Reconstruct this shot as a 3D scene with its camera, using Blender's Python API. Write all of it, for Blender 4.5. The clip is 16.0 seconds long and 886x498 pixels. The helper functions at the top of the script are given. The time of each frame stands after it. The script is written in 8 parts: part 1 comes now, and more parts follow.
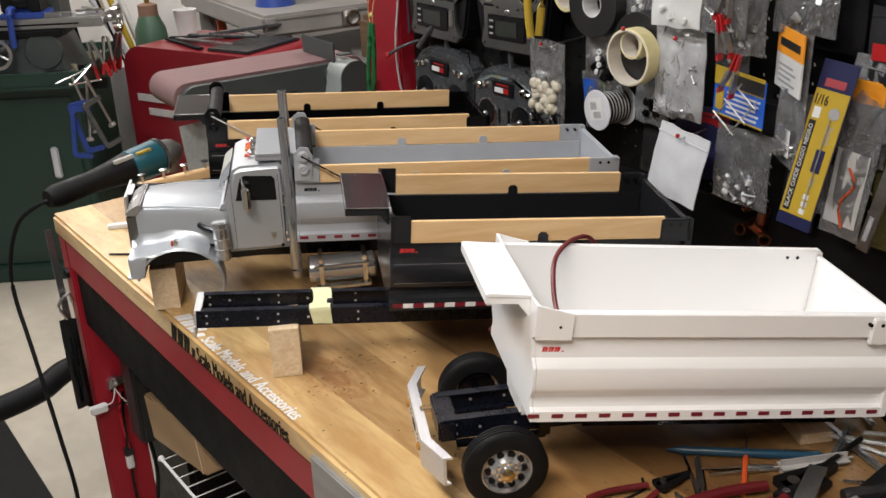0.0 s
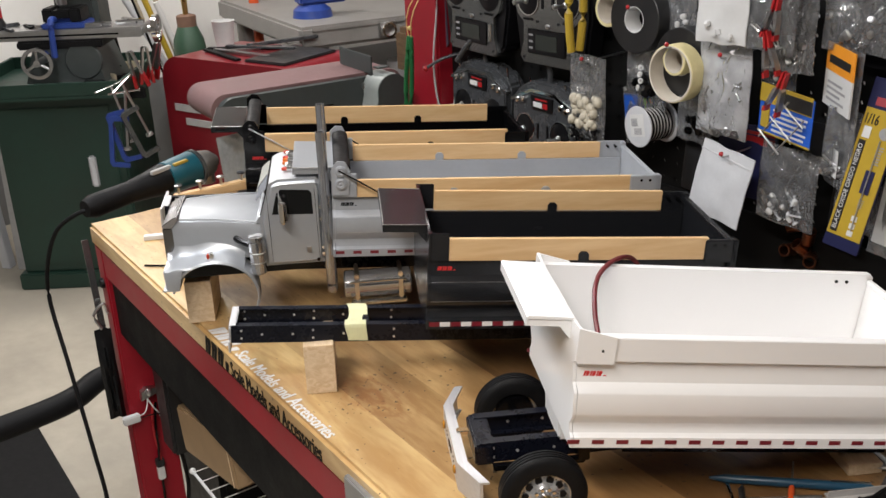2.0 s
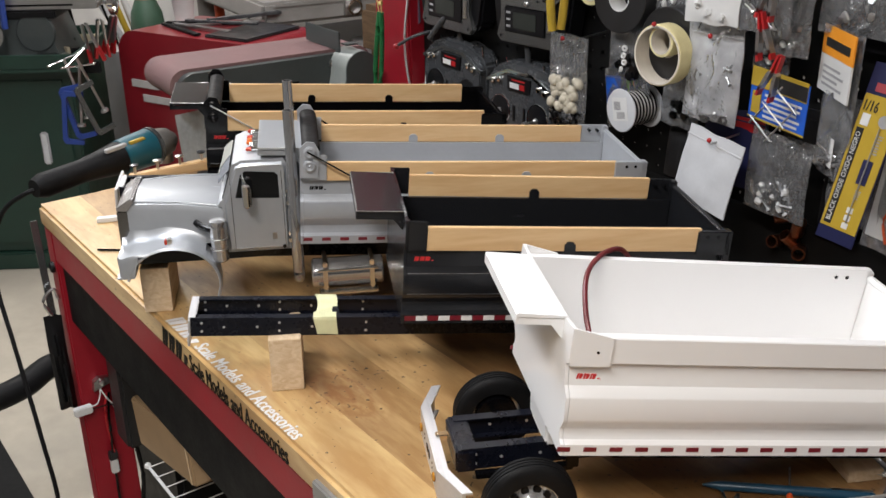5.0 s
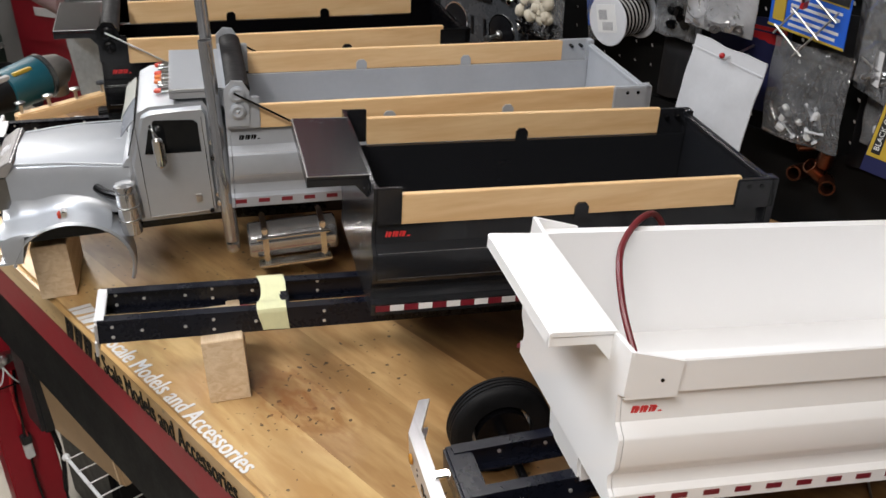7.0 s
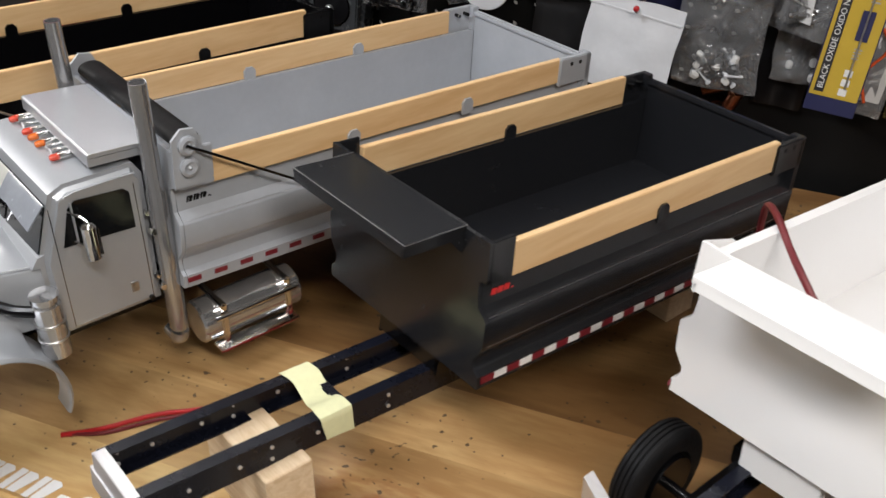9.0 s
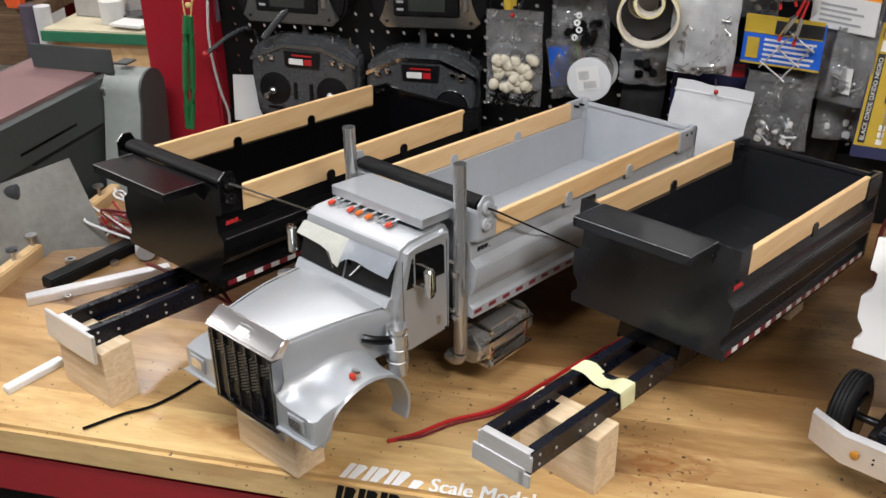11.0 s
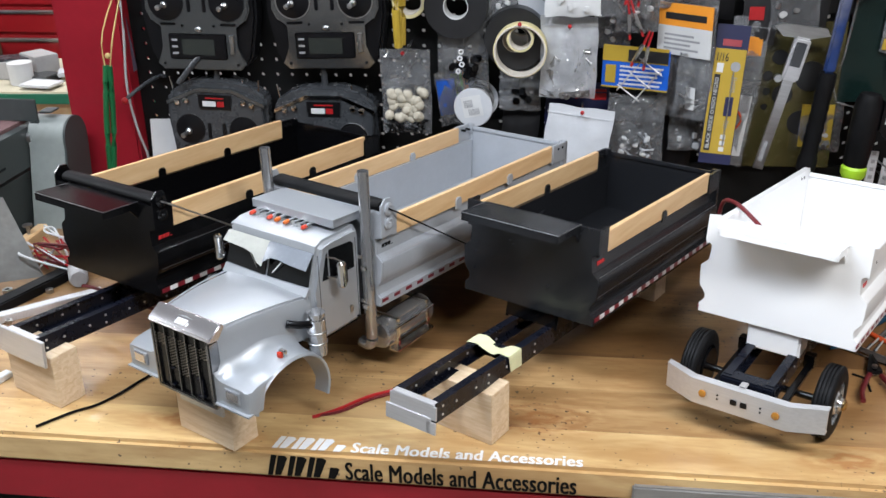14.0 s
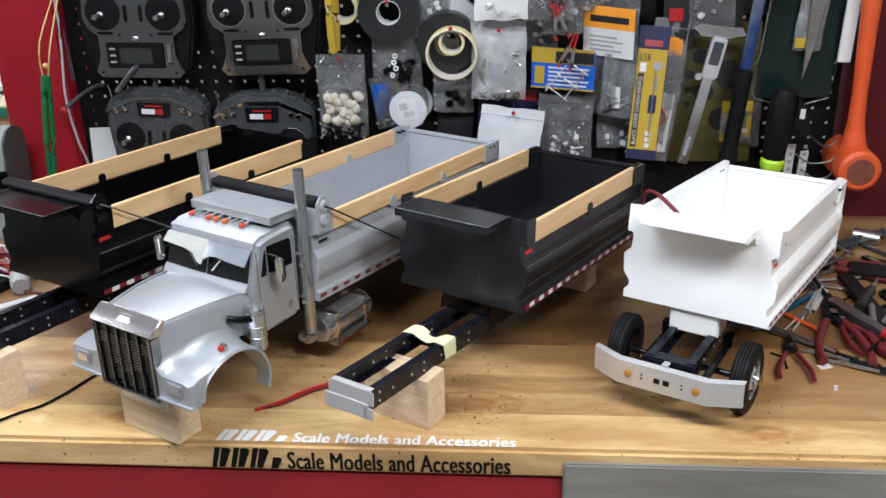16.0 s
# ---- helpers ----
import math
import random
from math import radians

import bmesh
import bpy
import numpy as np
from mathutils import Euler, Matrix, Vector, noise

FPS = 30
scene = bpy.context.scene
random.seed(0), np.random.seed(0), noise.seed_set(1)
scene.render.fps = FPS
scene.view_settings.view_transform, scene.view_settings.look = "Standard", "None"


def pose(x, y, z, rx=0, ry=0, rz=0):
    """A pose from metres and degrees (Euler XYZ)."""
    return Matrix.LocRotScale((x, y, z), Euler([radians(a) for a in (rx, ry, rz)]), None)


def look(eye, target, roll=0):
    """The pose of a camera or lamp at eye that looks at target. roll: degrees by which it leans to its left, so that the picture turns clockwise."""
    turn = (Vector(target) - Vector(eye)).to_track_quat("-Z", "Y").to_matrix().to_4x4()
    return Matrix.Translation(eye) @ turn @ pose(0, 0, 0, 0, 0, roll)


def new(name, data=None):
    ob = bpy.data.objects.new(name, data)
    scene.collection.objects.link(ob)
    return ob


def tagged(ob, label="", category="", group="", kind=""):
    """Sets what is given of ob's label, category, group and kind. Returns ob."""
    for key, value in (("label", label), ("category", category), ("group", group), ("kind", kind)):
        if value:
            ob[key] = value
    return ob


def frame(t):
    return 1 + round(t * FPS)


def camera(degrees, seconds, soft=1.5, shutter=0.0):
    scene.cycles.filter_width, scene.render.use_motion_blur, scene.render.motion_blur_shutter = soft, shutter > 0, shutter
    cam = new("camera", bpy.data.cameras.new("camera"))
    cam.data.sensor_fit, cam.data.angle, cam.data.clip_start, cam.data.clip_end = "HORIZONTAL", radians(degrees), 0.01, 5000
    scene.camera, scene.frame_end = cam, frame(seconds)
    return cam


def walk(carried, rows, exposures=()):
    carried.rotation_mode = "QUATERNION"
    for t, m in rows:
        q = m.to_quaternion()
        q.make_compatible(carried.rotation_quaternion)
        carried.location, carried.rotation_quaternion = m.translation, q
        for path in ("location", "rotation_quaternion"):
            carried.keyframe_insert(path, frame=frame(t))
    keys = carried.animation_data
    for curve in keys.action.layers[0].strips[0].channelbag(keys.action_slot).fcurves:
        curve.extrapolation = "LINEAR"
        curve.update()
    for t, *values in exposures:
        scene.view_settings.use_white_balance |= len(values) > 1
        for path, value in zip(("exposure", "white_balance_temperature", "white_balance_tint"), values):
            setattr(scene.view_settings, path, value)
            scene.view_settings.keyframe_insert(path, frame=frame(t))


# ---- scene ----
cam = camera(48.6, 16.0, shutter=0.35)
PATH = [
    (0, (1.21, -0.409, 1.501), (-0.282, 0.674, 0.725), -2.3),
    (0.5, (1.205, -0.407, 1.5), (-0.31, 0.652, 0.736), -2.3),
    (1, (1.201, -0.409, 1.502), (-0.326, 0.637, 0.744), -2.3),
    (1.5, (1.197, -0.407, 1.503), (-0.338, 0.635, 0.755), -2.3),
    (2, (1.19, -0.404, 1.501), (-0.346, 0.633, 0.749), -2.2),
    (2.5, (1.188, -0.408, 1.503), (-0.34, 0.637, 0.746), -1.9),
    (3, (1.185, -0.411, 1.5), (-0.339, 0.64, 0.742), -1.6),
    (5.3, (1.088, -0.371, 1.48), (-0.364, 0.745, 0.677), -0.1),
    (5.5, (1.055, -0.367, 1.484), (-0.358, 0.776, 0.648), -0.1),
    (6, (0.991, -0.368, 1.477), (-0.363, 0.812, 0.596), -0.5),
    (6.5, (0.953, -0.324, 1.461), (-0.398, 0.827, 0.538), -1.1),
    (7, (0.905, -0.271, 1.444), (-0.408, 0.881, 0.468), -1.3),
    (7.5, (0.813, -0.305, 1.444), (-0.293, 1.028, 0.444), -1.6),
    (8, (0.704, -0.382, 1.456), (-0.155, 1.076, 0.391), -2.3),
    (8.5, (0.632, -0.389, 1.451), (-0.119, 1.121, 0.376), -0.4),
    (9, (0.516, -0.345, 1.447), (-0.11, 1.206, 0.351), 0.5),
    (9.5, (0.423, -0.357, 1.463), (-0.045, 1.247, 0.364), 1.7),
    (10, (0.283, -0.485, 1.486), (-0.074, 1.2, 0.469), 0.5),
    (10.2, (0.25, -0.544, 1.523), (-0.113, 1.151, 0.526), 0.1),
    (12.3, (0.335, -0.745, 1.534), (-0.164, 0.992, 0.679), -0.5),
    (12.5, (0.325, -0.753, 1.533), (-0.117, 0.996, 0.67), -0.9),
    (13, (0.309, -0.79, 1.54), (-0.035, 0.99, 0.697), -1.5),
    (13.5, (0.307, -0.824, 1.539), (0.025, 0.97, 0.701), -1.3),
    (14, (0.317, -0.859, 1.542), (0.062, 0.946, 0.719), -1.3),
    (14.5, (0.322, -0.887, 1.545), (0.09, 0.926, 0.735), -1.2),
    (15, (0.339, -0.893, 1.541), (0.173, 0.925, 0.723), -1.2),
    (15.5, (0.346, -0.896, 1.541), (0.213, 0.923, 0.722), -1.4),
    (16, (0.342, -0.905, 1.541), (0.186, 0.919, 0.736), -1.5),
]
TONES = [(0.0, -0.12, 6500, 12), (5.5, -0.16, 6300, 12), (7.0, -0.24, 6300, 12), (8.5, -0.29, 6400, 12), (9.5, -0.12, 6400, 12), (10.2, -0.03, 6600, 12), (12.5, -0.04, 5700, 10), (14.0, 0.08, 5800, 10), (16.0, 0.09, 5800, 10)]
walk(cam, [(t, look(eye, target, roll)) for t, eye, target, roll in PATH], TONES)

# ---- light: a workshop lit by ceiling tube lamps ----
world = bpy.data.worlds.new("workshop_air")
scene.world = world
world.use_nodes = True
world.node_tree.nodes["Background"].inputs[0].default_value = (0.9, 0.95, 1.0, 1)
world.node_tree.nodes["Background"].inputs[1].default_value = 0.012
# Last lamp is added, unseen, to brighten the panel behind the pegboard.
LAMPS = [(-0.42, -0.38, 2.38, 29, (0.94, 0.97, 1.0)), (1.12, -0.80, 2.38, 42, (1.0, 0.94, 0.86)), (-2.35, 0.5, 2.38, 38, (1.0, 0.96, 0.90)), (-0.9, 1.9, 2.38, 24, (1.0, 0.96, 0.90)), (-0.35, 1.02, 2.38, 9, (1.0, 0.96, 0.90))]


# ---- materials ----
def mat(name, color, rough=0.5, metal=0.0, vary=0.12, scale=30.0, bump=0.0, bump_scale=200.0, stretch=(1, 1, 1), second=None, amount=0.0,
        spots=None, coat=0.0, spec=0.5, alpha=1.0, emit=0.0, per_object=0.0, transmission=0.0):
    """A painted, metal, plastic or wooden surface: base colour with grain at two scales, wear spots and fine relief."""
    m = bpy.data.materials.new(name)
    m.use_nodes = True
    nt = m.node_tree
    n, l = nt.nodes, nt.links
    p = n["Principled BSDF"]
    co = n.new("ShaderNodeTexCoord")
    mp = n.new("ShaderNodeMapping")
    mp.inputs["Scale"].default_value = stretch
    l.new(co.outputs["Object"], mp.inputs["Vector"])
    big = n.new("ShaderNodeTexNoise")
    big.inputs["Scale"].default_value, big.inputs["Detail"].default_value = scale, 4
    l.new(mp.outputs[0], big.inputs["Vector"])
    fine = n.new("ShaderNodeTexNoise")
    fine.inputs["Scale"].default_value, fine.inputs["Detail"].default_value = scale * 7, 5
    l.new(mp.outputs[0], fine.inputs["Vector"])
    both = n.new("ShaderNodeMath")
    both.operation = "MULTIPLY_ADD"
    both.inputs[1].default_value = 0.45
    l.new(fine.outputs[0], both.inputs[0])
    l.new(big.outputs[0], both.inputs[2])
    ramp = n.new("ShaderNodeMapRange")
    ramp.inputs["From Min"].default_value, ramp.inputs["From Max"].default_value = 0.45, 1.0
    ramp.inputs["To Min"].default_value, ramp.inputs["To Max"].default_value = 1 - vary, 1 + vary
    l.new(both.outputs[0], ramp.inputs["Value"])
    tone = n.new("ShaderNodeMix")
    tone.data_type, tone.blend_type = "RGBA", "MULTIPLY"
    tone.inputs[0].default_value = 1.0
    tone.inputs[6].default_value = (*color, 1)
    l.new(ramp.outputs[0], tone.inputs[7])
    out = tone.outputs[2]
    if second is not None:
        patch = n.new("ShaderNodeTexNoise")
        patch.inputs["Scale"].default_value, patch.inputs["Detail"].default_value = scale * 0.35, 6
        l.new(mp.outputs[0], patch.inputs["Vector"])
        edge = n.new("ShaderNodeMapRange")
        edge.inputs["From Min"].default_value, edge.inputs["From Max"].default_value = 0.5, 0.68
        edge.inputs["To Max"].default_value = amount
        l.new(patch.outputs[0], edge.inputs["Value"])
        mix = n.new("ShaderNodeMix")
        mix.data_type = "RGBA"
        mix.inputs[7].default_value = (*second, 1)
        l.new(edge.outputs[0], mix.inputs[0])
        l.new(out, mix.inputs[6])
        out = mix.outputs[2]
    if spots is not None:
        cell = n.new("ShaderNodeTexNoise")
        cell.inputs["Scale"].default_value, cell.inputs["Detail"].default_value = spots[1], 2
        l.new(co.outputs["Object"], cell.inputs["Vector"])
        dot = n.new("ShaderNodeMapRange")
        dot.inputs["From Min"].default_value, dot.inputs["From Max"].default_value = spots[2], spots[2] + 0.05
        dot.inputs["To Max"].default_value = spots[3]
        l.new(cell.outputs[0], dot.inputs["Value"])
        mix = n.new("ShaderNodeMix")
        mix.data_type = "RGBA"
        mix.inputs[7].default_value = (*spots[0], 1)
        l.new(dot.outputs[0], mix.inputs[0])
        l.new(out, mix.inputs[6])
        out = mix.outputs[2]
    if per_object:
        info = n.new("ShaderNodeObjectInfo")
        shade = n.new("ShaderNodeMapRange")
        shade.inputs["To Min"].default_value, shade.inputs["To Max"].default_value = 1 - per_object, 1 + per_object
        l.new(info.outputs["Random"], shade.inputs["Value"])
        mix = n.new("ShaderNodeMix")
        mix.data_type, mix.blend_type = "RGBA", "MULTIPLY"
        mix.inputs[0].default_value = 1.0
        l.new(out, mix.inputs[6])
        l.new(shade.outputs[0], mix.inputs[7])
        out = mix.outputs[2]
    l.new(out, p.inputs["Base Color"])
    gloss = n.new("ShaderNodeMapRange")
    gloss.inputs["From Min"].default_value, gloss.inputs["From Max"].default_value = 0.45, 1.0
    swing = min(0.08, vary * 0.45)
    gloss.inputs["To Min"].default_value, gloss.inputs["To Max"].default_value = max(rough - swing, 0.02), min(rough + swing, 1)
    l.new(both.outputs[0], gloss.inputs["Value"])
    l.new(gloss.outputs[0], p.inputs["Roughness"])
    p.inputs["Metallic"].default_value = metal
    p.inputs["Specular IOR Level"].default_value = spec
    p.inputs["Coat Weight"].default_value = coat
    p.inputs["Coat Roughness"].default_value = 0.08
    p.inputs["Alpha"].default_value = alpha
    p.inputs["Transmission Weight"].default_value = transmission
    if bump:
        grain = n.new("ShaderNodeTexNoise")
        grain.inputs["Scale"].default_value, grain.inputs["Detail"].default_value = bump_scale, 4
        l.new(mp.outputs[0], grain.inputs["Vector"])
        b = n.new("ShaderNodeBump")
        b.inputs["Strength"].default_value, b.inputs["Distance"].default_value = bump, 0.002
        l.new(grain.outputs[0], b.inputs["Height"])
        l.new(b.outputs[0], p.inputs["Normal"])
    if emit:
        p.inputs["Emission Color"].default_value = (1, 0.97, 0.92, 1)
        p.inputs["Emission Strength"].default_value = emit
    return m


def wood(name, light, dark, along=(1.2, 14, 14), scale=6.0, rough=0.42, per_object=0.0, coat=0.0, stain=0.0, knots=()):
    """Planed wood with stretched growth rings, pores and, where wanted, worn stains."""
    m = bpy.data.materials.new(name)
    m.use_nodes = True
    n, l = m.node_tree.nodes, m.node_tree.links
    p = n["Principled BSDF"]
    co = n.new("ShaderNodeTexCoord")
    info = n.new("ShaderNodeObjectInfo")
    shift = n.new("ShaderNodeVectorMath")
    shift.operation = "MULTIPLY_ADD"
    shift.inputs[1].default_value = (7.3, 3.1, 5.7)
    l.new(info.outputs["Random"], shift.inputs[0])
    l.new(co.outputs["Object"], shift.inputs[2])
    mp = n.new("ShaderNodeMapping")
    mp.inputs["Scale"].default_value = along
    l.new(shift.outputs[0], mp.inputs["Vector"])
    a = n.new("ShaderNodeTexNoise")
    a.inputs["Scale"].default_value, a.inputs["Detail"].default_value, a.inputs["Distortion"].default_value = scale, 6, 1.2
    l.new(mp.outputs[0], a.inputs["Vector"])
    b = n.new("ShaderNodeTexNoise")
    b.inputs["Scale"].default_value, b.inputs["Detail"].default_value = scale * 9, 3
    l.new(mp.outputs[0], b.inputs["Vector"])
    s = n.new("ShaderNodeMath")
    s.operation = "MULTIPLY_ADD"
    s.inputs[1].default_value = 0.35
    l.new(b.outputs[0], s.inputs[0])
    l.new(a.outputs[0], s.inputs[2])
    ramp = n.new("ShaderNodeValToRGB")
    ramp.color_ramp.elements[0].position, ramp.color_ramp.elements[1].position = 0.50, 0.82
    ramp.color_ramp.elements[0].color, ramp.color_ramp.elements[1].color = (*light, 1), (*dark, 1)
    l.new(s.outputs[0], ramp.inputs[0])
    out = ramp.outputs[0]
    if stain:
        big = n.new("ShaderNodeTexNoise")
        big.inputs["Scale"].default_value, big.inputs["Detail"].default_value, big.inputs["Distortion"].default_value = 5.0, 9, 0.9
        wide = n.new("ShaderNodeMapping")
        wide.inputs["Scale"].default_value = (0.45, 1.25, 1.0)
        wide.inputs["Location"].default_value = (0.37, 1.9, 0.0)
        l.new(co.outputs["Object"], wide.inputs["Vector"])
        l.new(wide.outputs[0], big.inputs["Vector"])
        edge = n.new("ShaderNodeMapRange")
        edge.inputs["From Min"].default_value, edge.inputs["From Max"].default_value, edge.inputs["To Max"].default_value = 0.46, 0.62, stain
        l.new(big.outputs[0], edge.inputs["Value"])
        mix = n.new("ShaderNodeMix")
        mix.data_type = "RGBA"
        mix.inputs[7].default_value = (dark[0] * 0.62, dark[1] * 0.50, dark[2] * 0.38, 1)
        l.new(edge.outputs[0], mix.inputs[0])
        l.new(out, mix.inputs[6])
        pit = n.new("ShaderNodeTexNoise")
        pit.inputs["Scale"].default_value, pit.inputs["Detail"].default_value = 170, 0.5
        l.new(co.outputs["Object"], pit.inputs["Vector"])
        dot = n.new("ShaderNodeMapRange")
        dot.inputs["From Min"].default_value, dot.inputs["From Max"].default_value, dot.inputs["To Max"].default_value = 0.70, 0.735, 0.8
        group = n.new("ShaderNodeTexNoise")
        group.inputs["Scale"].default_value, group.inputs["Detail"].default_value = 9, 3
        l.new(co.outputs["Object"], group.inputs["Vector"])
        thick = n.new("ShaderNodeMapRange")
        thick.inputs["From Min"].default_value, thick.inputs["From Max"].default_value = 0.38, 0.66
        thick.inputs["To Min"].default_value, thick.inputs["To Max"].default_value = -0.10, 0.035
        l.new(group.outputs[0], thick.inputs["Value"])
        add = n.new("ShaderNodeMath")
        l.new(pit.outputs[0], add.inputs[0])
        l.new(thick.outputs[0], add.inputs[1])
        l.new(add.outputs[0], dot.inputs["Value"])
        mix2 = n.new("ShaderNodeMix")
        mix2.data_type = "RGBA"
        mix2.inputs[7].default_value = (0.05, 0.035, 0.025, 1)
        l.new(dot.outputs[0], mix2.inputs[0])
        l.new(mix.outputs[2], mix2.inputs[6])
        out = mix2.outputs[2]
    for kx, ky, reach in knots:
        mv = n.new("ShaderNodeMapping")
        mv.inputs["Location"].default_value, mv.inputs["Scale"].default_value = (-kx, -ky * 2.1, 0), (1.0, 2.1, 0.0)
        l.new(co.outputs["Object"], mv.inputs["Vector"])
        ring = n.new("ShaderNodeTexWave")
        ring.wave_type, ring.rings_direction = "RINGS", "SPHERICAL"
        ring.inputs["Scale"].default_value, ring.inputs["Distortion"].default_value, ring.inputs["Detail"].default_value, ring.inputs["Detail Scale"].default_value = 9.0, 6.0, 3, 5.0
        l.new(mv.outputs[0], ring.inputs["Vector"])
        far = n.new("ShaderNodeVectorMath")
        far.operation = "LENGTH"
        l.new(mv.outputs[0], far.inputs[0])
        fade = n.new("ShaderNodeMapRange")
        fade.inputs["From Min"].default_value, fade.inputs["From Max"].default_value = reach * 0.3, reach
        fade.inputs["To Min"].default_value, fade.inputs["To Max"].default_value = 0.75, 0.0
        l.new(far.outputs["Value"], fade.inputs["Value"])
        both = n.new("ShaderNodeMath")
        both.operation = "MULTIPLY"
        l.new(ring.outputs["Fac"], both.inputs[0])
        l.new(fade.outputs[0], both.inputs[1])
        mk = n.new("ShaderNodeMix")
        mk.data_type = "RGBA"
        mk.inputs[7].default_value = (dark[0] * 0.75, dark[1] * 0.52, dark[2] * 0.4, 1)
        l.new(both.outputs[0], mk.inputs[0])
        l.new(out, mk.inputs[6])
        out = mk.outputs[2]
    if per_object:
        shade = n.new("ShaderNodeMapRange")
        shade.inputs["To Min"].default_value, shade.inputs["To Max"].default_value = 1 - per_object, 1 + per_object
        l.new(info.outputs["Random"], shade.inputs["Value"])
        mul = n.new("ShaderNodeMix")
        mul.data_type, mul.blend_type = "RGBA", "MULTIPLY"
        mul.inputs[0].default_value = 1.0
        l.new(out, mul.inputs[6])
        l.new(shade.outputs[0], mul.inputs[7])
        out = mul.outputs[2]
    l.new(out, p.inputs["Base Color"])
    p.inputs["Roughness"].default_value = rough
    p.inputs["Coat Weight"].default_value = coat
    p.inputs["Coat Roughness"].default_value = 0.15
    bmp = n.new("ShaderNodeBump")
    bmp.inputs["Strength"].default_value, bmp.inputs["Distance"].default_value = 0.12, 0.001
    l.new(s.outputs[0], bmp.inputs["Height"])
    l.new(bmp.outputs[0], p.inputs["Normal"])
    return m


KNOTS = ((0.290, 0.092, 0.10), (-0.12, 0.05, 0.06), (0.62, 0.045, 0.07))
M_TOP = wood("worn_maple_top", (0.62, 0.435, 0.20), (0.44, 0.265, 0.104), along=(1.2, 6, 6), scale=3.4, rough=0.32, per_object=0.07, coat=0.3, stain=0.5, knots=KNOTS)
# Rear staves darker: real stain, plus truck shade put into the wood colour.
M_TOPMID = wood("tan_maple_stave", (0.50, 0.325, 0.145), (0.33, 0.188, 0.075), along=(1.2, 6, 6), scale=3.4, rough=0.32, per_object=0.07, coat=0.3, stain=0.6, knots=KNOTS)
M_TOPBROWN = wood("stained_shaded_maple_stave", (0.315, 0.183, 0.074), (0.185, 0.097, 0.037), along=(1.2, 6, 6), scale=3.4, rough=0.32, per_object=0.10, coat=0.3, stain=0.65)
M_BOARD = wood("pale_board", (0.74, 0.52, 0.28), (0.64, 0.41, 0.20), along=(9, 1.0, 9), scale=4, rough=0.42)
M_BLOCK = wood("pine_block", (0.74, 0.59, 0.41), (0.60, 0.44, 0.27), along=(1.5, 10, 14), scale=9, rough=0.6, per_object=0.06)
M_BLACK = mat("satin_black_paint", (0.0025, 0.0025, 0.003), 0.22, vary=0.05, spec=0.3)
M_CHAR = mat("charcoal_metallic_paint", (0.0112, 0.012, 0.0142), 0.27, 0.0, vary=0.01, spec=0.42, coat=0.18)
M_WHITE = mat("gloss_white_paint", (0.84, 0.84, 0.84), 0.28, vary=0.004, scale=6, bump=0.0, coat=0.3)
M_SILVER = mat("silver_metallic_paint", (0.40, 0.418, 0.44), 0.40, 0.5, vary=0.03, scale=60, bump=0.02, bump_scale=900, coat=0.3)
M_BEDGREY = mat("grey_bed_paint", (0.38, 0.40, 0.43), 0.38, 0.15, vary=0.06, scale=20, bump=0.04)
M_STACK = mat("satin_steel_tube", (0.40, 0.40, 0.405), 0.19, 0.8, vary=0.05, scale=40)
M_POLISH = mat("polished_nickel", (0.50, 0.50, 0.505), 0.13, 0.85, vary=0.1, scale=40)
M_CHROME = mat("chrome", (0.74, 0.73, 0.715), 0.09, 1.0, vary=0.1, scale=40)
M_STEEL = mat("brushed_steel", (0.52, 0.52, 0.52), 0.33, 1.0, vary=0.15, scale=25, stretch=(1, 12, 12), bump=0.08)
M_ALU = mat("brushed_aluminium", (0.63, 0.63, 0.645), 0.38, 0.7, vary=0.08, scale=20, stretch=(1, 20, 20), bump=0.05)
M_RUBBER = mat("black_rubber", (0.006, 0.006, 0.0065), 0.55, vary=0.3, scale=60, bump=0.2, spec=0.15)
M_CHASSIS = mat("black_anodised_rail", (0.005, 0.006, 0.011), 0.28, 0.0, vary=0.25, spec=0.2, coat=0.05)
M_GLASS = mat("smoked_window", (0.006, 0.0065, 0.007), 0.08, vary=0.2, spec=0.28)
M_REDTAPE = mat("red_reflective_tape", (0.17, 0.012, 0.022), 0.35, vary=0.15)
M_WHITETAPE = mat("white_reflective_tape", (0.75, 0.74, 0.73), 0.35, vary=0.1)
M_REDMARK = mat("red_decal", (0.62, 0.03, 0.03), 0.4)
M_BLACKMARK = mat("black_decal", (0.004, 0.004, 0.004), 0.5, spec=0.12)
M_WHITEMARK = mat("white_paint_lettering", (0.66, 0.66, 0.66), 0.45, vary=0.05)
M_MASK = mat("masking_tape", (0.66, 0.66, 0.40), 0.7, vary=0.08, bump=0.15)
M_REDSTEEL = mat("red_enamel_steel", (0.27, 0.010, 0.019), 0.4, vary=0.12, scale=8, bump=0.05, second=(0.22, 0.009, 0.015), amount=0.5, spec=0.3)
M_BLACKSTEEL = mat("black_powdercoat", (0.006, 0.006, 0.0065), 0.5, vary=0.3, bump=0.1, spec=0.18)
M_GREYSTEEL = mat("grey_steel_drawer", (0.30, 0.295, 0.285), 0.42, 0.6, second=(0.20, 0.19, 0.18), amount=0.5, vary=0.16, scale=12, stretch=(1, 6, 6))
M_PEG = mat("black_pegboard", (0.0045, 0.0045, 0.0045), 0.55, vary=0.3, scale=6, spec=0.2)
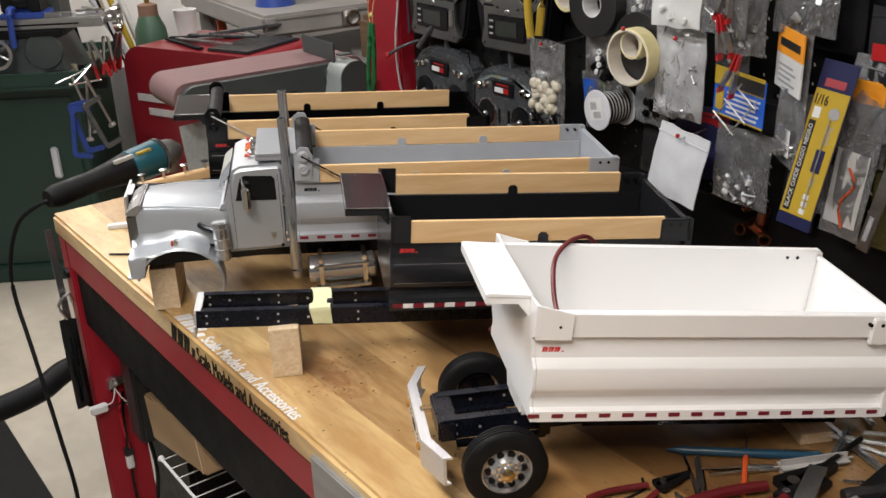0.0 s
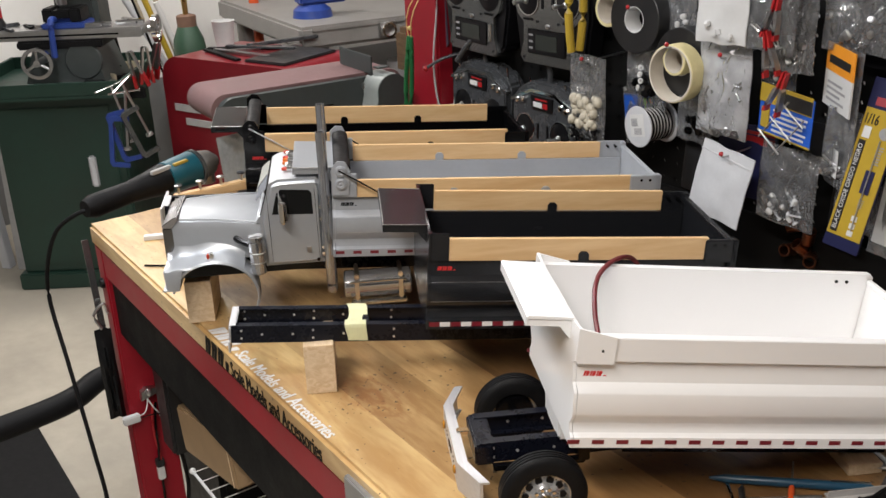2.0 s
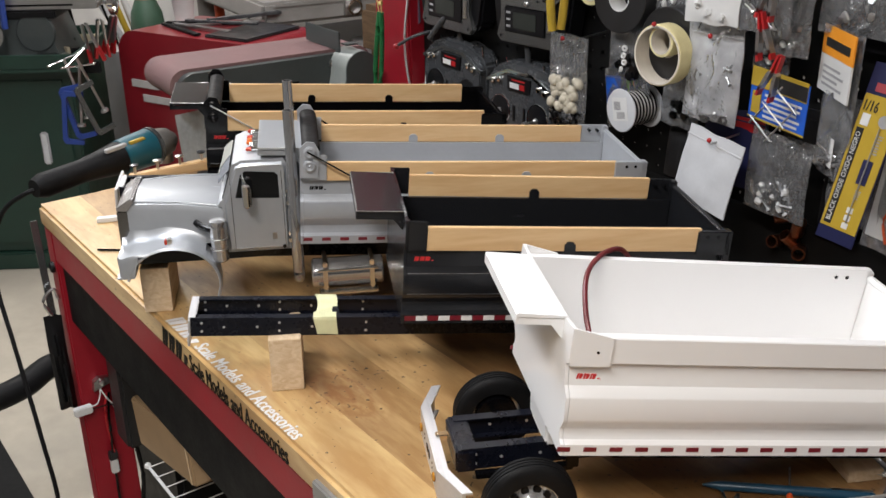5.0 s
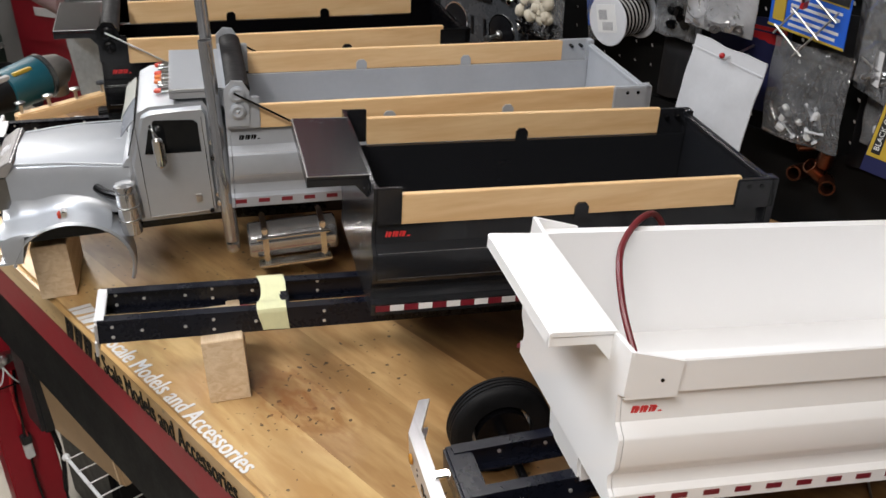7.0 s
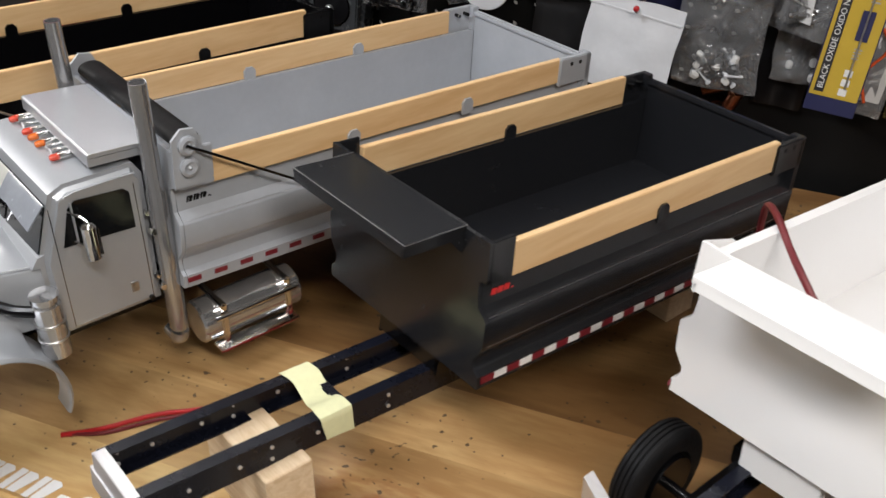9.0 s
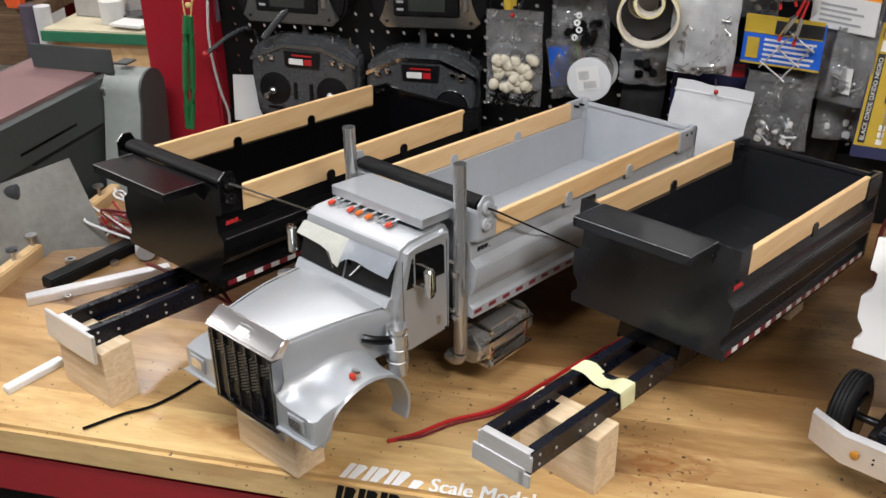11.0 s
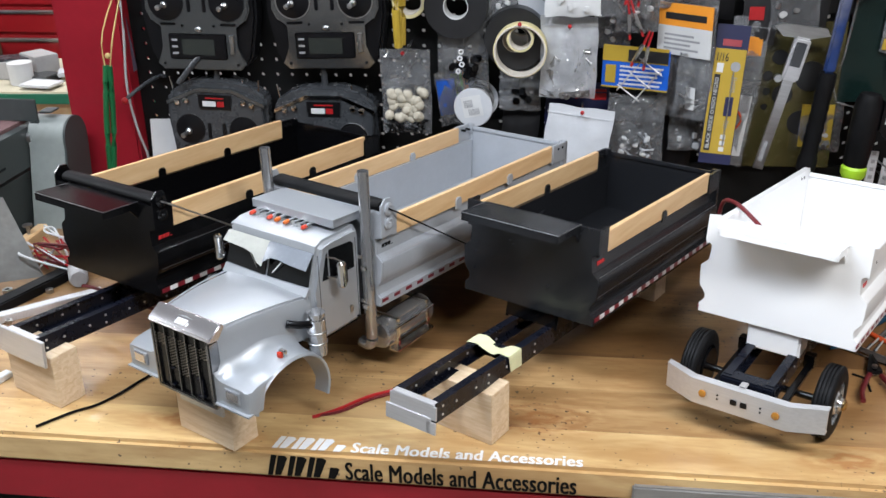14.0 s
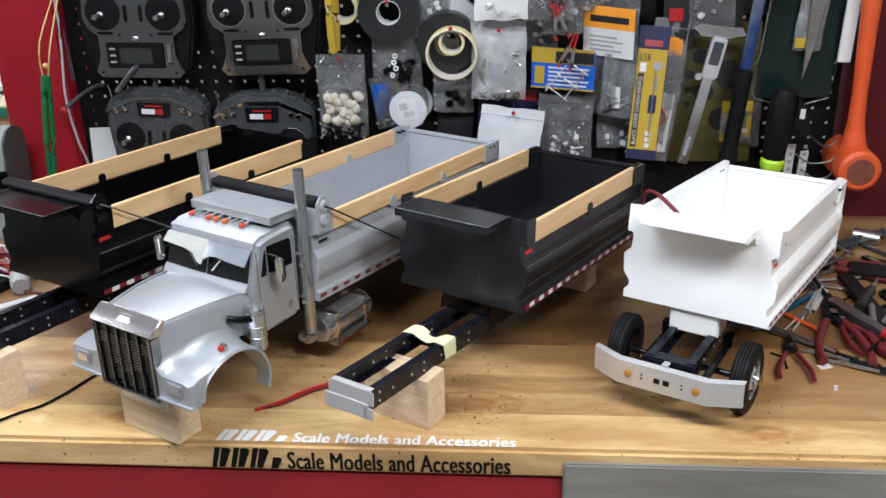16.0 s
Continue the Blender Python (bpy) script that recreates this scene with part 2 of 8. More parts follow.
M_CONCRETE = mat("concrete_floor", (0.40, 0.362, 0.295), 0.75, vary=0.2, scale=2.8, bump=0.25, bump_scale=60, second=(0.31, 0.285, 0.238), amount=0.6)
M_WALL = mat("white_wall", (0.78, 0.77, 0.74), 0.8, vary=0.05, scale=3, bump=0.1)
# Unseen walls and ceiling kept grey to cut bounce and deepen shade.
M_WALLGREY = mat("grey_wall", (0.27, 0.27, 0.27), 0.8, vary=0.1, scale=3, bump=0.1)
M_CEIL = mat("ceiling_board", (0.38, 0.375, 0.37), 0.85, vary=0.04, scale=3)
M_GREEN = mat("dark_green_enamel", (0.011, 0.037, 0.026), 0.42, vary=0.2, scale=5, second=(0.02, 0.03, 0.025), amount=0.5)
M_MACHINE = mat("grey_green_machine", (0.045, 0.053, 0.052), 0.45, vary=0.15, scale=12, bump=0.08, second=(0.12, 0.12, 0.11), amount=0.25)
M_BELT = mat("pink_abrasive_belt", (0.165, 0.092, 0.09), 0.85, vary=0.12, scale=14, bump=0.3, bump_scale=900, second=(0.15, 0.10, 0.095), amount=0.5)
M_WELDER = mat("red_welder_paint", (0.17, 0.008, 0.014), 0.35, vary=0.12, scale=6, coat=0.2)
M_LAMP = mat("lamp_tube", (0.9, 0.9, 0.9), 0.5, emit=6.0)


# ---- mesh helpers ----
def B():
    return bmesh.new()


def box(bm, lo, hi, bevel=0.0, m=None):
    g = bmesh.ops.create_cube(bm, size=1.0)
    vs = g["verts"]
    for v in vs:
        v.co = Vector([(lo[i] + hi[i]) / 2 + v.co[i] * (hi[i] - lo[i]) for i in range(3)])
    if m is not None:
        bmesh.ops.transform(bm, matrix=m, verts=vs)
    if bevel:
        es = list({e for v in vs for e in v.link_edges})
        bmesh.ops.bevel(bm, geom=es, offset=bevel, segments=2, affect="EDGES", clamp_overlap=True)
    return bm


def cyl(bm, p0, p1, r, seg=20, r2=None, caps=True):
    p0, p1 = Vector(p0), Vector(p1)
    d = p1 - p0
    m = Matrix.Translation((p0 + p1) / 2) @ d.to_track_quat("Z", "Y").to_matrix().to_4x4()
    bmesh.ops.create_cone(bm, cap_ends=caps, segments=seg, radius1=r, radius2=r if r2 is None else r2, depth=d.length, matrix=m)
    return bm


def ball(bm, c, r, seg=12, squash=(1, 1, 1)):
    m = Matrix.Translation(c) @ Matrix.Diagonal((*squash, 1))
    bmesh.ops.create_uvsphere(bm, u_segments=seg, v_segments=max(6, seg // 2), radius=r, matrix=m)
    return bm


def prism(bm, outline, axis, lo, hi):
    """A solid from an outline in the two other axes, drawn out along one axis."""
    def co(a, b, c):
        return {"x": (c, a, b), "y": (a, c, b), "z": (a, b, c)}[axis]
    v0 = [bm.verts.new(co(a, b, lo)) for a, b in outline]
    v1 = [bm.verts.new(co(a, b, hi)) for a, b in outline]
    bm.faces.new(v0[::-1])
    bm.faces.new(v1)
    k = len(outline)
    for i in range(k):
        bm.faces.new((v0[i], v0[(i + 1) % k], v1[(i + 1) % k], v1[i]))
    return bm


def tube(bm, pts, r, seg=8, smooth=4):
    """A round bar, cable or hose along points, with the corners eased."""
    pts = [Vector(p) for p in pts]
    if smooth and len(pts) > 2:
        fine = []
        for i in range(len(pts) - 1):
            a, b, c, d = pts[max(i - 1, 0)], pts[i], pts[i + 1], pts[min(i + 2, len(pts) - 1)]
            for k in range(smooth):
                t = k / smooth
                fine.append(0.5 * ((2 * b) + (c - a) * t + (2 * a - 5 * b + 4 * c - d) * t * t + (3 * b - a - 3 * c + d) * t ** 3))
        pts = fine + [pts[-1]]
    rings = []
    up = Vector((0, 0, 1))
    for i, p in enumerate(pts):
        d = (pts[min(i + 1, len(pts) - 1)] - pts[max(i - 1, 0)]).normalized()
        s = d.cross(up)
        s = s.normalized() if s.length > 0.05 else d.cross(Vector((1, 0, 0))).normalized()
        w = s.cross(d)
        rings.append([bm.verts.new(p + r * (math.cos(q) * s + math.sin(q) * w)) for q in (2 * math.pi * j / seg for j in range(seg))])
    for a, b in zip(rings, rings[1:]):
        for j in range(seg):
            bm.faces.new((a[j], a[(j + 1) % seg], b[(j + 1) % seg], b[j]))
    bm.faces.new(rings[0][::-1])
    bm.faces.new(rings[-1])
    return bm


def lathe(bm, profile, center=(0, 0, 0), axis="z", seg=28):
    """A turned solid from (radius, height) pairs."""
    rings = []
    c = Vector(center)
    for r, h in profile:
        ring = []
        for j in range(seg):
            q = 2 * math.pi * j / seg
            a, b = max(r, 1e-5) * math.cos(q), max(r, 1e-5) * math.sin(q)
            ring.append(bm.verts.new(c + Vector({"x": (h, a, b), "y": (a, h, b), "z": (a, b, h)}[axis])))
        rings.append(ring)
    for a, b in zip(rings, rings[1:]):
        for j in range(seg):
            bm.faces.new((a[j], a[(j + 1) % seg], b[(j + 1) % seg], b[j]))
    if profile[0] == profile[-1]:
        bmesh.ops.remove_doubles(bm, verts=rings[0] + rings[-1], dist=1e-7)
    else:
        bm.faces.new(rings[0][::-1])
        bm.faces.new(rings[-1])
    return bm


def finish(name, bm, material, smooth=True):
    bmesh.ops.recalc_face_normals(bm, faces=bm.faces)
    me = bpy.data.meshes.new(name)
    bm.to_mesh(me)
    bm.free()
    me.materials.append(material)
    if smooth:
        me.shade_smooth()
        me.set_sharp_from_angle(angle=radians(32))
    return me


def part(name, bm, material, parent, label="", m=None):
    if m is not None:
        bmesh.ops.transform(bm, matrix=m, verts=bm.verts)
    ob = new(name, finish(name, bm, material))
    ob.parent = parent
    return tagged(ob, label)


def thing(name, label, category, m=None, group="", kind=""):
    ob = new(name)
    ob.empty_display_size = 0.02
    if m is not None:
        ob.matrix_basis = m
    return tagged(ob, label, category, group, kind)


def solid(name, bm, material, label, category, m=None, group="", kind=""):
    ob = new(name, finish(name, bm, material))
    if m is not None:
        ob.matrix_basis = m
    return tagged(ob, label, category, group, kind)


def words(text, size, depth=0.0006, shear=0.0, bold=0.0, space=1.0):
    """Lettering as a flat mesh in the xy plane, from the left end of its baseline."""
    cu = bpy.data.curves.new("lettering", "FONT")
    cu.body, cu.size, cu.extrude, cu.shear, cu.offset, cu.space_character = text, size, depth, shear, bold, space
    cu.resolution_u = 3
    ob = bpy.data.objects.new("lettering", cu)
    me = bpy.data.meshes.new_from_object(ob)
    bm = bmesh.new()
    bm.from_mesh(me)
    bpy.data.objects.remove(ob)
    bpy.data.meshes.remove(me)
    return bm


def fit_width(bm, width, height):
    """Scales lettering to a width and a height, from its lower left corner."""
    xs = [v.co.x for v in bm.verts]
    ys = [v.co.y for v in bm.verts]
    for v in bm.verts:
        v.co.x = (v.co.x - min(xs)) / (max(xs) - min(xs)) * width
        v.co.y = (v.co.y - min(ys)) / (max(ys) - min(ys)) * height
    return bm


def shop_mark(parent, w, h, ink, m, label, depth=0.0006):
    """A plain slanted mark of seven brush strokes, each a part of its own."""
    k, u = 0.22 * h, w / 10.0
    strokes = [(8.6 * u, 9.9 * u, 0, 0.55 * h, 0.3 * u)]
    for i in range(3):
        x = i * 2.75 * u
        strokes += [(x, x + 0.8 * u, 0, h, 0.1 * u), (x + 1.0 * u, x + 2.3 * u, 0.02 * h, 0.98 * h, 0.4 * u)]
    for x0, x1, y0, y1, cut in strokes:
        bm = prism(B(), [(x0 + k * y0 / h, y0), (x1 - cut + k * y0 / h, y0), (x1 + k * y1 / h, y1 - cut), (x1 - cut + k * y1 / h, y1), (x0 + k * y1 / h, y1)], "z", -depth, depth)
        part("mark_stroke", bm, ink, parent, label, m)


# ---- the room ----
TOP = 0.90
floor = solid("floor", box(B(), (-3.4, -3.2, -0.1), (3.0, 3.2, 0.0)), M_CONCRETE, "bare pale concrete workshop floor", "floor", kind="structure")
solid("ceiling", box(B(), (-3.4, -3.2, 2.45), (3.0, 3.2, 2.55)), M_CEIL, "unseen grey ceiling, toned down to cut bounce light", "ceiling", kind="structure")
solid("wall_west", box(B(), (-3.5, -3.2, 0), (-3.4, 3.2, 2.45)), M_WALL, "plain white painted workshop wall", "wall", kind="structure")
solid("wall_east", box(B(), (3.0, -3.2, 0), (3.1, 3.2, 2.45)), M_WALLGREY, "unseen plain grey wall, toned down to cut bounce light", "wall", kind="structure")
solid("wall_north", box(B(), (-3.4, 3.2, 0), (3.0, 3.3, 2.45)), M_WALL, "plain white painted workshop wall", "wall", kind="structure")
solid("wall_south", box(B(), (-3.4, -3.3, 0), (3.0, -3.2, 2.45)), M_WALLGREY, "unseen plain grey wall, toned down to cut bounce light", "wall", kind="structure")
# Unseen panel, added so the pegboard holes show bright white.
solid("wall_partition", box(B(), (-0.62, 1.20, 0), (3.0, 1.28, 2.1)), M_WALL, "unseen white panel added to whiten the pegboard holes", "wall", kind="structure")


def tube_lamp(x, y, z, watts, tint):
    """A two-tube ceiling fixture with its housing and an area light under it."""
    root = thing("ceiling_lamp", "unseen white two-tube fluorescent lamp under the ceiling", "ceiling lamp", pose(x, y, z), group="ceiling lamps")
    part("housing", box(B(), (-0.6, -0.09, 0.02), (0.6, 0.09, 0.07), 0.005), M_CEIL, root)
    for s in (-0.045, 0.045):
        part("tube", cyl(B(), (-0.58, s, 0), (0.58, s, 0), 0.014, 12), M_LAMP, root, "glowing lamp tube")
    lamp = bpy.data.lights.new("tube_light", "AREA")
    lamp.shape, lamp.size, lamp.size_y, lamp.energy, lamp.color = "RECTANGLE", 1.18, 0.16, watts, tint
    ob = new("tube_light", lamp)
    ob.matrix_basis = pose(x, y, z - 0.02)


for x, y, z, watts, tint in LAMPS:
    tube_lamp(x, y, z, watts, tint)

# ---- the bench ----
bench = thing("workbench", "long workbench with a worn wooden top on a red steel frame", "workbench")
X0, X1, DEPTH = -0.547, 1.75, 0.70
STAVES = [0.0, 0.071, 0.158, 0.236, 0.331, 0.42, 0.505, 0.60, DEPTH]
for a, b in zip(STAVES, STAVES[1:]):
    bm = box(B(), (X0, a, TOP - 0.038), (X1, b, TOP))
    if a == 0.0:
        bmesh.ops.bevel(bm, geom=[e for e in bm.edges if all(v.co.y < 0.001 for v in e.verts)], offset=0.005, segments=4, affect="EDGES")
    part("stave", bm, M_TOP if a < 0.07 else M_TOPMID if a < 0.16 else M_TOPBROWN, bench, "pale worn stave" if a < 0.07 else "tan worn stave" if a < 0.16 else "browner stave, stain plus shade in its colour")
part("apron", box(B(), (X0 + 0.042, 0.0035, 0.808), (X1, 0.045, 0.862), 0.002), M_REDSTEEL, bench, "red enamelled steel apron")
part("rail", box(B(), (X0 + 0.042, 0.012, 0.69), (0.38, 0.05, 0.808), 0.002), mat("matte_black_steel", (0.0035, 0.0035, 0.004), 0.6, vary=0.3, scale=20, bump=0.05, spec=0.12), bench, "black steel drawer rail")
part("leg", box(B(), (X0, 0.0035, 0.0), (X0 + 0.040, 0.085, 0.862), 0.003), M_REDSTEEL, bench, "red steel leg")
part("leg", box(B(), (X0 + 0.012, 0.62, 0.0), (X0 + 0.13, 0.68, 0.862), 0.003), M_REDSTEEL, bench, "red steel leg")
part("leg", box(B(), (X1 - 0.13, 0.02, 0.0), (X1 - 0.02, 0.075, 0.862), 0.003), M_REDSTEEL, bench, "red steel leg")
part("drawer_front", box(B(), (0.392, -0.006, 0.60), (1.30, 0.0115, 0.886), 0.002), M_GREYSTEEL, bench, "bare grey steel drawer front")
for kind, z0, y0, up in (("edge", 0.867, -0.0005, True), ("top", 0, 0.004, False)):
    m = pose(-0.007, y0, z0, 90) if up else pose(-0.001, 0.004, TOP + 0.0004)
    ink = M_BLACKMARK if up else M_WHITEMARK
    shop_mark(bench, 0.080, 0.027 if up else 0.022, ink, m, ("black" if up else "white") + " brush stroke of a shop mark", 0.00025)
    line = fit_width(words("Scale Models and Accessories", 0.03, 0.00025, space=1.03), 0.251, 0.023 if up else 0.018)
    first = line.verts[:] + line.edges[:] + line.faces[:]
    for step in (0.0006, 0.0012):
        twin = bmesh.ops.duplicate(line, geom=first)["geom"]
        bmesh.ops.translate(line, vec=(step, 0.0001, step * 0.06), verts=[g for g in twin if isinstance(g, bmesh.types.BMVert)])
    part("lettering", line, ink, bench, ("black" if up else "white") + " painted lettering", m @ pose(0.0885, 0, 0))

# Added panel: hides the lit floor to darken the space under the bench.
part("back_panel", box(B(), (X0 + 0.13, 0.685, 0.12), (X1, 0.692, 0.862)), M_BLACKSTEEL, bench, "added black panel darkening the space under the top")
# Right post: red darkened so its shade sits in the paint colour.
M_SHADEDRED = mat("shaded_dark_red_paint", (0.075, 0.006, 0.010), 0.45, vary=0.15, scale=8, spec=0.25)

# pegboard back panel between two red posts
peg = thing("pegboard", "black perforated pegboard panel behind the workbench", "pegboard", kind="structure")
PEG = 0.735
bm = B()
PITCH, HOLE = 0.0254, 0.0035
ring8 = [(math.cos(radians(45 * k)), math.sin(radians(45 * k))) for k in range(8)]
square8 = [(1, 0), (1, 1), (0, 1), (-1, 1), (-1, 0), (-1, -1), (0, -1), (1, -1)]
for i in range(-1, 51):
    for j in range(-14, 13):
        cx, cz = -0.415 + PITCH * i, 1.207 + PITCH * j
        for y in (PEG, PEG + 0.006):
            inn = [bm.verts.new((cx + HOLE * a, y, cz + HOLE * b)) for a, b in ring8]
            out = [bm.verts.new((cx + PITCH / 2 * a, y, cz + PITCH / 2 * b)) for a, b in square8]
            for k in range(8):
                bm.faces.new((inn[k], out[k], out[(k + 1) % 8], inn[(k + 1) % 8]))
bmesh.ops.remove_doubles(bm, verts=bm.verts, dist=0.0002)
part("panel", bm, M_PEG, peg, "perforated black hardboard")
part("lower_rail", box(B(), (-0.437, PEG - 0.007, 0.86), (0.875, PEG - 0.001, 0.992), 0.001), M_PEG, peg, "plain black lower rail")
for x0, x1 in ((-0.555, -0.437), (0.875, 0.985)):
    post = solid("steel_post", box(B(), (x0, 0.70, 0.0), (x1, 0.79, 1.75), 0.004), M_REDSTEEL if x0 < 0 else M_SHADEDRED, "red enamelled square steel post of the bench back", "post", group="bench posts", kind="structure")


# ---- the model dump trucks ----
PROFILE = [(0.089, 0.0), (0.089, 0.0105), (0.0848, 0.0135), (0.0830, 0.018), (0.0832, 0.023), (0.0870, 0.0285), (0.0898, 0.0325), (0.0906, 0.036), (0.0915, 0.0560), (0.0908, 0.0580), (0.0832, 0.0645), (0.0815, 0.078)]


def bed_tilt(y0, zb, tilt):
    return Matrix.Translation((0, y0, zb)) @ Matrix.Rotation(radians(-tilt), 4, "X")


def dump_bed(root, length, paint, m, boards, tabs, reds, guard_paint=None, reach=0.051, start=0.0215, stop=0.031, lift=0.003, rake=0.0):
    """The dump body: floor, ribbed sides, headboard with cab guard, tailgate, side boards and tape. y runs from the headboard to the tailgate."""
    guard_paint = guard_paint or paint

    def raked(bm):
        """Leans the front edge of the bed so that its foot stands further back."""
        for v in bm.verts:
            if v.co.y < 0.01 and v.co.z < 0.09:
                v.co.y += rake * (1 - v.co.z / 0.09)
        return bm

    bed = part("dump_bed", box(B(), (-0.079, rake + 0.001, 0.016), (0.079, length, 0.020)), paint, root, "", m)
    rim = 0.083 if boards else 0.085
    for s in (-1, 1):
        outer = PROFILE + ([(0.0815, rim), (0.0775, rim)] if boards else [(0.0815, 0.084), (0.0865, 0.087), (0.0865, 0.109), (0.0855, 0.110), (0.0775, 0.110)])
        bm = prism(B(), [(s * x, z) for x, z in outer + [(0.0775, 0.0)]], "y", 0.002, length)
        part("side_panel", raked(bm), paint, bed, "", m)
    # headboard with its waved edges and raised middle
    half = PROFILE + [(0.0815, 0.084), (0.089, 0.088)] + ([(0.089, 0.1165), (0.066, 0.1165), (0.062, 0.118)] if boards else [(0.0885, 0.1185), (0.0635, 0.1165)])
    outline = half + [(-x, z) for x, z in reversed(half)]
    part("headboard", raked(prism(B(), outline, "y", -0.0015, 0.0015)), paint, bed, "", m)
    if not boards:
        for s in (-1, 1):
            ear = prism(B(), [(0.0, 0.085), (0.034, 0.085), (0.034, 0.1105), (0.0, 0.1185)], "x", s * 0.0875 - 0.0012, s * 0.0875 + 0.0012)
            part("corner_ear", ear, paint, bed, "", m)
            part("bolt_hole", cyl(B(), (s * 0.0880, 0.022, 0.098), (s * 0.0892, 0.022, 0.098), 0.0013, 10), M_BLACK, bed, "dark bolt hole", m)
    else:
        # Bright steel lines: worn rib edges and their reflected highlight, built as shape.
        for s in (-1, 1):
            for zz in (0.0352, 0.0585):
                part("trim_line", cyl(B(), (s * (0.0902 if zz < 0.05 else 0.0898), 0.003, zz), (s * (0.0902 if zz < 0.05 else 0.0898), length - 0.004, zz), 0.0004, 6), M_STEEL, bed, "thin bright line of wear and highlight on the rib edge", m)
    for s in (-1, 1) if boards else ():
        bm = box(B(), (s * 0.089 - (0.003 if s > 0 else 0), 0.0, 0.084), (s * 0.089 + (0 if s > 0 else 0.003), start, 0.1165), 0.0008)
        box(bm, (min(s * 0.078, s * 0.089), 0.0, 0.084), (max(s * 0.078, s * 0.089), 0.003, 0.1165), 0.0008)
        part("front_post", bm, paint, bed, "", m)
    for s in (-1, 1):
        bm = box(B(), (min(s * 0.084, s * 0.0895), length - stop - 0.004, 0.080), (max(s * 0.084, s * 0.0895), length + 0.003, 0.1075), 0.001)
        box(bm, (min(s * 0.0775, s * 0.0895), length - 0.004, 0.0), (max(s * 0.0775, s * 0.0895), length + 0.004, 0.1075), 0.001)
        rear = part("rear_post", bm, paint, bed, "", m)
        for yy in ((length - 0.012, length - 0.024) if boards else (length - 0.026, length - 0.038)):
            part("bolt_hole", cyl(B(), (s * 0.0768, yy, 0.101), (s * 0.0900, yy, 0.101), 0.0019, 10), M_BLACK, bed, "dark bolt hole", m)
    bm = box(B(), (-0.078, length - 0.002, 0.004), (0.078, length + 0.001, 0.098), 0.0006)
    part("top_rail", box(B(), (-0.078, length - 0.004, 0.098), (0.078, length + 0.003, 0.104), 0.0015), paint, bed, "", m)
    part("tailgate", bm, paint, bed, "", m)
    for x in (-0.078, -0.03, 0.018, 0.066):
        part("tailgate_rib", box(B(), (x, length + 0.001, 0.006), (x + 0.012, length + 0.005, 0.097), 0.001), paint, bed, "", m)
    # cab guard
    bm = prism(B(), [(-reach, 0.1155), (0.0, 0.1155), (0.0, 0.1178), (0.0015 - reach, 0.1188), (-reach, 0.1178)], "x", -0.064, 0.064)
    box(bm, (-0.064, -reach, 0.1085), (0.064, 0.002 - reach, 0.1165), 0.0006)
    for s in (-1, 1):
        prism(bm, [(-reach, 0.1085), (-0.012, 0.1085), (0.0, 0.095), (0.0, 0.1145), (-reach, 0.1145)], "x", s * 0.062 - 0.001, s * 0.062 + 0.001)
    guard = part("cab_guard", bm, guard_paint, bed, "", m)
    # Steel line round the guard: worn paint plus edge highlight built as shape.
    if boards:
        part("worn_edge", tube(B(), [(-0.064, 0.0, 0.1181), (-0.064, 0.0005 - reach, 0.1182), (0.064, 0.0005 - reach, 0.1182), (0.064, 0.0, 0.1181)], 0.00035, 6, 0), M_STEEL, guard, "thin bright line of wear and highlight on the guard edge", m)
    if boards:
        for s in (-1, 1):
            bm = box(B(), (s * 0.0842 - 0.003, start, 0.0832), (s * 0.0842 + 0.003, length - stop, 0.1065 + lift), 0.0006)
            part("side_board", bm, M_BOARD, bed, "pale varnished wooden side board", m)
            for k in range(tabs):
                y = start + (length - start - stop) * (k + 1) / (tabs + 1) + 0.004
                for xo in (0.0882, 0.0802):
                    bm = prism(B(), [(y - 0.006, 0.080), (y + 0.006, 0.080), (y + 0.006, 0.091), (y + 0.003, 0.0945), (y - 0.003, 0.0945), (y - 0.006, 0.091)], "x", s * xo - 0.001, s * xo + 0.001)
                    part("board_tab", bm, paint, bed, "", m)
    # reflective tape along the lower edge
    for s in (-1, 1):
        y, k = 0.002, 0
        step = 0.0122 if reds == "both" else 0.0115
        while y < length - 0.012:
            red = k % 2 == 0
            if reds == "both" or red:
                part("tape_piece", box(B(), (s * 0.0891 - 0.0004, y, 0.0035 if reds == "both" else 0.0042), (s * 0.0891 + 0.0004, y + step - 0.0003, 0.009 if reds == "both" else 0.0083)), M_REDTAPE if red else M_WHITETAPE, bed, "", m)
            y += step
            k += 1
    return bed


def side_mark(bed, m, ink, side=1, y=0.0088, z=0.0665):
    shop_mark(bed, 0.021, 0.0085, ink, m @ pose(side * 0.0822, y, z, 90, 0, 90 * side), "", 0.0003)


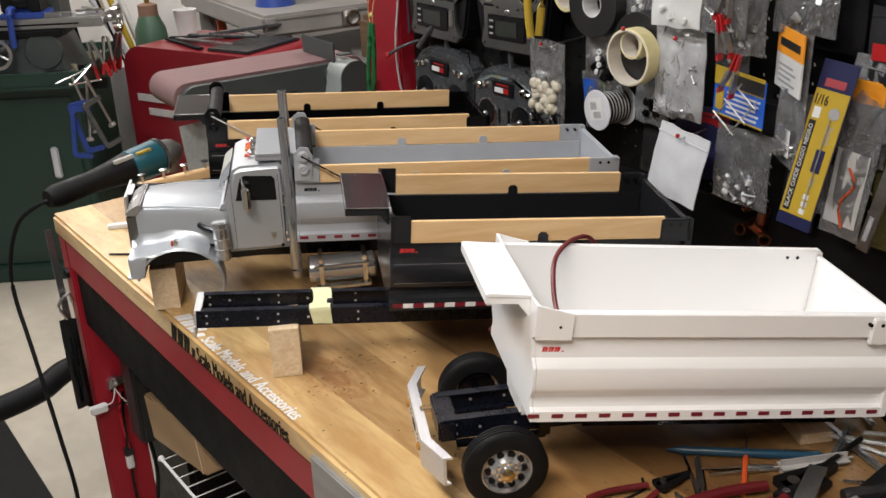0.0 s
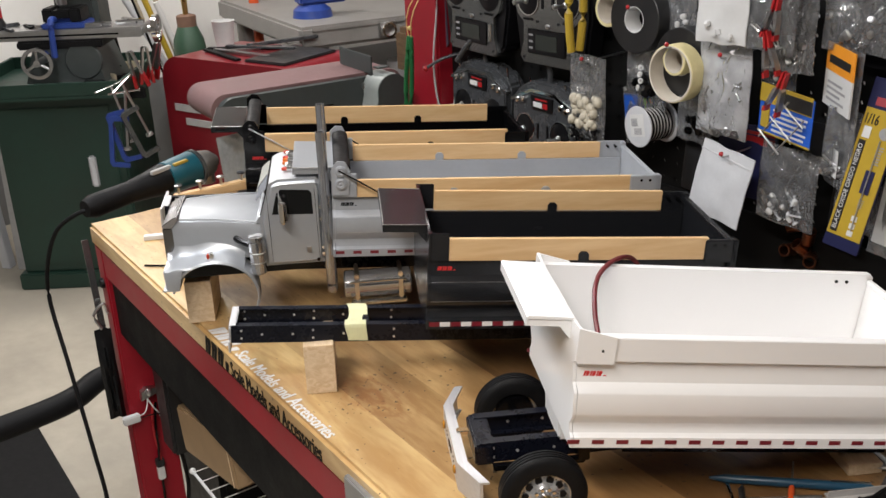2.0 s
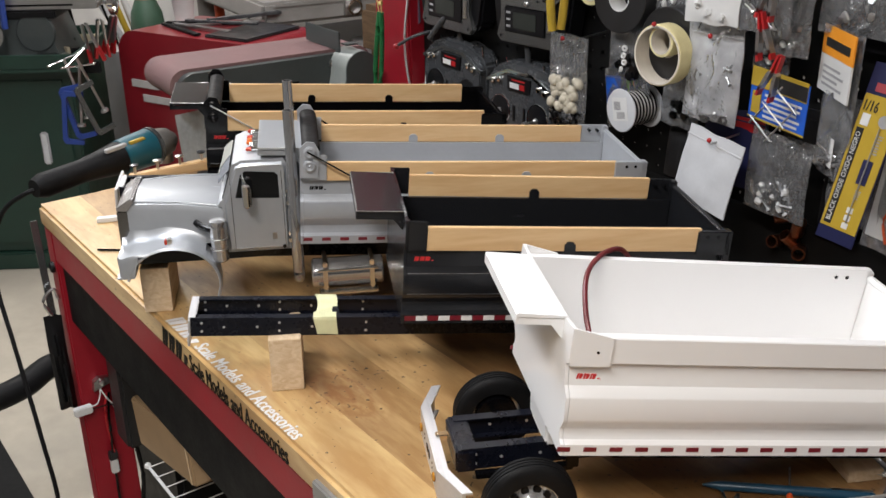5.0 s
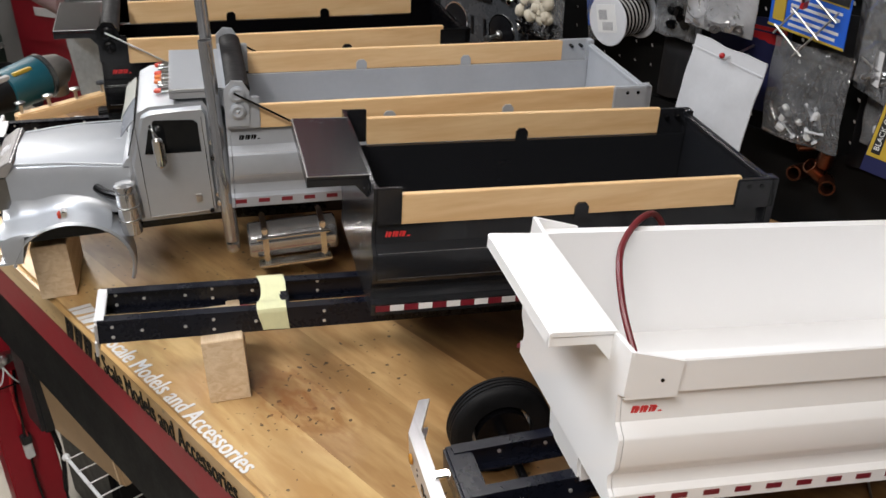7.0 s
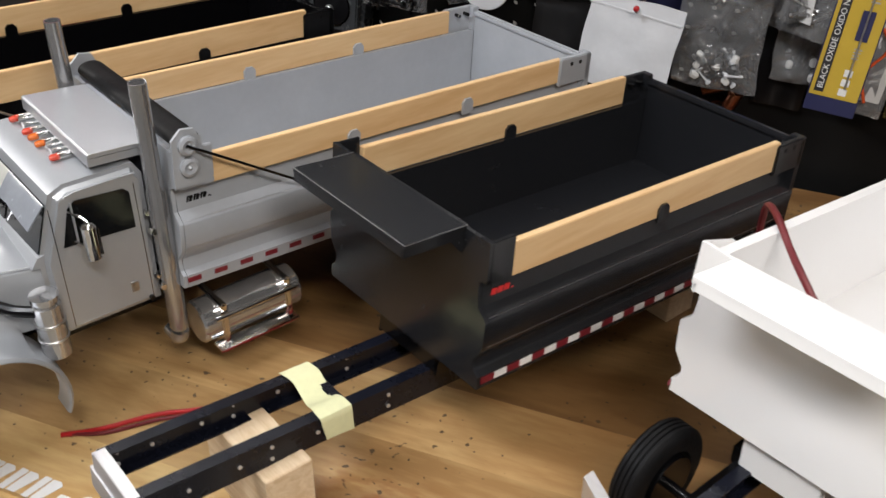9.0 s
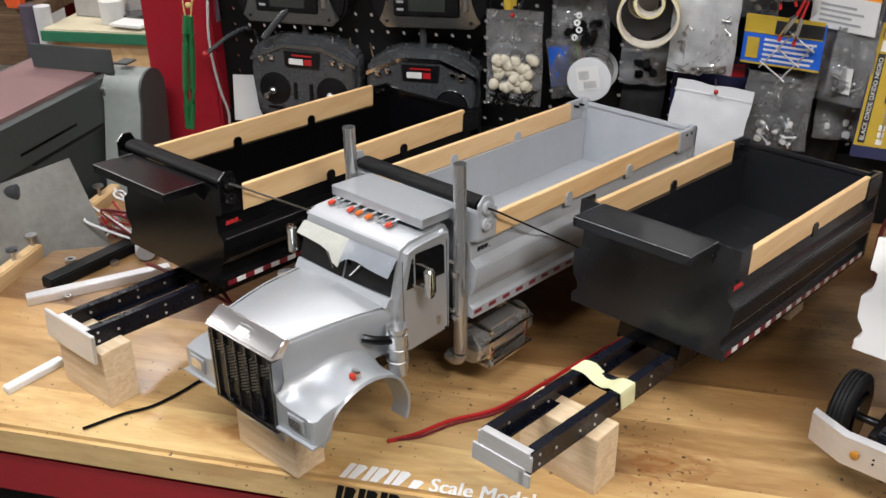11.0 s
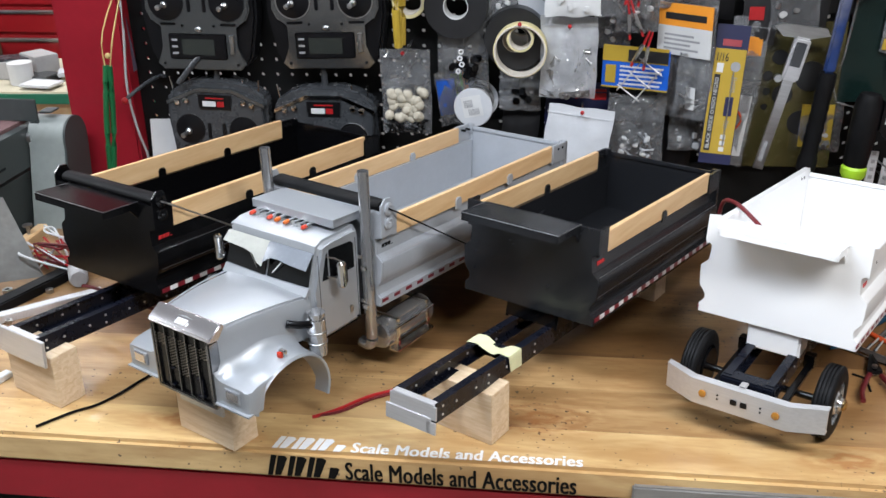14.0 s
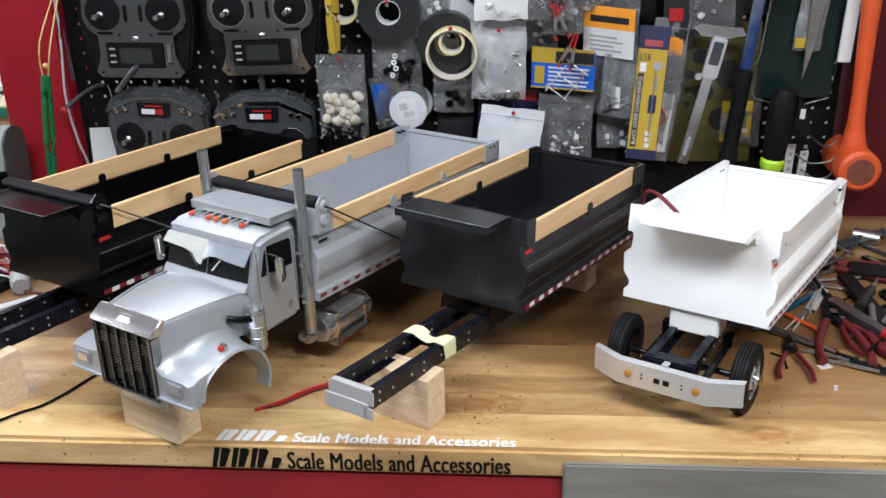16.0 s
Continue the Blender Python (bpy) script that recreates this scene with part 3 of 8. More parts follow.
def chassis(root, m, y0, y1, cx, top, paint=M_CHASSIS, holes=True, nose=True):
    """Two channel rails with cross members, bolts and a front plate."""
    rails = []
    for s in (-1, 1):
        x = cx + s * 0.0265
        c = [(0.0015, 0.0), (0.0015, -0.022), (-0.008, -0.022), (-0.008, -0.0205), (-0.0015, -0.0205), (-0.0015, -0.0015), (-0.008, -0.0015), (-0.008, 0.0)]
        bm = prism(B(), [(x + s * a, top + b) for a, b in c], "y", y0, y1)
        rail = part("chassis_rail", bm, paint, root, "", m)
        y = y0 + 0.012
        k = 0
        while holes and y < y0 + 0.2:
            for dz in ((-0.006, -0.016) if k % 3 == 0 else (-0.011,)):
                part("bolt", cyl(B(), (x - 0.0023, y, top + dz), (x + 0.0023, y, top + dz), 0.0015, 8), M_ALU, rail, "small bright steel bolt", m)
            y += 0.024 + 0.012 * (k % 2)
            k += 1
    n = 0
    for y in (y0 + 0.155, y0 + 0.30, y1 - 0.02):
        part("cross_member", box(B(), (cx - 0.026, y, top - 0.02), (cx + 0.026, y + 0.008, top - 0.003), 0.001), paint, root, "", m)
    if nose:
        bm = box(B(), (cx - 0.030, y0 - 0.0025, top - 0.018), (cx + 0.030, y0, top - 0.002), 0.0006)
        box(bm, (cx - 0.0345, y0 - 0.0035, top - 0.034), (cx + 0.024, y0 - 0.001, top - 0.016), 0.0006)
        box(bm, (cx - 0.027, y0 - 0.0025, top - 0.003), (cx + 0.027, y0 + 0.006, top + 0.0005), 0.0006)
        box(bm, (cx + 0.018, y0 - 0.0035, top - 0.034), (cx + 0.030, y0 - 0.001, top - 0.02), 0.0006)
        part("nose_plate", bm, M_ALU, root, "brushed aluminium front plate", m)


M_RIM = mat("polished_rim", (0.56, 0.565, 0.57), 0.2, 0.75, vary=0.05, scale=60)
M_HUB = mat("brass_hub", (0.50, 0.36, 0.16), 0.25, 1.0, vary=0.1)


def wheel(root, x, y, z, s, r=0.043, w=0.022):
    """Tyre with tread grooves and a chrome disc wheel with hand holes and nuts; s is the outer side."""
    prof = [(r * 0.60, -w / 2), (r * 0.86, -w / 2), (r * 0.96, -w * 0.42), (r, -w * 0.33), (r, -w * 0.22), (r - 0.0015, -w * 0.20), (r - 0.0015, -w * 0.16), (r, -w * 0.14),
            (r, -w * 0.03), (r - 0.0015, -w * 0.02), (r - 0.0015, w * 0.02), (r, w * 0.03), (r, w * 0.14), (r - 0.0015, w * 0.16), (r - 0.0015, w * 0.2), (r, w * 0.22),
            (r, w * 0.33), (r * 0.96, w * 0.42), (r * 0.86, w / 2), (r * 0.60, w / 2), (r * 0.58, 0.0)]
    tyre = part("tyre", lathe(B(), prof + [prof[0]], (x, y, z), "x", 48), M_RUBBER, root, "ribbed black rubber tyre")
    o = x + s * w * 0.42
    part("brake_drum", cyl(B(), (x - s * w * 0.62, y, z), (x - s * w * 0.05, y, z), r * 0.52, 24), M_BLACK, tyre, "black brake drum")
    rim = lathe(B(), [(0.0, o - s * 0.012), (r * 0.59, o - s * 0.012), (r * 0.61, o - s * 0.002), (r * 0.61, o + s * 0.0006), (r * 0.58, o + s * 0.0006), (r * 0.565, o - s * 0.0075), (r * 0.52, o - s * 0.0060), (r * 0.33, o - s * 0.0015), (r * 0.27, o + s * 0.001), (r * 0.2, o + s * 0.001), (r * 0.17, o + s * 0.006), (0.0, o + s * 0.006)], (0, y, z), "x", 36)
    rim = part("rim", rim, M_RIM, tyre, "chrome disc wheel")
    for k in range(10):
        q = 2 * math.pi * k / 10
        part("hand_hole", cyl(B(), (o - s * 0.0045, y + r * 0.42 * math.cos(q), z + r * 0.42 * math.sin(q)), (o - s * 0.0022, y + r * 0.42 * math.cos(q), z + r * 0.42 * math.sin(q)), 0.0036, 12), M_RUBBER, tyre, "dark hand hole")
        part("wheel_nut", cyl(B(), (o, y + r * 0.24 * math.cos(q), z + r * 0.24 * math.sin(q)), (o + s * 0.0035, y + r * 0.24 * math.cos(q), z + r * 0.24 * math.sin(q)), 0.0016, 6), M_CHROME, tyre)
    part("hub_cap", lathe(B(), [(r * 0.15, o + s * 0.0062), (r * 0.15, o + s * 0.0085), (r * 0.08, o + s * 0.0105), (0.0, o + s * 0.0108)], (0, y, z), "x", 12), M_HUB, tyre, "brass hub cap")


def wood_block(root_pose, y, top, x0=-0.043, x1=0.046, depth=0.036, lean=0.0):
    b = box(B(), (x0, -depth / 2, 0), (x1, depth / 2, top), 0.0007)
    return solid("wooden_block", b, M_BLOCK, "sawn pine block propping up a model truck", "wooden block", root_pose @ pose(0, y, 0, 0, 0, lean), group="prop blocks")


def truck_pose(ox, oy, yaw=-27.8):
    return pose(ox, oy, TOP, 0, 0, yaw)


def tarp_roller(root, m, rod, r=0.0085, h=0.124):
    """Rolled black tarp on its spool over the headboard, with end plates and side arms."""
    bm = cyl(B(), (-0.082, 0.0, 0.0), (0.084, 0.0, 0.0), r, 24)
    for v in bm.verts:
        v.co = Vector((v.co.x, 0.012 + v.co.y * 1.7, h + v.co.z * 1.05))
    roll = part("tarp_roller", bm, M_RUBBER, root, "rolled black tarp", m)
    part("spool", cyl(B(), (-0.088, 0.010, h), (0.092, 0.010, h), 0.004, 12), M_BLACK, roll, "", m)
    for s in (-1, 1):
        bm = prism(B(), [(-0.002, 0.088), (0.020, 0.088), (0.022, 0.122), (0.016, 0.133), (0.006, 0.134), (-0.002, 0.126)], "x", s * 0.0905 - 0.0012, s * 0.0905 + 0.0012)
        plate = part("end_plate", bm, rod[0], roll, "", m)
        for zz in (0.121, 0.104):
            part("pulley", lathe(B(), [(0.0075, s * 0.0918), (0.0075, s * 0.0945), (0.005, s * 0.0955), (0.0022, s * 0.0945), (0.0, s * 0.0965)], (0, 0.010, zz), "x", 20), rod[0], roll, "", m)
        part("tarp_arm", tube(B(), [(s * 0.094, 0.010, 0.1205), (s * 0.0965, 0.022, 0.1145), (s * 0.0965, 0.162, 0.0325), (s * 0.0965, 0.19, 0.016)], 0.0011, 8, 2), rod[1], roll, "thin bent metal arm", m)


# black dump bed on a bare chassis
mB = truck_pose(0.248, 0.1431, -28.7)
truck_b = thing("model_dump_truck", "unfinished model truck with a charcoal dump bed on bare chassis", "model truck", mB, group="model dump trucks")
tB = bed_tilt(0.044, 0.0962, 4.2)
bed = dump_bed(truck_b, 0.3506, M_CHAR, tB, True, 1, "both")
side_mark(bed, tB, M_REDMARK)
chassis(truck_b, tB, -0.226, 0.37, 0.0055, -0.020)
bm = B()
rows = []
for i in range(25):
    u = i / 24
    x = -0.024 + 0.060 * min(u / 0.72, 1.0)
    z = -0.0188 - 0.0055 * max(0.0, math.sin(math.pi * (min(u / 0.72, 1.0) - 0.24) / 0.52)) + 0.0003 * math.sin(23 * u) - max(0.0, u - 0.72) / 0.28 * 0.020
    k = 0.003 * math.sin(7 * u)
    rows.append([bm.verts.new((x, -0.090 + k, z)), bm.verts.new((x, -0.066 + k * 0.5, z + 0.001 * math.sin(11 * u))), bm.verts.new((x - 0.0003, -0.066 + k * 0.5, z - 0.0006)), bm.verts.new((x - 0.0003, -0.090 + k, z - 0.0006))])
for a, b in zip(rows, rows[1:]):
    for j in range(4):
        bm.faces.new((a[j], a[(j + 1) % 4], b[(j + 1) % 4], b[j]))
part("tape_strip", bm, M_MASK, truck_b, "strip of pale masking tape", tB)
for x in (-0.030, 0.0385):
    part("hoist_bracket", prism(B(), [(0.004, -0.022), (0.055, -0.022), (0.05, 0.0), (0.008, 0.0)], "x", x - 0.0015, x + 0.0015), M_BLACK, truck_b, "", tB)
part("hoist_plate", box(B(), (-0.030, 0.004, -0.020), (0.0385, 0.0065, -0.002), 0.0005), M_BLACK, truck_b, "", tB)
wood_block(mB, -0.083, 0.0645)
wood_block(mB, 0.33, 0.04)

# grey truck with a finished cab
mG = truck_pose(-0.0005, 0.1623, -28.1)
truck_g = thing("model_dump_truck", "silver model dump truck with chrome stacks and no wheels", "model truck", mG, group="model dump trucks")
tG = bed_tilt(0.042, 0.1006, 3.24)
bed = dump_bed(truck_g, 0.4392, M_BEDGREY, tG, True, 2, "red", M_SILVER, 0.053, 0.031, 0.035, 0.0005)
side_mark(bed, tG, M_BLACKMARK)
tarp_roller(truck_g, tG, (M_BEDGREY, M_BLACK), 0.0066, 0.1225)
chassis(truck_g, tG, -0.225, 0.45, 0.0, -0.020, holes=False, nose=False)
wood_block(mG, -0.150, 0.062, lean=0)
wood_block(mG, 0.40, 0.045)

# far black truck
mA = truck_pose(-0.2736, 0.1576, -26.4)
truck_a = thing("model_dump_truck", "unfinished model truck with a black dump bed and rolled tarp", "model truck", mA, group="model dump trucks")
tA = bed_tilt(0.042, 0.102, 3.17)
bed = dump_bed(truck_a, 0.4385, M_BLACK, tA, True, 2, "both", None, 0.051, 0.030, 0.031, 0.005)
side_mark(bed, tA, M_REDMARK)
tarp_roller(truck_a, tA, (M_BLACK, M_STEEL), 0.0062, 0.121)
chassis(truck_a, tA, -0.135, 0.45, 0.0, -0.020)
part("front_plate", box(B(), (-0.047, -0.140, -0.052), (0.045, -0.136, -0.018), 0.001), M_ALU, truck_a, "wide brushed aluminium front plate", tA)
wood_block(mA, -0.075, 0.068)
wood_block(mA, 0.40, 0.05)

# white dump bed on a chassis with front wheels
mW = truck_pose(0.5282, 0.1103)
truck_w = thing("model_dump_truck", "unfinished model truck with a glossy white dump bed and front wheels", "model truck", mW, group="model dump trucks")
tW = bed_tilt(0.037, 0.098, 6.9)
bed = dump_bed(truck_w, 0.365, M_WHITE, tW, False, 0, "red", None, 0.043, rake=0.0065)
side_mark(bed, tW, M_REDMARK)
chassis(truck_w, pose(0, 0, 0), -0.030, 0.12, 0.0, 0.070, nose=False)
chassis(truck_w, tW, 0.08, 0.36, 0.0, -0.022, nose=False, holes=False)
part("cross_box", box(B(), (-0.030, -0.036, 0.046), (0.030, -0.016, 0.069), 0.002), M_CHASSIS, truck_w, "black front cross box")
for s in (-1, 1):
    part("leaf_spring", box(B(), (s * 0.038 - 0.004, -0.02, 0.046), (s * 0.038 + 0.004, 0.07, 0.052), 0.001), M_BLACK, truck_w, "black leaf spring")
    part("spring_shackle", box(B(), (s * 0.038 - 0.006, 0.062, 0.050), (s * 0.038 + 0.006, 0.074, 0.066), 0.001), M_BLACK, truck_w)
part("tow_pin", box(B(), (-0.004, -0.050, 0.066), (0.004, -0.038, 0.071), 0.001), M_CHROME, truck_w)
part("bed_support", box(B(), (-0.030, 0.046, 0.066), (0.030, 0.080, 0.100), 0.002), M_WHITE, truck_w, "white support under the bed")
for s in (-1, 1):
    wheel(truck_w, s * 0.074, 0.021, 0.0415, s, 0.0415, 0.021)
part("axle", cyl(B(), (-0.066, 0.021, 0.040), (0.066, 0.021, 0.040), 0.004, 12), M_BLACK, truck_w)
FWD = pose(0, -0.0045, 0.002)
out = [(-0.088, -0.036), (-0.052, -0.052), (0.052, -0.052), (0.088, -0.036), (0.088, -0.033), (0.052, -0.0485), (-0.052, -0.0485), (-0.088, -0.033)]
bm = prism(B(), out, "z", 0.036, 0.066)
bumper = part("bumper", bm, M_ALU, truck_w, "brushed aluminium front bumper", m=FWD)
part("bumper_flange", prism(B(), [(-0.088, -0.0345), (-0.052, -0.0502), (0.052, -0.0502), (0.088, -0.0345), (0.088, -0.027), (0.052, -0.042), (-0.052, -0.042), (-0.088, -0.027)], "z", 0.0640, 0.0662), M_ALU, bumper, "folded aluminium flange", m=FWD)
part("bumper_flange", prism(B(), [(-0.088, -0.0345), (-0.052, -0.0502), (0.052, -0.0502), (0.088, -0.0345), (0.088, -0.029), (0.052, -0.044), (-0.052, -0.044), (-0.088, -0.029)], "z", 0.0358, 0.0378), M_ALU, bumper, "folded aluminium flange", m=FWD)
for s in (-1, 1):
    part("fog_lamp", lathe(B(), [(0.0043, -0.0525), (0.0043, -0.0540), (0.003, -0.0548), (0.0, -0.0550)], (s * 0.040, 0, 0.051), "y", 16), mat("amber_lens", (0.36, 0.16, 0.02), 0.2), bumper, "round amber lamp", m=FWD)
    part("tow_hole", box(B(), (s * 0.0055 - 0.0035, -0.0529, 0.048), (s * 0.0055 + 0.0035, -0.052, 0.054)), M_BLACK, bumper, "dark square opening", m=FWD)
    for zz in (0.049, 0.054):
        part("bolt_hole", cyl(B(), (s * 0.0235, -0.0526, zz), (s * 0.0235, -0.0518, zz), 0.0011, 8), M_BLACK, bumper, m=FWD)
wood_block(mW, 0.36, 0.012)


# ---- the silver cab ----
M_CAP = mat("satin_chrome", (0.58, 0.57, 0.585), 0.2, 0.9, vary=0.02, scale=30)
M_DARKCHROME = mat("black_chrome", (0.26, 0.26, 0.265), 0.16, 1.0, vary=0.04, scale=30)
M_MESH = mat("brass_toned_mesh", (0.30, 0.27, 0.22), 0.35, 0.9)
M_REDLENS = mat("red_lens", (0.50, 0.05, 0.025), 0.25)


def cab(root):
    body = B()
    # cab shell, drawn out of its side view
    side = [(-0.052, 0.086), (0.030, 0.086), (0.032, 0.197), (0.026, 0.207), (-0.026, 0.207), (-0.037, 0.202), (-0.054, 0.152)]
    prism(body, side, "x", -0.071, 0.071)
    es = [e for e in body.edges if abs(e.verts[0].co.x - e.verts[1].co.x) < 1e-6]
    bmesh.ops.bevel(body, geom=es, offset=0.006, segments=3, affect="EDGES", clamp_overlap=True)
    shell = part("cab", body, M_SILVER, root, "silver painted cab shell")
    for s in (-1, 1):
        win = [(-0.036, 0.161), (0.018, 0.158), (0.018, 0.188), (0.014, 0.192), (-0.022, 0.195), (-0.028, 0.190)]
        part("side_window", prism(B(), win, "x", s * 0.0711 - 0.0006, s * 0.0711 + 0.0006), M_GLASS, shell, "dark smoked side window")
        part("door_seam", prism(B(), [(-0.041, 0.092), (0.022, 0.092), (0.022, 0.0928), (-0.041, 0.0928)], "x", s * 0.0711 - 0.0004, s * 0.0711 + 0.0005), M_STEEL, shell)
        for yy in (-0.0412, 0.0218):
            part("door_seam", box(B(), (s * 0.0711 - 0.0004, yy, 0.092), (s * 0.0711 + 0.0004, yy + 0.0006, 0.194)), M_DARKCHROME, shell)
        part("rain_gutter", tube(B(), [(s * 0.0712, -0.034, 0.1985), (s * 0.0712, -0.020, 0.2015), (s * 0.0712, 0.024, 0.2015)], 0.0008, 6, 2), M_SILVER, shell)
        part("door_handle", box(B(), (s * 0.0711 - 0.001, 0.006, 0.103), (s * 0.0711 + 0.001, 0.012, 0.112), 0.0005), M_STEEL, shell)
        my = -0.021 if s > 0 else -0.044
        for zz in (0.184, 0.160):
            part("mirror_arm", tube(B(), [(s * 0.071, my - 0.007, zz + 0.004), (s * 0.080, my - 0.003, zz + 0.003), (s * 0.087, my, zz)], 0.0011, 6, 3), M_CHROME, shell)
        part("mirror", lathe(B(), [(0.0, 0.152), (0.0035, 0.1525), (0.0055, 0.155), (0.0055, 0.181), (0.0035, 0.1835), (0.0, 0.184)], (s * 0.087, my, 0), "z", 18), M_CHROME, shell, "chrome door mirror")
        part("mirror_glass", box(B(), (s * 0.087 - 0.0042, my + 0.0045, 0.157), (s * 0.087 + 0.0042, my + 0.0060, 0.179), 0.0006), M_DARKCHROME, shell, "dark mirror glass")
        part("door_peg", cyl(B(), (s * 0.0705, 0.020, 0.0925), (s * 0.0735, 0.020, 0.0925), 0.0022, 10), M_BLACK, shell, "black round peg")
        for zz in (0.108, 0.165):
            part("stack_clip", box(B(), (min(s * 0.069, s * 0.076), 0.026, zz), (max(s * 0.069, s * 0.076), 0.034, zz + 0.005), 0.001), M_CHROME, shell)
        part("window_post", box(B(), (s * 0.0715 - 0.0008, -0.026, 0.160), (s * 0.0715 + 0.0008, -0.0245, 0.194)), M_SILVER, shell)
    for s in (-1, 1):
        pane = B()
        q = [(s * 0.002, -0.0525, 0.1575), (s * 0.0645, -0.0515, 0.1585), (s * 0.063, -0.0395, 0.194), (s * 0.002, -0.0395, 0.194)]
        vs = [pane.verts.new(Vector(p) + Vector((0, -0.0015, 0))) for p in q] + [pane.verts.new(Vector(p) + Vector((0, 0.002, 0))) for p in q]
        for f in ((0, 1, 2, 3), (4, 5, 6, 7), (0, 1, 5, 4), (1, 2, 6, 5), (2, 3, 7, 6), (3, 0, 4, 7)):
            pane.faces.new([vs[i] for i in f])
        part("windscreen_pane", pane, M_GLASS, shell, "dark smoked windscreen pane")
        part("wiper", tube(B(), [(s * 0.012, -0.0545, 0.164), (s * 0.024, -0.051, 0.178)], 0.0008, 6, 0), M_CHROME, shell)
    M_VISOR = mat("hazy_visor_plastic", (0.17, 0.185, 0.21), 0.25, vary=0.1, bump=0.2, bump_scale=60)
    for s, low, ink in ((-1, [(0.0, 0.171), (0.008, 0.173), (0.016, 0.181), (0.030, 0.184), (0.066, 0.186)], mat("cream_visor_film", (0.33, 0.33, 0.295), 0.45, vary=0.15, bump=0.3, bump_scale=60)), (1, [(0.0, 0.175), (0.010, 0.182), (0.022, 0.183), (0.040, 0.181), (0.066, 0.180)], M_VISOR)):
        flap = B()
        rows = []
        for x, z in low:
            y_low = -0.0465 - (0.196 - z) * 0.42
            rows.append([flap.verts.new((s * x, -0.0435, 0.1945)), flap.verts.new((s * x, y_low - 0.003, z)), flap.verts.new((s * x, y_low - 0.0018, z)), flap.verts.new((s * x, -0.0415, 0.1955))])
        for a, b in zip(rows, rows[1:]):
            for k in range(4):
                flap.faces.new((a[k], a[(k + 1) % 4], b[(k + 1) % 4], b[k]))
        flap.faces.new(rows[0])
        flap.faces.new(rows[-1][::-1])
        part("visor_flap", flap, ink, shell, "cream film visor flap" if s < 0 else "hazy grey visor flap")
    amber = mat("orange_lens", (0.55, 0.12, 0.015), 0.25)
    for k, x in enumerate((-0.052, -0.024, -0.012, 0.002, 0.030)):
        part("marker_lamp", lathe(B(), [(0.0, -0.0205), (0.0019, -0.020), (0.0026, -0.018), (0.0027, -0.013), (0.0, -0.012)], (x, 0, 0.2105), "y", 12), amber if k in (2, 3) else M_REDLENS, shell, "orange roof marker lamp" if k in (2, 3) else "red roof marker lamp")
        part("marker_body", lathe(B(), [(0.0027, -0.014), (0.0022, -0.006), (0.0014, 0.008), (0.0, 0.010)], (x, 0, 0.2105), "y", 12), M_CHROME, shell, "chrome lamp housing")
    for x, long in ((-0.044, 0.014), (-0.033, 0.010), (0.013, 0.014), (0.022, 0.010)):
        part("air_horn", lathe(B(), [(0.0034, -0.016), (0.0028, -0.015), (0.0015, -0.009), (0.0010, long), (0.0, long + 0.001)], (x, 0, 0.2115), "y", 14), M_CHROME, shell, "slim chrome air horn")
    # hood: flat top with crisp edges, its sides flaring out into the fenders
    def arch_top(y):
        d = min(1.0, abs(y + 0.1185) / 0.058)
        return 0.058 + 0.0525 * math.sqrt(1 - d * d)

    hood = B()
    rows = [(-0.0535, 0.0655, 0.100, 0.1495), (-0.110, 0.0575, 0.100, 0.1545), (-0.1725, 0.046, 0.078, 0.1545)]
    rings = []
    for y, hw, z0, z1 in rows:
        pts = [(-hw - 0.002, z0), (-hw - 0.0005, z1 - 0.012), (-hw + 0.0025, z1 - 0.0035), (-hw + 0.0075, z1 - 0.0005), (0, z1 + 0.0025), (hw - 0.0075, z1 - 0.0005), (hw - 0.0025, z1 - 0.0035), (hw + 0.0005, z1 - 0.012), (hw + 0.002, z0)]
        rings.append([hood.verts.new((x, y, z)) for x, z in pts])
    for a, b in zip(rings, rings[1:]):
        for j in range(len(a) - 1):
            hood.faces.new((a[j], a[j + 1], b[j + 1], b[j]))
        hood.faces.new((a[0], b[0], b[-1], a[-1]))
    hood.faces.new(rings[0])
    hood.faces.new(rings[-1][::-1])
    hood_ob = part("hood", hood, M_SILVER, root, "silver painted hood")
    part("hood_crease", prism(B(), [(-0.0009, 0.0), (0.0009, 0.0), (0.0, 0.0009)], "y", -0.105, 0.0), M_SILVER, hood_ob, "", pose(0, -0.060, 0.1523, -1.9))
    for s in (-1, 1):
        part("hood_edge", tube(B(), [(s * 0.0615, -0.056, 0.1490), (s * 0.0533, -0.110, 0.1538), (s * 0.0420, -0.1685, 0.1538)], 0.0009, 6, 3), M_SILVER, hood_ob)
    part("cowl", prism(B(), [(-0.060, 0.1488), (-0.050, 0.1475), (-0.050, 0.1575), (-0.0545, 0.1565)], "x", -0.066, 0.066), M_SILVER, hood_ob)
    # radiator shell: dark frame, sloped chrome cap, upright bars over a black panel
    NOSE = pose(0, 0.0138, 0)
    cap = prism(B(), [(-0.1995, 0.1445), (-0.186, 0.1425), (-0.176, 0.1555), (-0.1790, 0.1590), (-0.1825, 0.1585), (-0.1993, 0.1478)], "x", -0.0485, 0.0485)
    bmesh.ops.bevel(cap, geom=list(cap.edges), offset=0.0012, segments=2, affect="EDGES", clamp_overlap=True)
    grille = part("grille_shell", cap, M_CAP, root, "satin chrome radiator cap", m=NOSE)
    rim = B()
    for s in (-1, 1):
        box(rim, (min(s * 0.0415, s * 0.0465), -0.1995, 0.067), (max(s * 0.0415, s * 0.0465), -0.182, 0.1430), 0.0014)
    box(rim, (-0.0465, -0.1993, 0.063), (0.0465, -0.190, 0.0685), 0.0014)
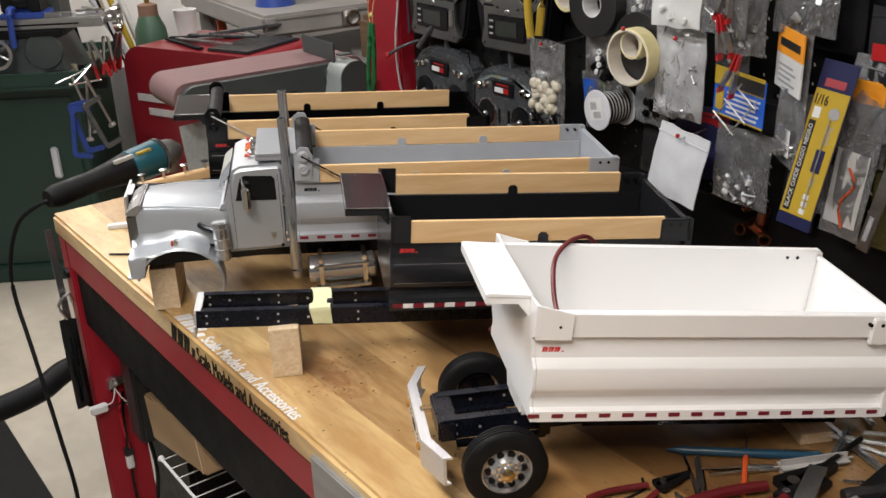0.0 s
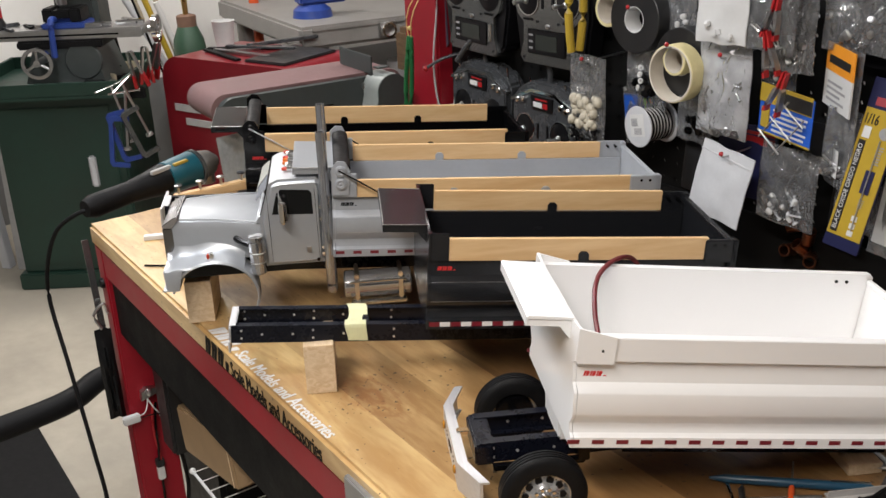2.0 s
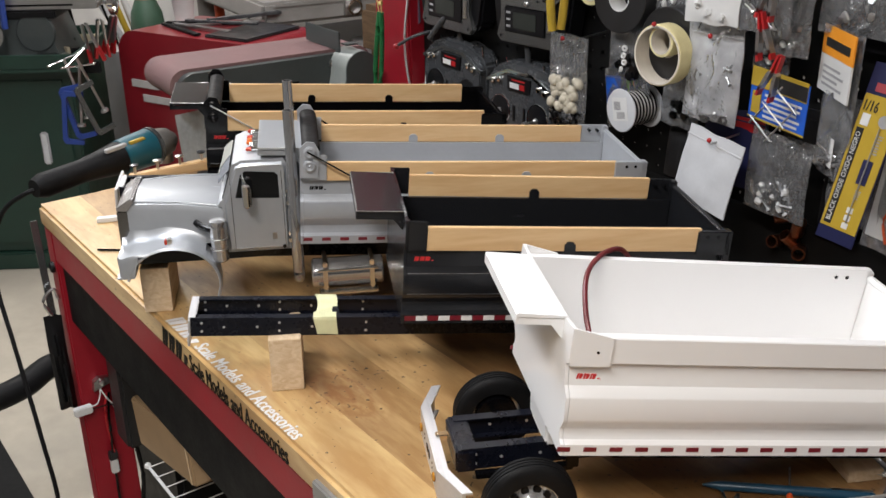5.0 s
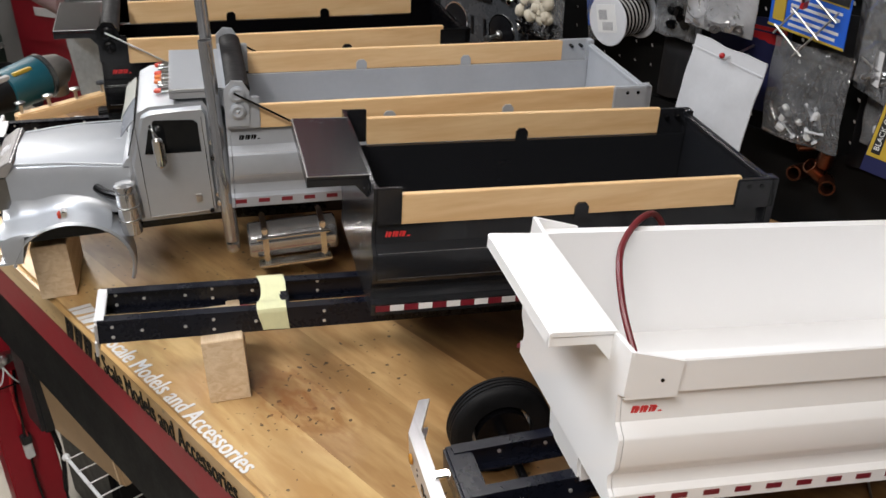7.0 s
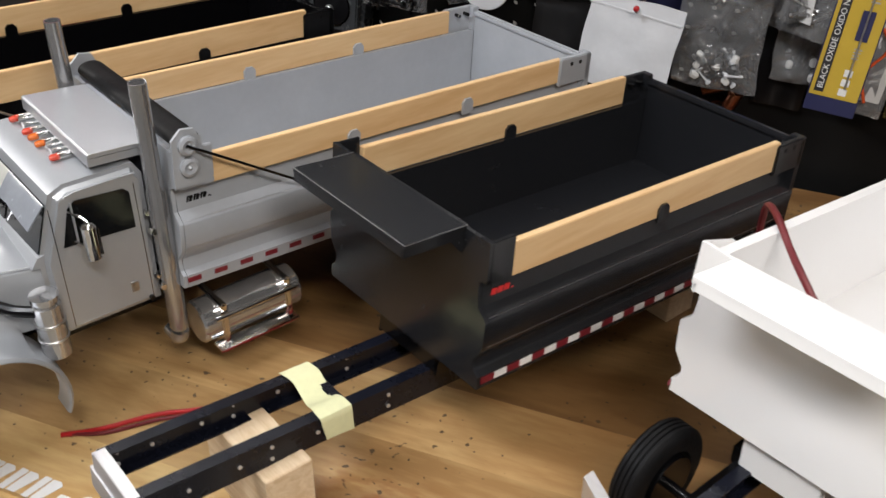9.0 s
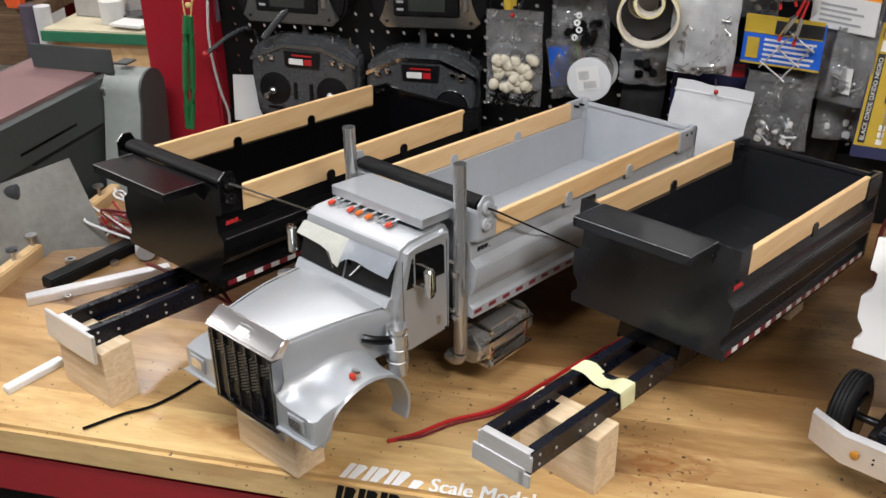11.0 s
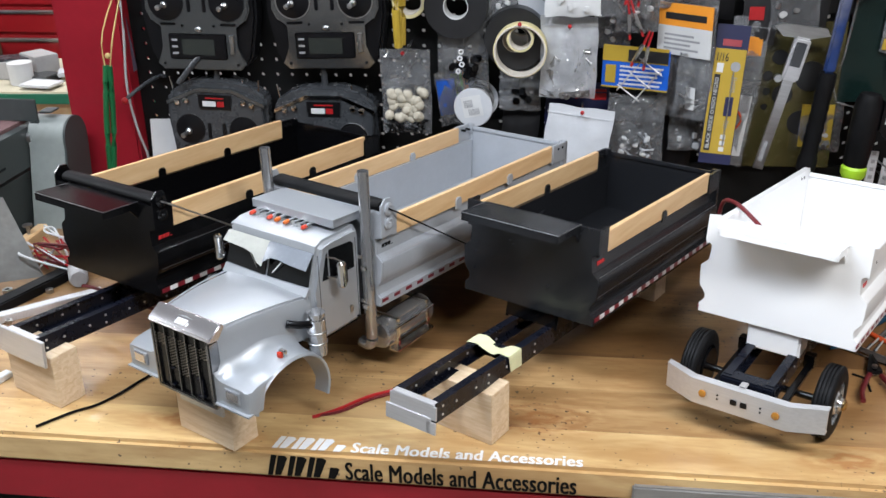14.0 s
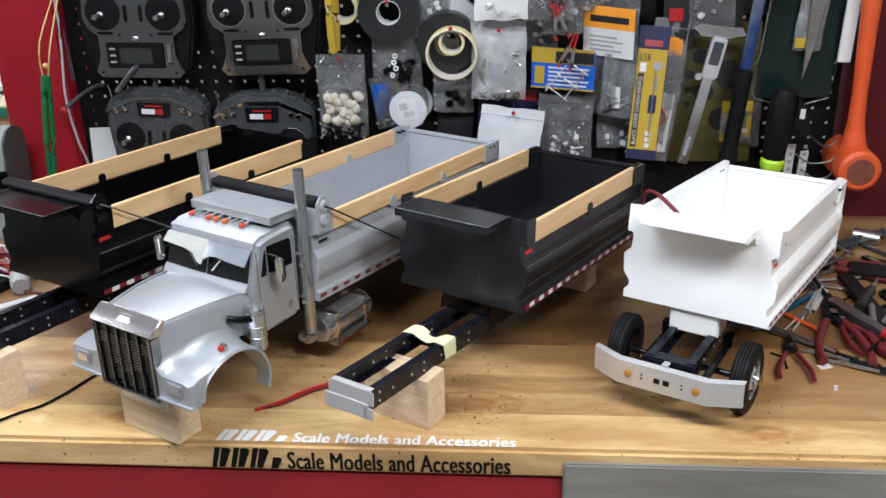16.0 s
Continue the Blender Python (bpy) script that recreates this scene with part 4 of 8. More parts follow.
    part("grille_frame", rim, M_DARKCHROME, grille, "black chrome grille frame", m=NOSE)
    part("grille_back", box(B(), (-0.041, -0.1955, 0.067), (0.041, -0.191, 0.1440), 0.0008), M_BLACK, grille, "black grille panel", m=NOSE)
    shop_mark(grille, 0.020, 0.0075, M_WHITEMARK, NOSE @ pose(-0.010, -0.1945, 0.1507, 38), "", 0.0004)
    for k in range(6):
        x = -0.041 + 0.0164 * k
        part("grille_bar", box(B(), (x - 0.0009, -0.1985, 0.068), (x + 0.0009, -0.1955, 0.1435), 0.0004), M_DARKCHROME, grille, "slim dark chrome bar", m=NOSE)
    for k in range(5):
        x = -0.033 + 0.0164 * k
        mesh = B()
        for r in range(16):
            for c in range(4):
                if (k in (1, 2, 3) and r > 4 - (k == 2) * 2) or r > 11:
                    z = 0.078 + 0.0034 * r + 0.0017 * (c % 2)
                    box(mesh, (x - 0.0056 + 0.0031 * c, -0.1963, z), (x - 0.0043 + 0.0031 * c, -0.1953, z + 0.0013))
        part("grille_mesh", mesh, M_MESH, grille, "perforated brass-toned mesh", m=NOSE)
    part("skid_plate", box(B(), (-0.022, -0.192, 0.050), (0.046, -0.188, 0.066), 0.0006), M_STEEL, root, "plain steel plate under the grille", m=NOSE)
    # fenders with open wheel arches, flowing out of the hood sides
    for s in (-1, 1):
        arch = B()
        n = 22
        rings = []
        for i in range(n + 1):
            deg = 168 - 190 * i / n
            q = radians(deg)
            cy, cz = -0.1185, 0.058
            y, z = cy + 0.0545 * math.cos(q), cz + 0.0485 * math.sin(q)
            yo, zo = cy + 0.0580 * math.cos(q), cz + 0.0522 * math.sin(q)
            inner = s * (0.056 if deg > 35 else 0.056 + 0.020 * min(1.0, (35 - deg) / 40))
            rings.append([arch.verts.new((s * 0.0958, y, z)), arch.verts.new((s * 0.0975, y * 0.6 + yo * 0.4, z * 0.6 + zo * 0.4)), arch.verts.new((s * 0.0955, yo, zo)), arch.verts.new((s * 0.086, yo * 1.0, zo + 0.0006)), arch.verts.new((inner, yo, zo)), arch.verts.new((inner, y, z))])
        for a, b in zip(rings, rings[1:]):
            for j in range(6):
                arch.faces.new((a[j], a[(j + 1) % 6], b[(j + 1) % 6], b[j]))
        arch.faces.new(rings[0])
        arch.faces.new(rings[-1])
        fender = part("fender", arch, M_SILVER, root, "silver front fender with an open wheel arch")
        skin = B()
        rings = []
        ys = [-0.1830, -0.1815, -0.177, -0.171, -0.165, -0.158, -0.150, -0.142, -0.134, -0.126, -0.118, -0.108, -0.098, -0.090, -0.083, -0.078]
        for i, y in enumerate(ys):
            hw = 0.046 + 0.0195 * (y + 0.1725) / 0.119 if y > -0.1725 else 0.046
            pod = 0.0995 + 0.05 * (y + 0.183)
            zf = max(arch_top(y), pod) if y < -0.1185 else arch_top(y)
            if -0.172 < y < -0.140:
                zf = max(zf, pod + 0.002) + 0.0012 * math.sin(math.pi * (y + 0.172) / 0.032)
            lip = 0.0735 if y < -0.164 else zf - 0.0035
            out = 0.0955 - (0.006 if i == 0 else 0.002 if i == 1 else 0.0)
            rise = 0.024 if y > -0.1725 else 0.012
            pts = [(hw - 0.001, zf + rise), (hw + 0.0015, zf + rise * 0.55), (hw + 0.005, zf + rise * 0.28), (hw + 0.011, zf + rise * 0.1), (hw + 0.019, zf + 0.001), (0.088, zf + 0.0008), (out, zf - 0.001), (out + 0.0018, zf - 0.0035 if y > -0.164 else zf - 0.006), (out + 0.0015, lip)]
            rings.append([skin.verts.new((s * x, y, z)) for x, z in pts])
        for a, b in zip(rings, rings[1:]):
            for j in range(len(a) - 1):
                skin.faces.new((a[j], a[j + 1], b[j + 1], b[j]))
        low = [skin.verts.new((v.co.x, -0.1833, 0.0735)) for v in rings[0]]
        for j in range(len(low) - 1):
            skin.faces.new((rings[0][j], rings[0][j + 1], low[j + 1], low[j]))
        part("fender_skin", skin, M_SILVER, fender)
        part("lower_lip", prism(B(), [(-0.1865, 0.0718), (-0.165, 0.0718), (-0.165, 0.0742), (-0.1865, 0.0738)], "x", min(s * 0.0465, s * 0.0965), max(s * 0.0465, s * 0.0965)), M_SILVER, fender)
        part("headlamp_frame", box(B(), (min(s * 0.062, s * 0.0845), -0.1850, 0.0815), (max(s * 0.062, s * 0.0845), -0.1827, 0.0975), 0.0009), M_SILVER, fender)
        part("headlamp", box(B(), (min(s * 0.0645, s * 0.082), -0.1860, 0.0838), (max(s * 0.0645, s * 0.082), -0.1843, 0.0952), 0.0008), M_CAP, fender, "rectangular chrome headlamp")
        part("turn_lamp", box(B(), (min(s * 0.0815, s * 0.0890), -0.1260, 0.1105), (max(s * 0.0815, s * 0.0890), -0.1225, 0.1175), 0.0012), M_REDLENS, fender, "small red fender lamp")
        part("lamp_base", box(B(), (min(s * 0.0802, s * 0.0902), -0.1225, 0.1095), (max(s * 0.0802, s * 0.0902), -0.1165, 0.1190), 0.0015), M_CHROME, fender)
        # air cleaner
        bm = lathe(B(), [(0.0085, 0.082), (0.0105, 0.084), (0.0105, 0.128), (0.0085, 0.129), (0.0085, 0.131), (0.0105, 0.132), (0.0105, 0.136), (0.0, 0.137)], (s * 0.080, -0.060, 0), "z", 24)
        air = part("air_cleaner", bm, M_POLISH, root, "chrome air cleaner canister")
        part("intake_pipe", tube(B(), [(s * 0.062, -0.088, 0.128), (s * 0.072, -0.080, 0.126), (s * 0.080, -0.068, 0.124)], 0.0045, 10, 4), M_BLACK, root, "black intake elbow")
        for zz in (0.098, 0.112):
            part("strap", lathe(B(), [(0.0107, zz), (0.0112, zz + 0.0005), (0.0112, zz + 0.0015), (0.0107, zz + 0.002)], (s * 0.080, -0.060, 0), "z", 24), M_STEEL, air)
        # exhaust stack
        stack = tube(B(), [(s * 0.060, 0.036, 0.048), (s * 0.072, 0.036, 0.047), (s * 0.0768, 0.036, 0.056), (s * 0.0768, 0.036, 0.075)], 0.0072, 14, 4)
        lathe(stack, [(0.0066, 0.058), (0.0076, 0.06), (0.0076, 0.185), (0.0066, 0.187), (0.0066, 0.271), (0.0056, 0.271), (0.0056, 0.24), (0.0, 0.24)], (s * 0.0768, 0.036, 0), "z", 22)
        pipe = part("exhaust_pipe", stack, M_STACK, root, "tall chrome exhaust stack")
        for zz in (0.1, 0.15):
            part("bracket", box(B(), (s * 0.0768 - 0.004, 0.026, zz), (s * 0.0768 + 0.004, 0.032, zz + 0.006), 0.001), M_CHROME, pipe)
        # fuel tank with steps
        bm = lathe(B(), [(0.0, 0.052), (0.017, 0.052), (0.019, 0.054), (0.019, 0.142), (0.017, 0.144), (0.0, 0.144)], (s * 0.072, 0, 0.052), "y", 28)
        tank = part("fuel_tank", bm, M_POLISH, root, "polished chrome fuel tank")
        for yy in (0.066, 0.126):
            part("tank_strap", box(B(), (s * 0.072 - 0.021, yy, 0.030), (s * 0.072 + 0.021, yy + 0.006, 0.074), 0.0015), M_CHROME, tank)
        part("step", box(B(), (min(s * 0.082, s * 0.097), 0.060, 0.030), (max(s * 0.082, s * 0.097), 0.136, 0.034), 0.001), M_CHROME, tank)
        part("step_bar", cyl(B(), (s * 0.095, 0.060, 0.064), (s * 0.095, 0.136, 0.064), 0.0018, 8), M_CHROME, tank)
    part("underbody", box(B(), (-0.05, -0.18, 0.070), (0.05, 0.05, 0.088), 0.002), M_BLACK, root)


cab(truck_g)



# ---- things hung on the pegboard ----
def clear_plastic(name, haze, rough, creases):
    """Thin crumpled polythene: clear, slightly hazy, with sharp gloss on its creases."""
    m = bpy.data.materials.new(name)
    m.use_nodes = True
    n, l = m.node_tree.nodes, m.node_tree.links
    n.remove(n["Principled BSDF"])
    co = n.new("ShaderNodeTexCoord")
    tex = n.new("ShaderNodeTexNoise")
    tex.inputs["Scale"].default_value, tex.inputs["Detail"].default_value, tex.inputs["Distortion"].default_value = 13, 2.0, 2.6
    l.new(co.outputs["Object"], tex.inputs["Vector"])
    fold = n.new("ShaderNodeTexVoronoi")
    fold.feature = "SMOOTH_F1"
    fold.inputs["Scale"].default_value, fold.inputs["Smoothness"].default_value = 5, 0.25
    l.new(tex.outputs[1], fold.inputs["Vector"])
    stack_up = n.new("ShaderNodeMath")
    stack_up.operation = "MULTIPLY_ADD"
    stack_up.inputs[1].default_value = 0.16
    l.new(fold.outputs["Distance"], stack_up.inputs[0])
    l.new(tex.outputs[0], stack_up.inputs[2])
    bmp = n.new("ShaderNodeBump")
    bmp.inputs["Strength"].default_value, bmp.inputs["Distance"].default_value = creases, 0.024
    l.new(stack_up.outputs[0], bmp.inputs["Height"])
    clear = n.new("ShaderNodeBsdfTransparent")
    clear.inputs[0].default_value = (0.93, 0.94, 0.95, 1)
    dull = n.new("ShaderNodeBsdfDiffuse")
    dull.inputs[0].default_value = (0.70, 0.71, 0.73, 1)
    patch = n.new("ShaderNodeTexNoise")
    patch.inputs["Scale"].default_value, patch.inputs["Detail"].default_value = 26, 5
    l.new(co.outputs["Object"], patch.inputs["Vector"])
    cloud = n.new("ShaderNodeMapRange")
    cloud.inputs["From Min"].default_value, cloud.inputs["From Max"].default_value = 0.35, 0.7
    cloud.inputs["To Min"].default_value, cloud.inputs["To Max"].default_value = haze * 0.75, haze * 1.3
    l.new(patch.outputs[0], cloud.inputs["Value"])
    a = n.new("ShaderNodeMixShader")
    l.new(cloud.outputs[0], a.inputs[0])
    l.new(clear.outputs[0], a.inputs[1])
    l.new(dull.outputs[0], a.inputs[2])
    shine = n.new("ShaderNodeBsdfGlossy")
    shine.inputs["Roughness"].default_value = rough
    l.new(bmp.outputs[0], shine.inputs["Normal"])
    fre = n.new("ShaderNodeFresnel")
    fre.inputs["IOR"].default_value = 1.7
    l.new(bmp.outputs[0], fre.inputs["Normal"])
    b = n.new("ShaderNodeMixShader")
    l.new(fre.outputs[0], b.inputs[0])
    l.new(a.outputs[0], b.inputs[1])
    l.new(shine.outputs[0], b.inputs[2])
    l.new(b.outputs[0], n["Material Output"].inputs["Surface"])
    return m


M_CLEAR = clear_plastic("clear_bag_film", 0.12, 0.13, 0.9)
M_MILKY = clear_plastic("milky_bag_film", 0.19, 0.15, 0.9)
# Bolt bag film: extra white haze paints its glare into the colour.
M_GLARE = clear_plastic("glare_white_film", 0.48, 0.14, 1.0)
M_BAGWHITE = mat("white_poly_bag", (0.54, 0.55, 0.57), 0.42, vary=0.05, bump=0.5, bump_scale=25)
M_YELLOW = mat("yellow_card", (0.43, 0.295, 0.03), 0.35, vary=0.06)
M_NAVY = mat("navy_card", (0.014, 0.016, 0.06), 0.4, vary=0.08)
M_BLUE = mat("blue_card", (0.015, 0.10, 0.52), 0.4, vary=0.06)
M_CARDWHITE = mat("white_card", (0.62, 0.62, 0.61), 0.5, vary=0.04)
M_ORANGECARD = mat("orange_card", (0.80, 0.30, 0.02), 0.45, vary=0.06)
M_GREYINK = mat("grey_print", (0.30, 0.30, 0.31), 0.5)
M_RED = mat("red_plastic", (0.36, 0.012, 0.014), 0.35, vary=0.1)
M_ORANGE = mat("orange_rubber", (0.62, 0.085, 0.015), 0.5, vary=0.12, scale=20, bump=0.1, second=(0.25, 0.05, 0.02), amount=0.4)
M_CREAM = mat("cream_tape", (0.68, 0.60, 0.32), 0.65, vary=0.08, scale=60)
M_PAPERCORE = mat("paper_core", (0.60, 0.55, 0.47), 0.8, vary=0.08)
M_BLACKTAPE = mat("black_vinyl_tape", (0.014, 0.014, 0.015), 0.4, vary=0.2)
M_TXGREY = mat("transmitter_grey_plastic", (0.046, 0.049, 0.053), 0.27, vary=0.1, bump=0.03)
M_TXSILVER = mat("transmitter_silver_plastic", (0.15, 0.155, 0.155), 0.24, 0.75, vary=0.03)
M_TXCHROME = mat("satin_chrome_plastic", (0.30, 0.30, 0.295), 0.16, 0.9, vary=0.03)
M_TXDARK = mat("transmitter_black_plastic", (0.005, 0.005, 0.006), 0.33, vary=0.2, spec=0.3)
M_LCD = mat("lcd_screen", (0.030, 0.033, 0.029), 0.12, vary=0.05)
M_GREENGRIP = mat("green_grip", (0.012, 0.115, 0.036), 0.4, vary=0.15)
M_GREENCASE = mat("green_sheath", (0.006, 0.016, 0.014), 0.22, vary=0.1, scale=14)
M_NEON = mat("neon_green_plastic", (0.45, 0.75, 0.03), 0.4)
M_STRING = mat("twine", (0.55, 0.42, 0.16), 0.8, vary=0.15)
M_GREYCORD = mat("grey_cord", (0.38, 0.37, 0.36), 0.6)
M_FOAM = mat("white_nylon", (0.46, 0.42, 0.33), 0.6, vary=0.08)
M_COPPER = mat("copper", (0.26, 0.105, 0.06), 0.3, 1.0, vary=0.2)
M_BLUEGRIP = mat("blue_steel_paint", (0.012, 0.032, 0.13), 0.35, vary=0.25, scale=30, second=(0.22, 0.22, 0.24), amount=0.8)
M_TEMPLATE = mat("amber_acrylic_sheet", (0.10, 0.085, 0.03), 0.15, vary=0.2, alpha=0.6)
M_DKRED = mat("dark_red_grip", (0.12, 0.009, 0.013), 0.4, vary=0.2)
M_PURPLE = mat("dull_purple_steel", (0.10, 0.085, 0.12), 0.45, 0.3)


def bag_mesh(w, h, thick, seed, n=10):
    """A slightly crumpled flat pouch, hanging from its top edge at z = 0."""
    bm = B()
    front, back = [], []
    for j in range(n + 1):
        fr, br = [], []
        for i in range(n + 1):
            u, v = i / n, j / n
            belly = math.sin(math.pi * u) ** 0.6 * min(1.0, max(0.0, (v - 0.12) / 0.3)) * (1 - max(0, v - 0.9) * 8)
            r = noise.noise(Vector((u * 4 + seed, v * 5, seed * 1.7))) + 0.6 * noise.noise(Vector((u * 11 + seed, v * 9, seed)))
            edge = 0.003 * noise.noise(Vector((v * 3, seed, 2.2))) * w / 0.08
            x, z = (u - 0.5) * w + edge, -v * h + 0.004 * noise.noise(Vector((u * 3, seed, 8)))
            fr.append(bm.verts.new((x, -0.0008 - thick * belly * (0.8 + 0.7 * r), z)))
            br.append(bm.verts.new((x, 0.0008 + thick * 0.3 * belly, z)))
        front.append(fr)
        back.append(br)
    for j in range(n):
        for i in range(n):
            bm.faces.new((front[j][i], front[j][i + 1], front[j + 1][i + 1], front[j + 1][i]))
            bm.faces.new((back[j][i], back[j + 1][i], back[j + 1][i + 1], back[j][i + 1]))
    for j in range(n):
        bm.faces.new((front[j][0], front[j + 1][0], back[j + 1][0], back[j][0]))
        bm.faces.new((front[j][n], back[j][n], back[j + 1][n], front[j + 1][n]))
        bm.faces.new((front[0][j], back[0][j], back[0][j + 1], front[0][j + 1]))
        bm.faces.new((front[n][j], front[n][j + 1], back[n][j + 1], back[n][j]))
    return bm


def pouch(label, x0, x1, z0, z1, y, film, thick=0.008, lean=0.0, turn=0.0, out=0.0, group="hanging parts bags", name="parts_bag"):
    root = thing(name, label, "parts bag", pose((x0 + x1) / 2, y, z1, out, lean, turn), group=group)
    film_ob = part("film", bag_mesh(x1 - x0, z1 - z0, thick, x0 * 37.1 + z1 * 11.3), film, root)
    w = x1 - x0
    part("zip_strip", box(B(), (-w / 2, -0.0022, -0.0145), (w / 2, -0.0012, -0.0125)), film, root)
    return root


def pieces(root, name, material, n, w, z_lo, z_hi, r, y=-0.004, label="", kind=0):
    """Loose pieces lying at the bottom of a bag."""
    rng = random.Random(int(abs(z_lo) * 9999) + n)
    for k in range(n):
        x, z = rng.uniform(-w / 2, w / 2), rng.uniform(z_lo, z_hi)
        bm = B()
        if kind == 0:
            box(bm, (-r, -r * 0.7, -r * 0.8), (r, r * 0.7, r * 0.8), r * 0.3)
        elif kind == 3:
            ball(bm, (0, 0, 0), r, 10, (1.0, 0.8, 0.85))
        elif kind == 1:
            cyl(bm, (-r * 2.2, 0, 0), (r * 2.2, 0, 0), r * 0.45, 8)
            cyl(bm, (r * 2.0, 0, 0), (r * 2.8, 0, 0), r * 0.9, 6)
        else:
            lathe(bm, [(r * 0.5, -r * 0.3), (r, -r * 0.3), (r, r * 0.3), (r * 0.5, r * 0.3), (r * 0.5, -r * 0.3)], (0, 0, 0), "y", 14)
        part(name, bm, material, root, label, pose(x, y - rng.uniform(0, 0.004), z, rng.uniform(-30, 30), rng.uniform(0, 180), rng.uniform(-20, 20)))


def peg_hook(x, z, y, red=True):
    root = thing("peg_hook", "steel pegboard hook" + (" with a red tip" if red else ""), "hook", pose(x, y, z), group="pegboard hooks")
    part("rod", tube(B(), [(0, PEG - y + 0.004, 0.004), (0, 0.01, 0), (0, -0.006, 0.0), (0, -0.009, 0.004)], 0.0014, 8, 3), M_STEEL, root)
    if red:
        part("tip", ball(B(), (0, -0.010, 0.005), 0.0034, 12), M_RED, root, "red rubber tip")


def card(root, name, w, h, x, z, material, label="", y=-0.0012, t=0.0008):
    return part(name, box(B(), (x - w / 2, y - t, z - h), (x + w / 2, y, z)), material, root, label)


def bars(root, x0, x1, z0, z1, n, material, y=-0.0026, ragged=0.3, seed=1):
    """Lines of small print that cannot be read."""
    rng = random.Random(seed)
    step = (z1 - z0) / n
    for k in range(n):
        part("print_line", box(B(), (x0, y - 0.0003, z0 + k * step), (x1 - rng.uniform(0, ragged) * (x1 - x0), y, z0 + k * step + step * 0.45)), material, root)


def transmitter(x, z, y, style, lean=0.0):
    """A hand-held radio transmitter: shell, face plate, two stick wells, screen, switches and antenna. z is the middle of the face."""
    label = {"silver": "silver and black radio transmitter hung on the pegboard", "chrome": "silver radio transmitter with chrome rings hung on the pegboard",
             "grey": "grey radio transmitter with a black name plate", "dark": "dark grey and chrome radio transmitter with a black name plate"}[style]
    root = thing("radio_transmitter", label, "radio transmitter", pose(x, y, z, 0, lean, 0), group="radio transmitters")
    upper = style in ("silver", "chrome")
    ring = M_CHROME if style in ("chrome", "dark") else M_TXDARK
    plate = M_TXCHROME if style == "chrome" else M_TXSILVER if upper else M_TXGREY
    if upper:
        shape = [(-0.088, 0.030), (-0.084, 0.085), (-0.06, 0.098), (0.06, 0.098), (0.084, 0.085), (0.088, 0.030), (0.080, 0.012), (0.062, 0.004), (0.062, -0.030), (0.076, -0.058), (0.066, -0.068), (-0.066, -0.068), (-0.076, -0.058), (-0.062, -0.030), (-0.062, 0.004), (-0.080, 0.012)]
        back = [(-0.095, 0.10), (0.095, 0.10), (0.098, 0.02), (0.086, -0.05), (0.07, -0.066), (-0.07, -0.066), (-0.086, -0.05), (-0.098, 0.02)]
        wells = [(-0.051, 0.042), (0.051, 0.042)]
    else:
        shape = [(-0.078, -0.060), (-0.083, -0.01), (-0.080, 0.022), (-0.066, 0.032), (-0.03, 0.040), (0.03, 0.040), (0.066, 0.032), (0.080, 0.022), (0.083, -0.01), (0.078, -0.060), (0.05, -0.085), (-0.05, -0.085)]
        back = [(-0.080, -0.08), (-0.089, -0.01), (-0.086, 0.028), (-0.06, 0.044), (-0.035, 0.055), (0.035, 0.055), (0.06, 0.044), (0.086, 0.028), (0.089, -0.01), (0.080, -0.08)]
        wells = [(-0.047, -0.030), (0.047, -0.030)]
    bm = prism(B(), back, "y", 0.004, 0.042)
    bmesh.ops.bevel(bm, geom=[e for e in bm.edges], offset=0.005, segments=2, affect="EDGES", clamp_overlap=True)
    part("shell", bm, M_TXDARK if upper else M_TXGREY, root)
    bm = prism(B(), shape, "y", -0.003, 0.006)
    bmesh.ops.bevel(bm, geom=[e for e in bm.edges if e.verts[0].co.y < 0 and e.verts[1].co.y < 0], offset=0.002, segments=2, affect="EDGES", clamp_overlap=True)
    face = part("face_plate", bm, plate, root)
    for wx, wz in wells:
        r = 0.0265 if upper else 0.023
        well = part("stick_well", lathe(B(), [(r, -0.0045), (r * 1.08, -0.0035), (r * 1.08, -0.001), (r * 0.98, -0.001), (r * 0.9, -0.0035), (r * 0.7, -0.0035), (0.0, -0.0032)], (wx, 0, wz), "y", 32), M_TXDARK, root, "black stick well")
        part("well_ring", lathe(B(), [(r * 1.02, -0.0046), (r * 1.10, -0.0046), (r * 1.12, -0.003), (r * 1.0, -0.003), (r * 1.02, -0.0046)], (wx, 0, wz), "y", 32), ring, well)
        part("stick", lathe(B(), [(0.006, -0.004), (0.005, -0.008), (0.0025, -0.010), (0.0025, -0.024), (0.0042, -0.026), (0.0042, -0.032), (0.0, -0.033)], (wx - 0.003, 0, wz - 0.004), "y", 14), M_STEEL, well, "metal control stick")
        part("trim_slot", box(B(), (wx - 0.013, -0.0045, wz - r - 0.010), (wx + 0.013, -0.003, wz - r - 0.006), 0.001), M_TXDARK, root)
    for tx in (-0.013, 0.013):
        part("trim_slot", box(B(), (tx - 0.003, -0.0045, wells[0][1] - 0.015), (tx + 0.003, -0.003, wells[0][1] + 0.012), 0.001), M_TXDARK, root)
    for k, (sx, sz) in enumerate([(-0.075, 0.02), (0.075, 0.02), (-0.03, 0.005), (0.03, 0.005), (-0.07, -0.058), (0.07, -0.058)]):
        if upper:
            part("screw", cyl(B(), (sx * 0.9, -0.0045, sz), (sx * 0.9, -0.002, sz), 0.0022, 10), M_TXDARK, root)
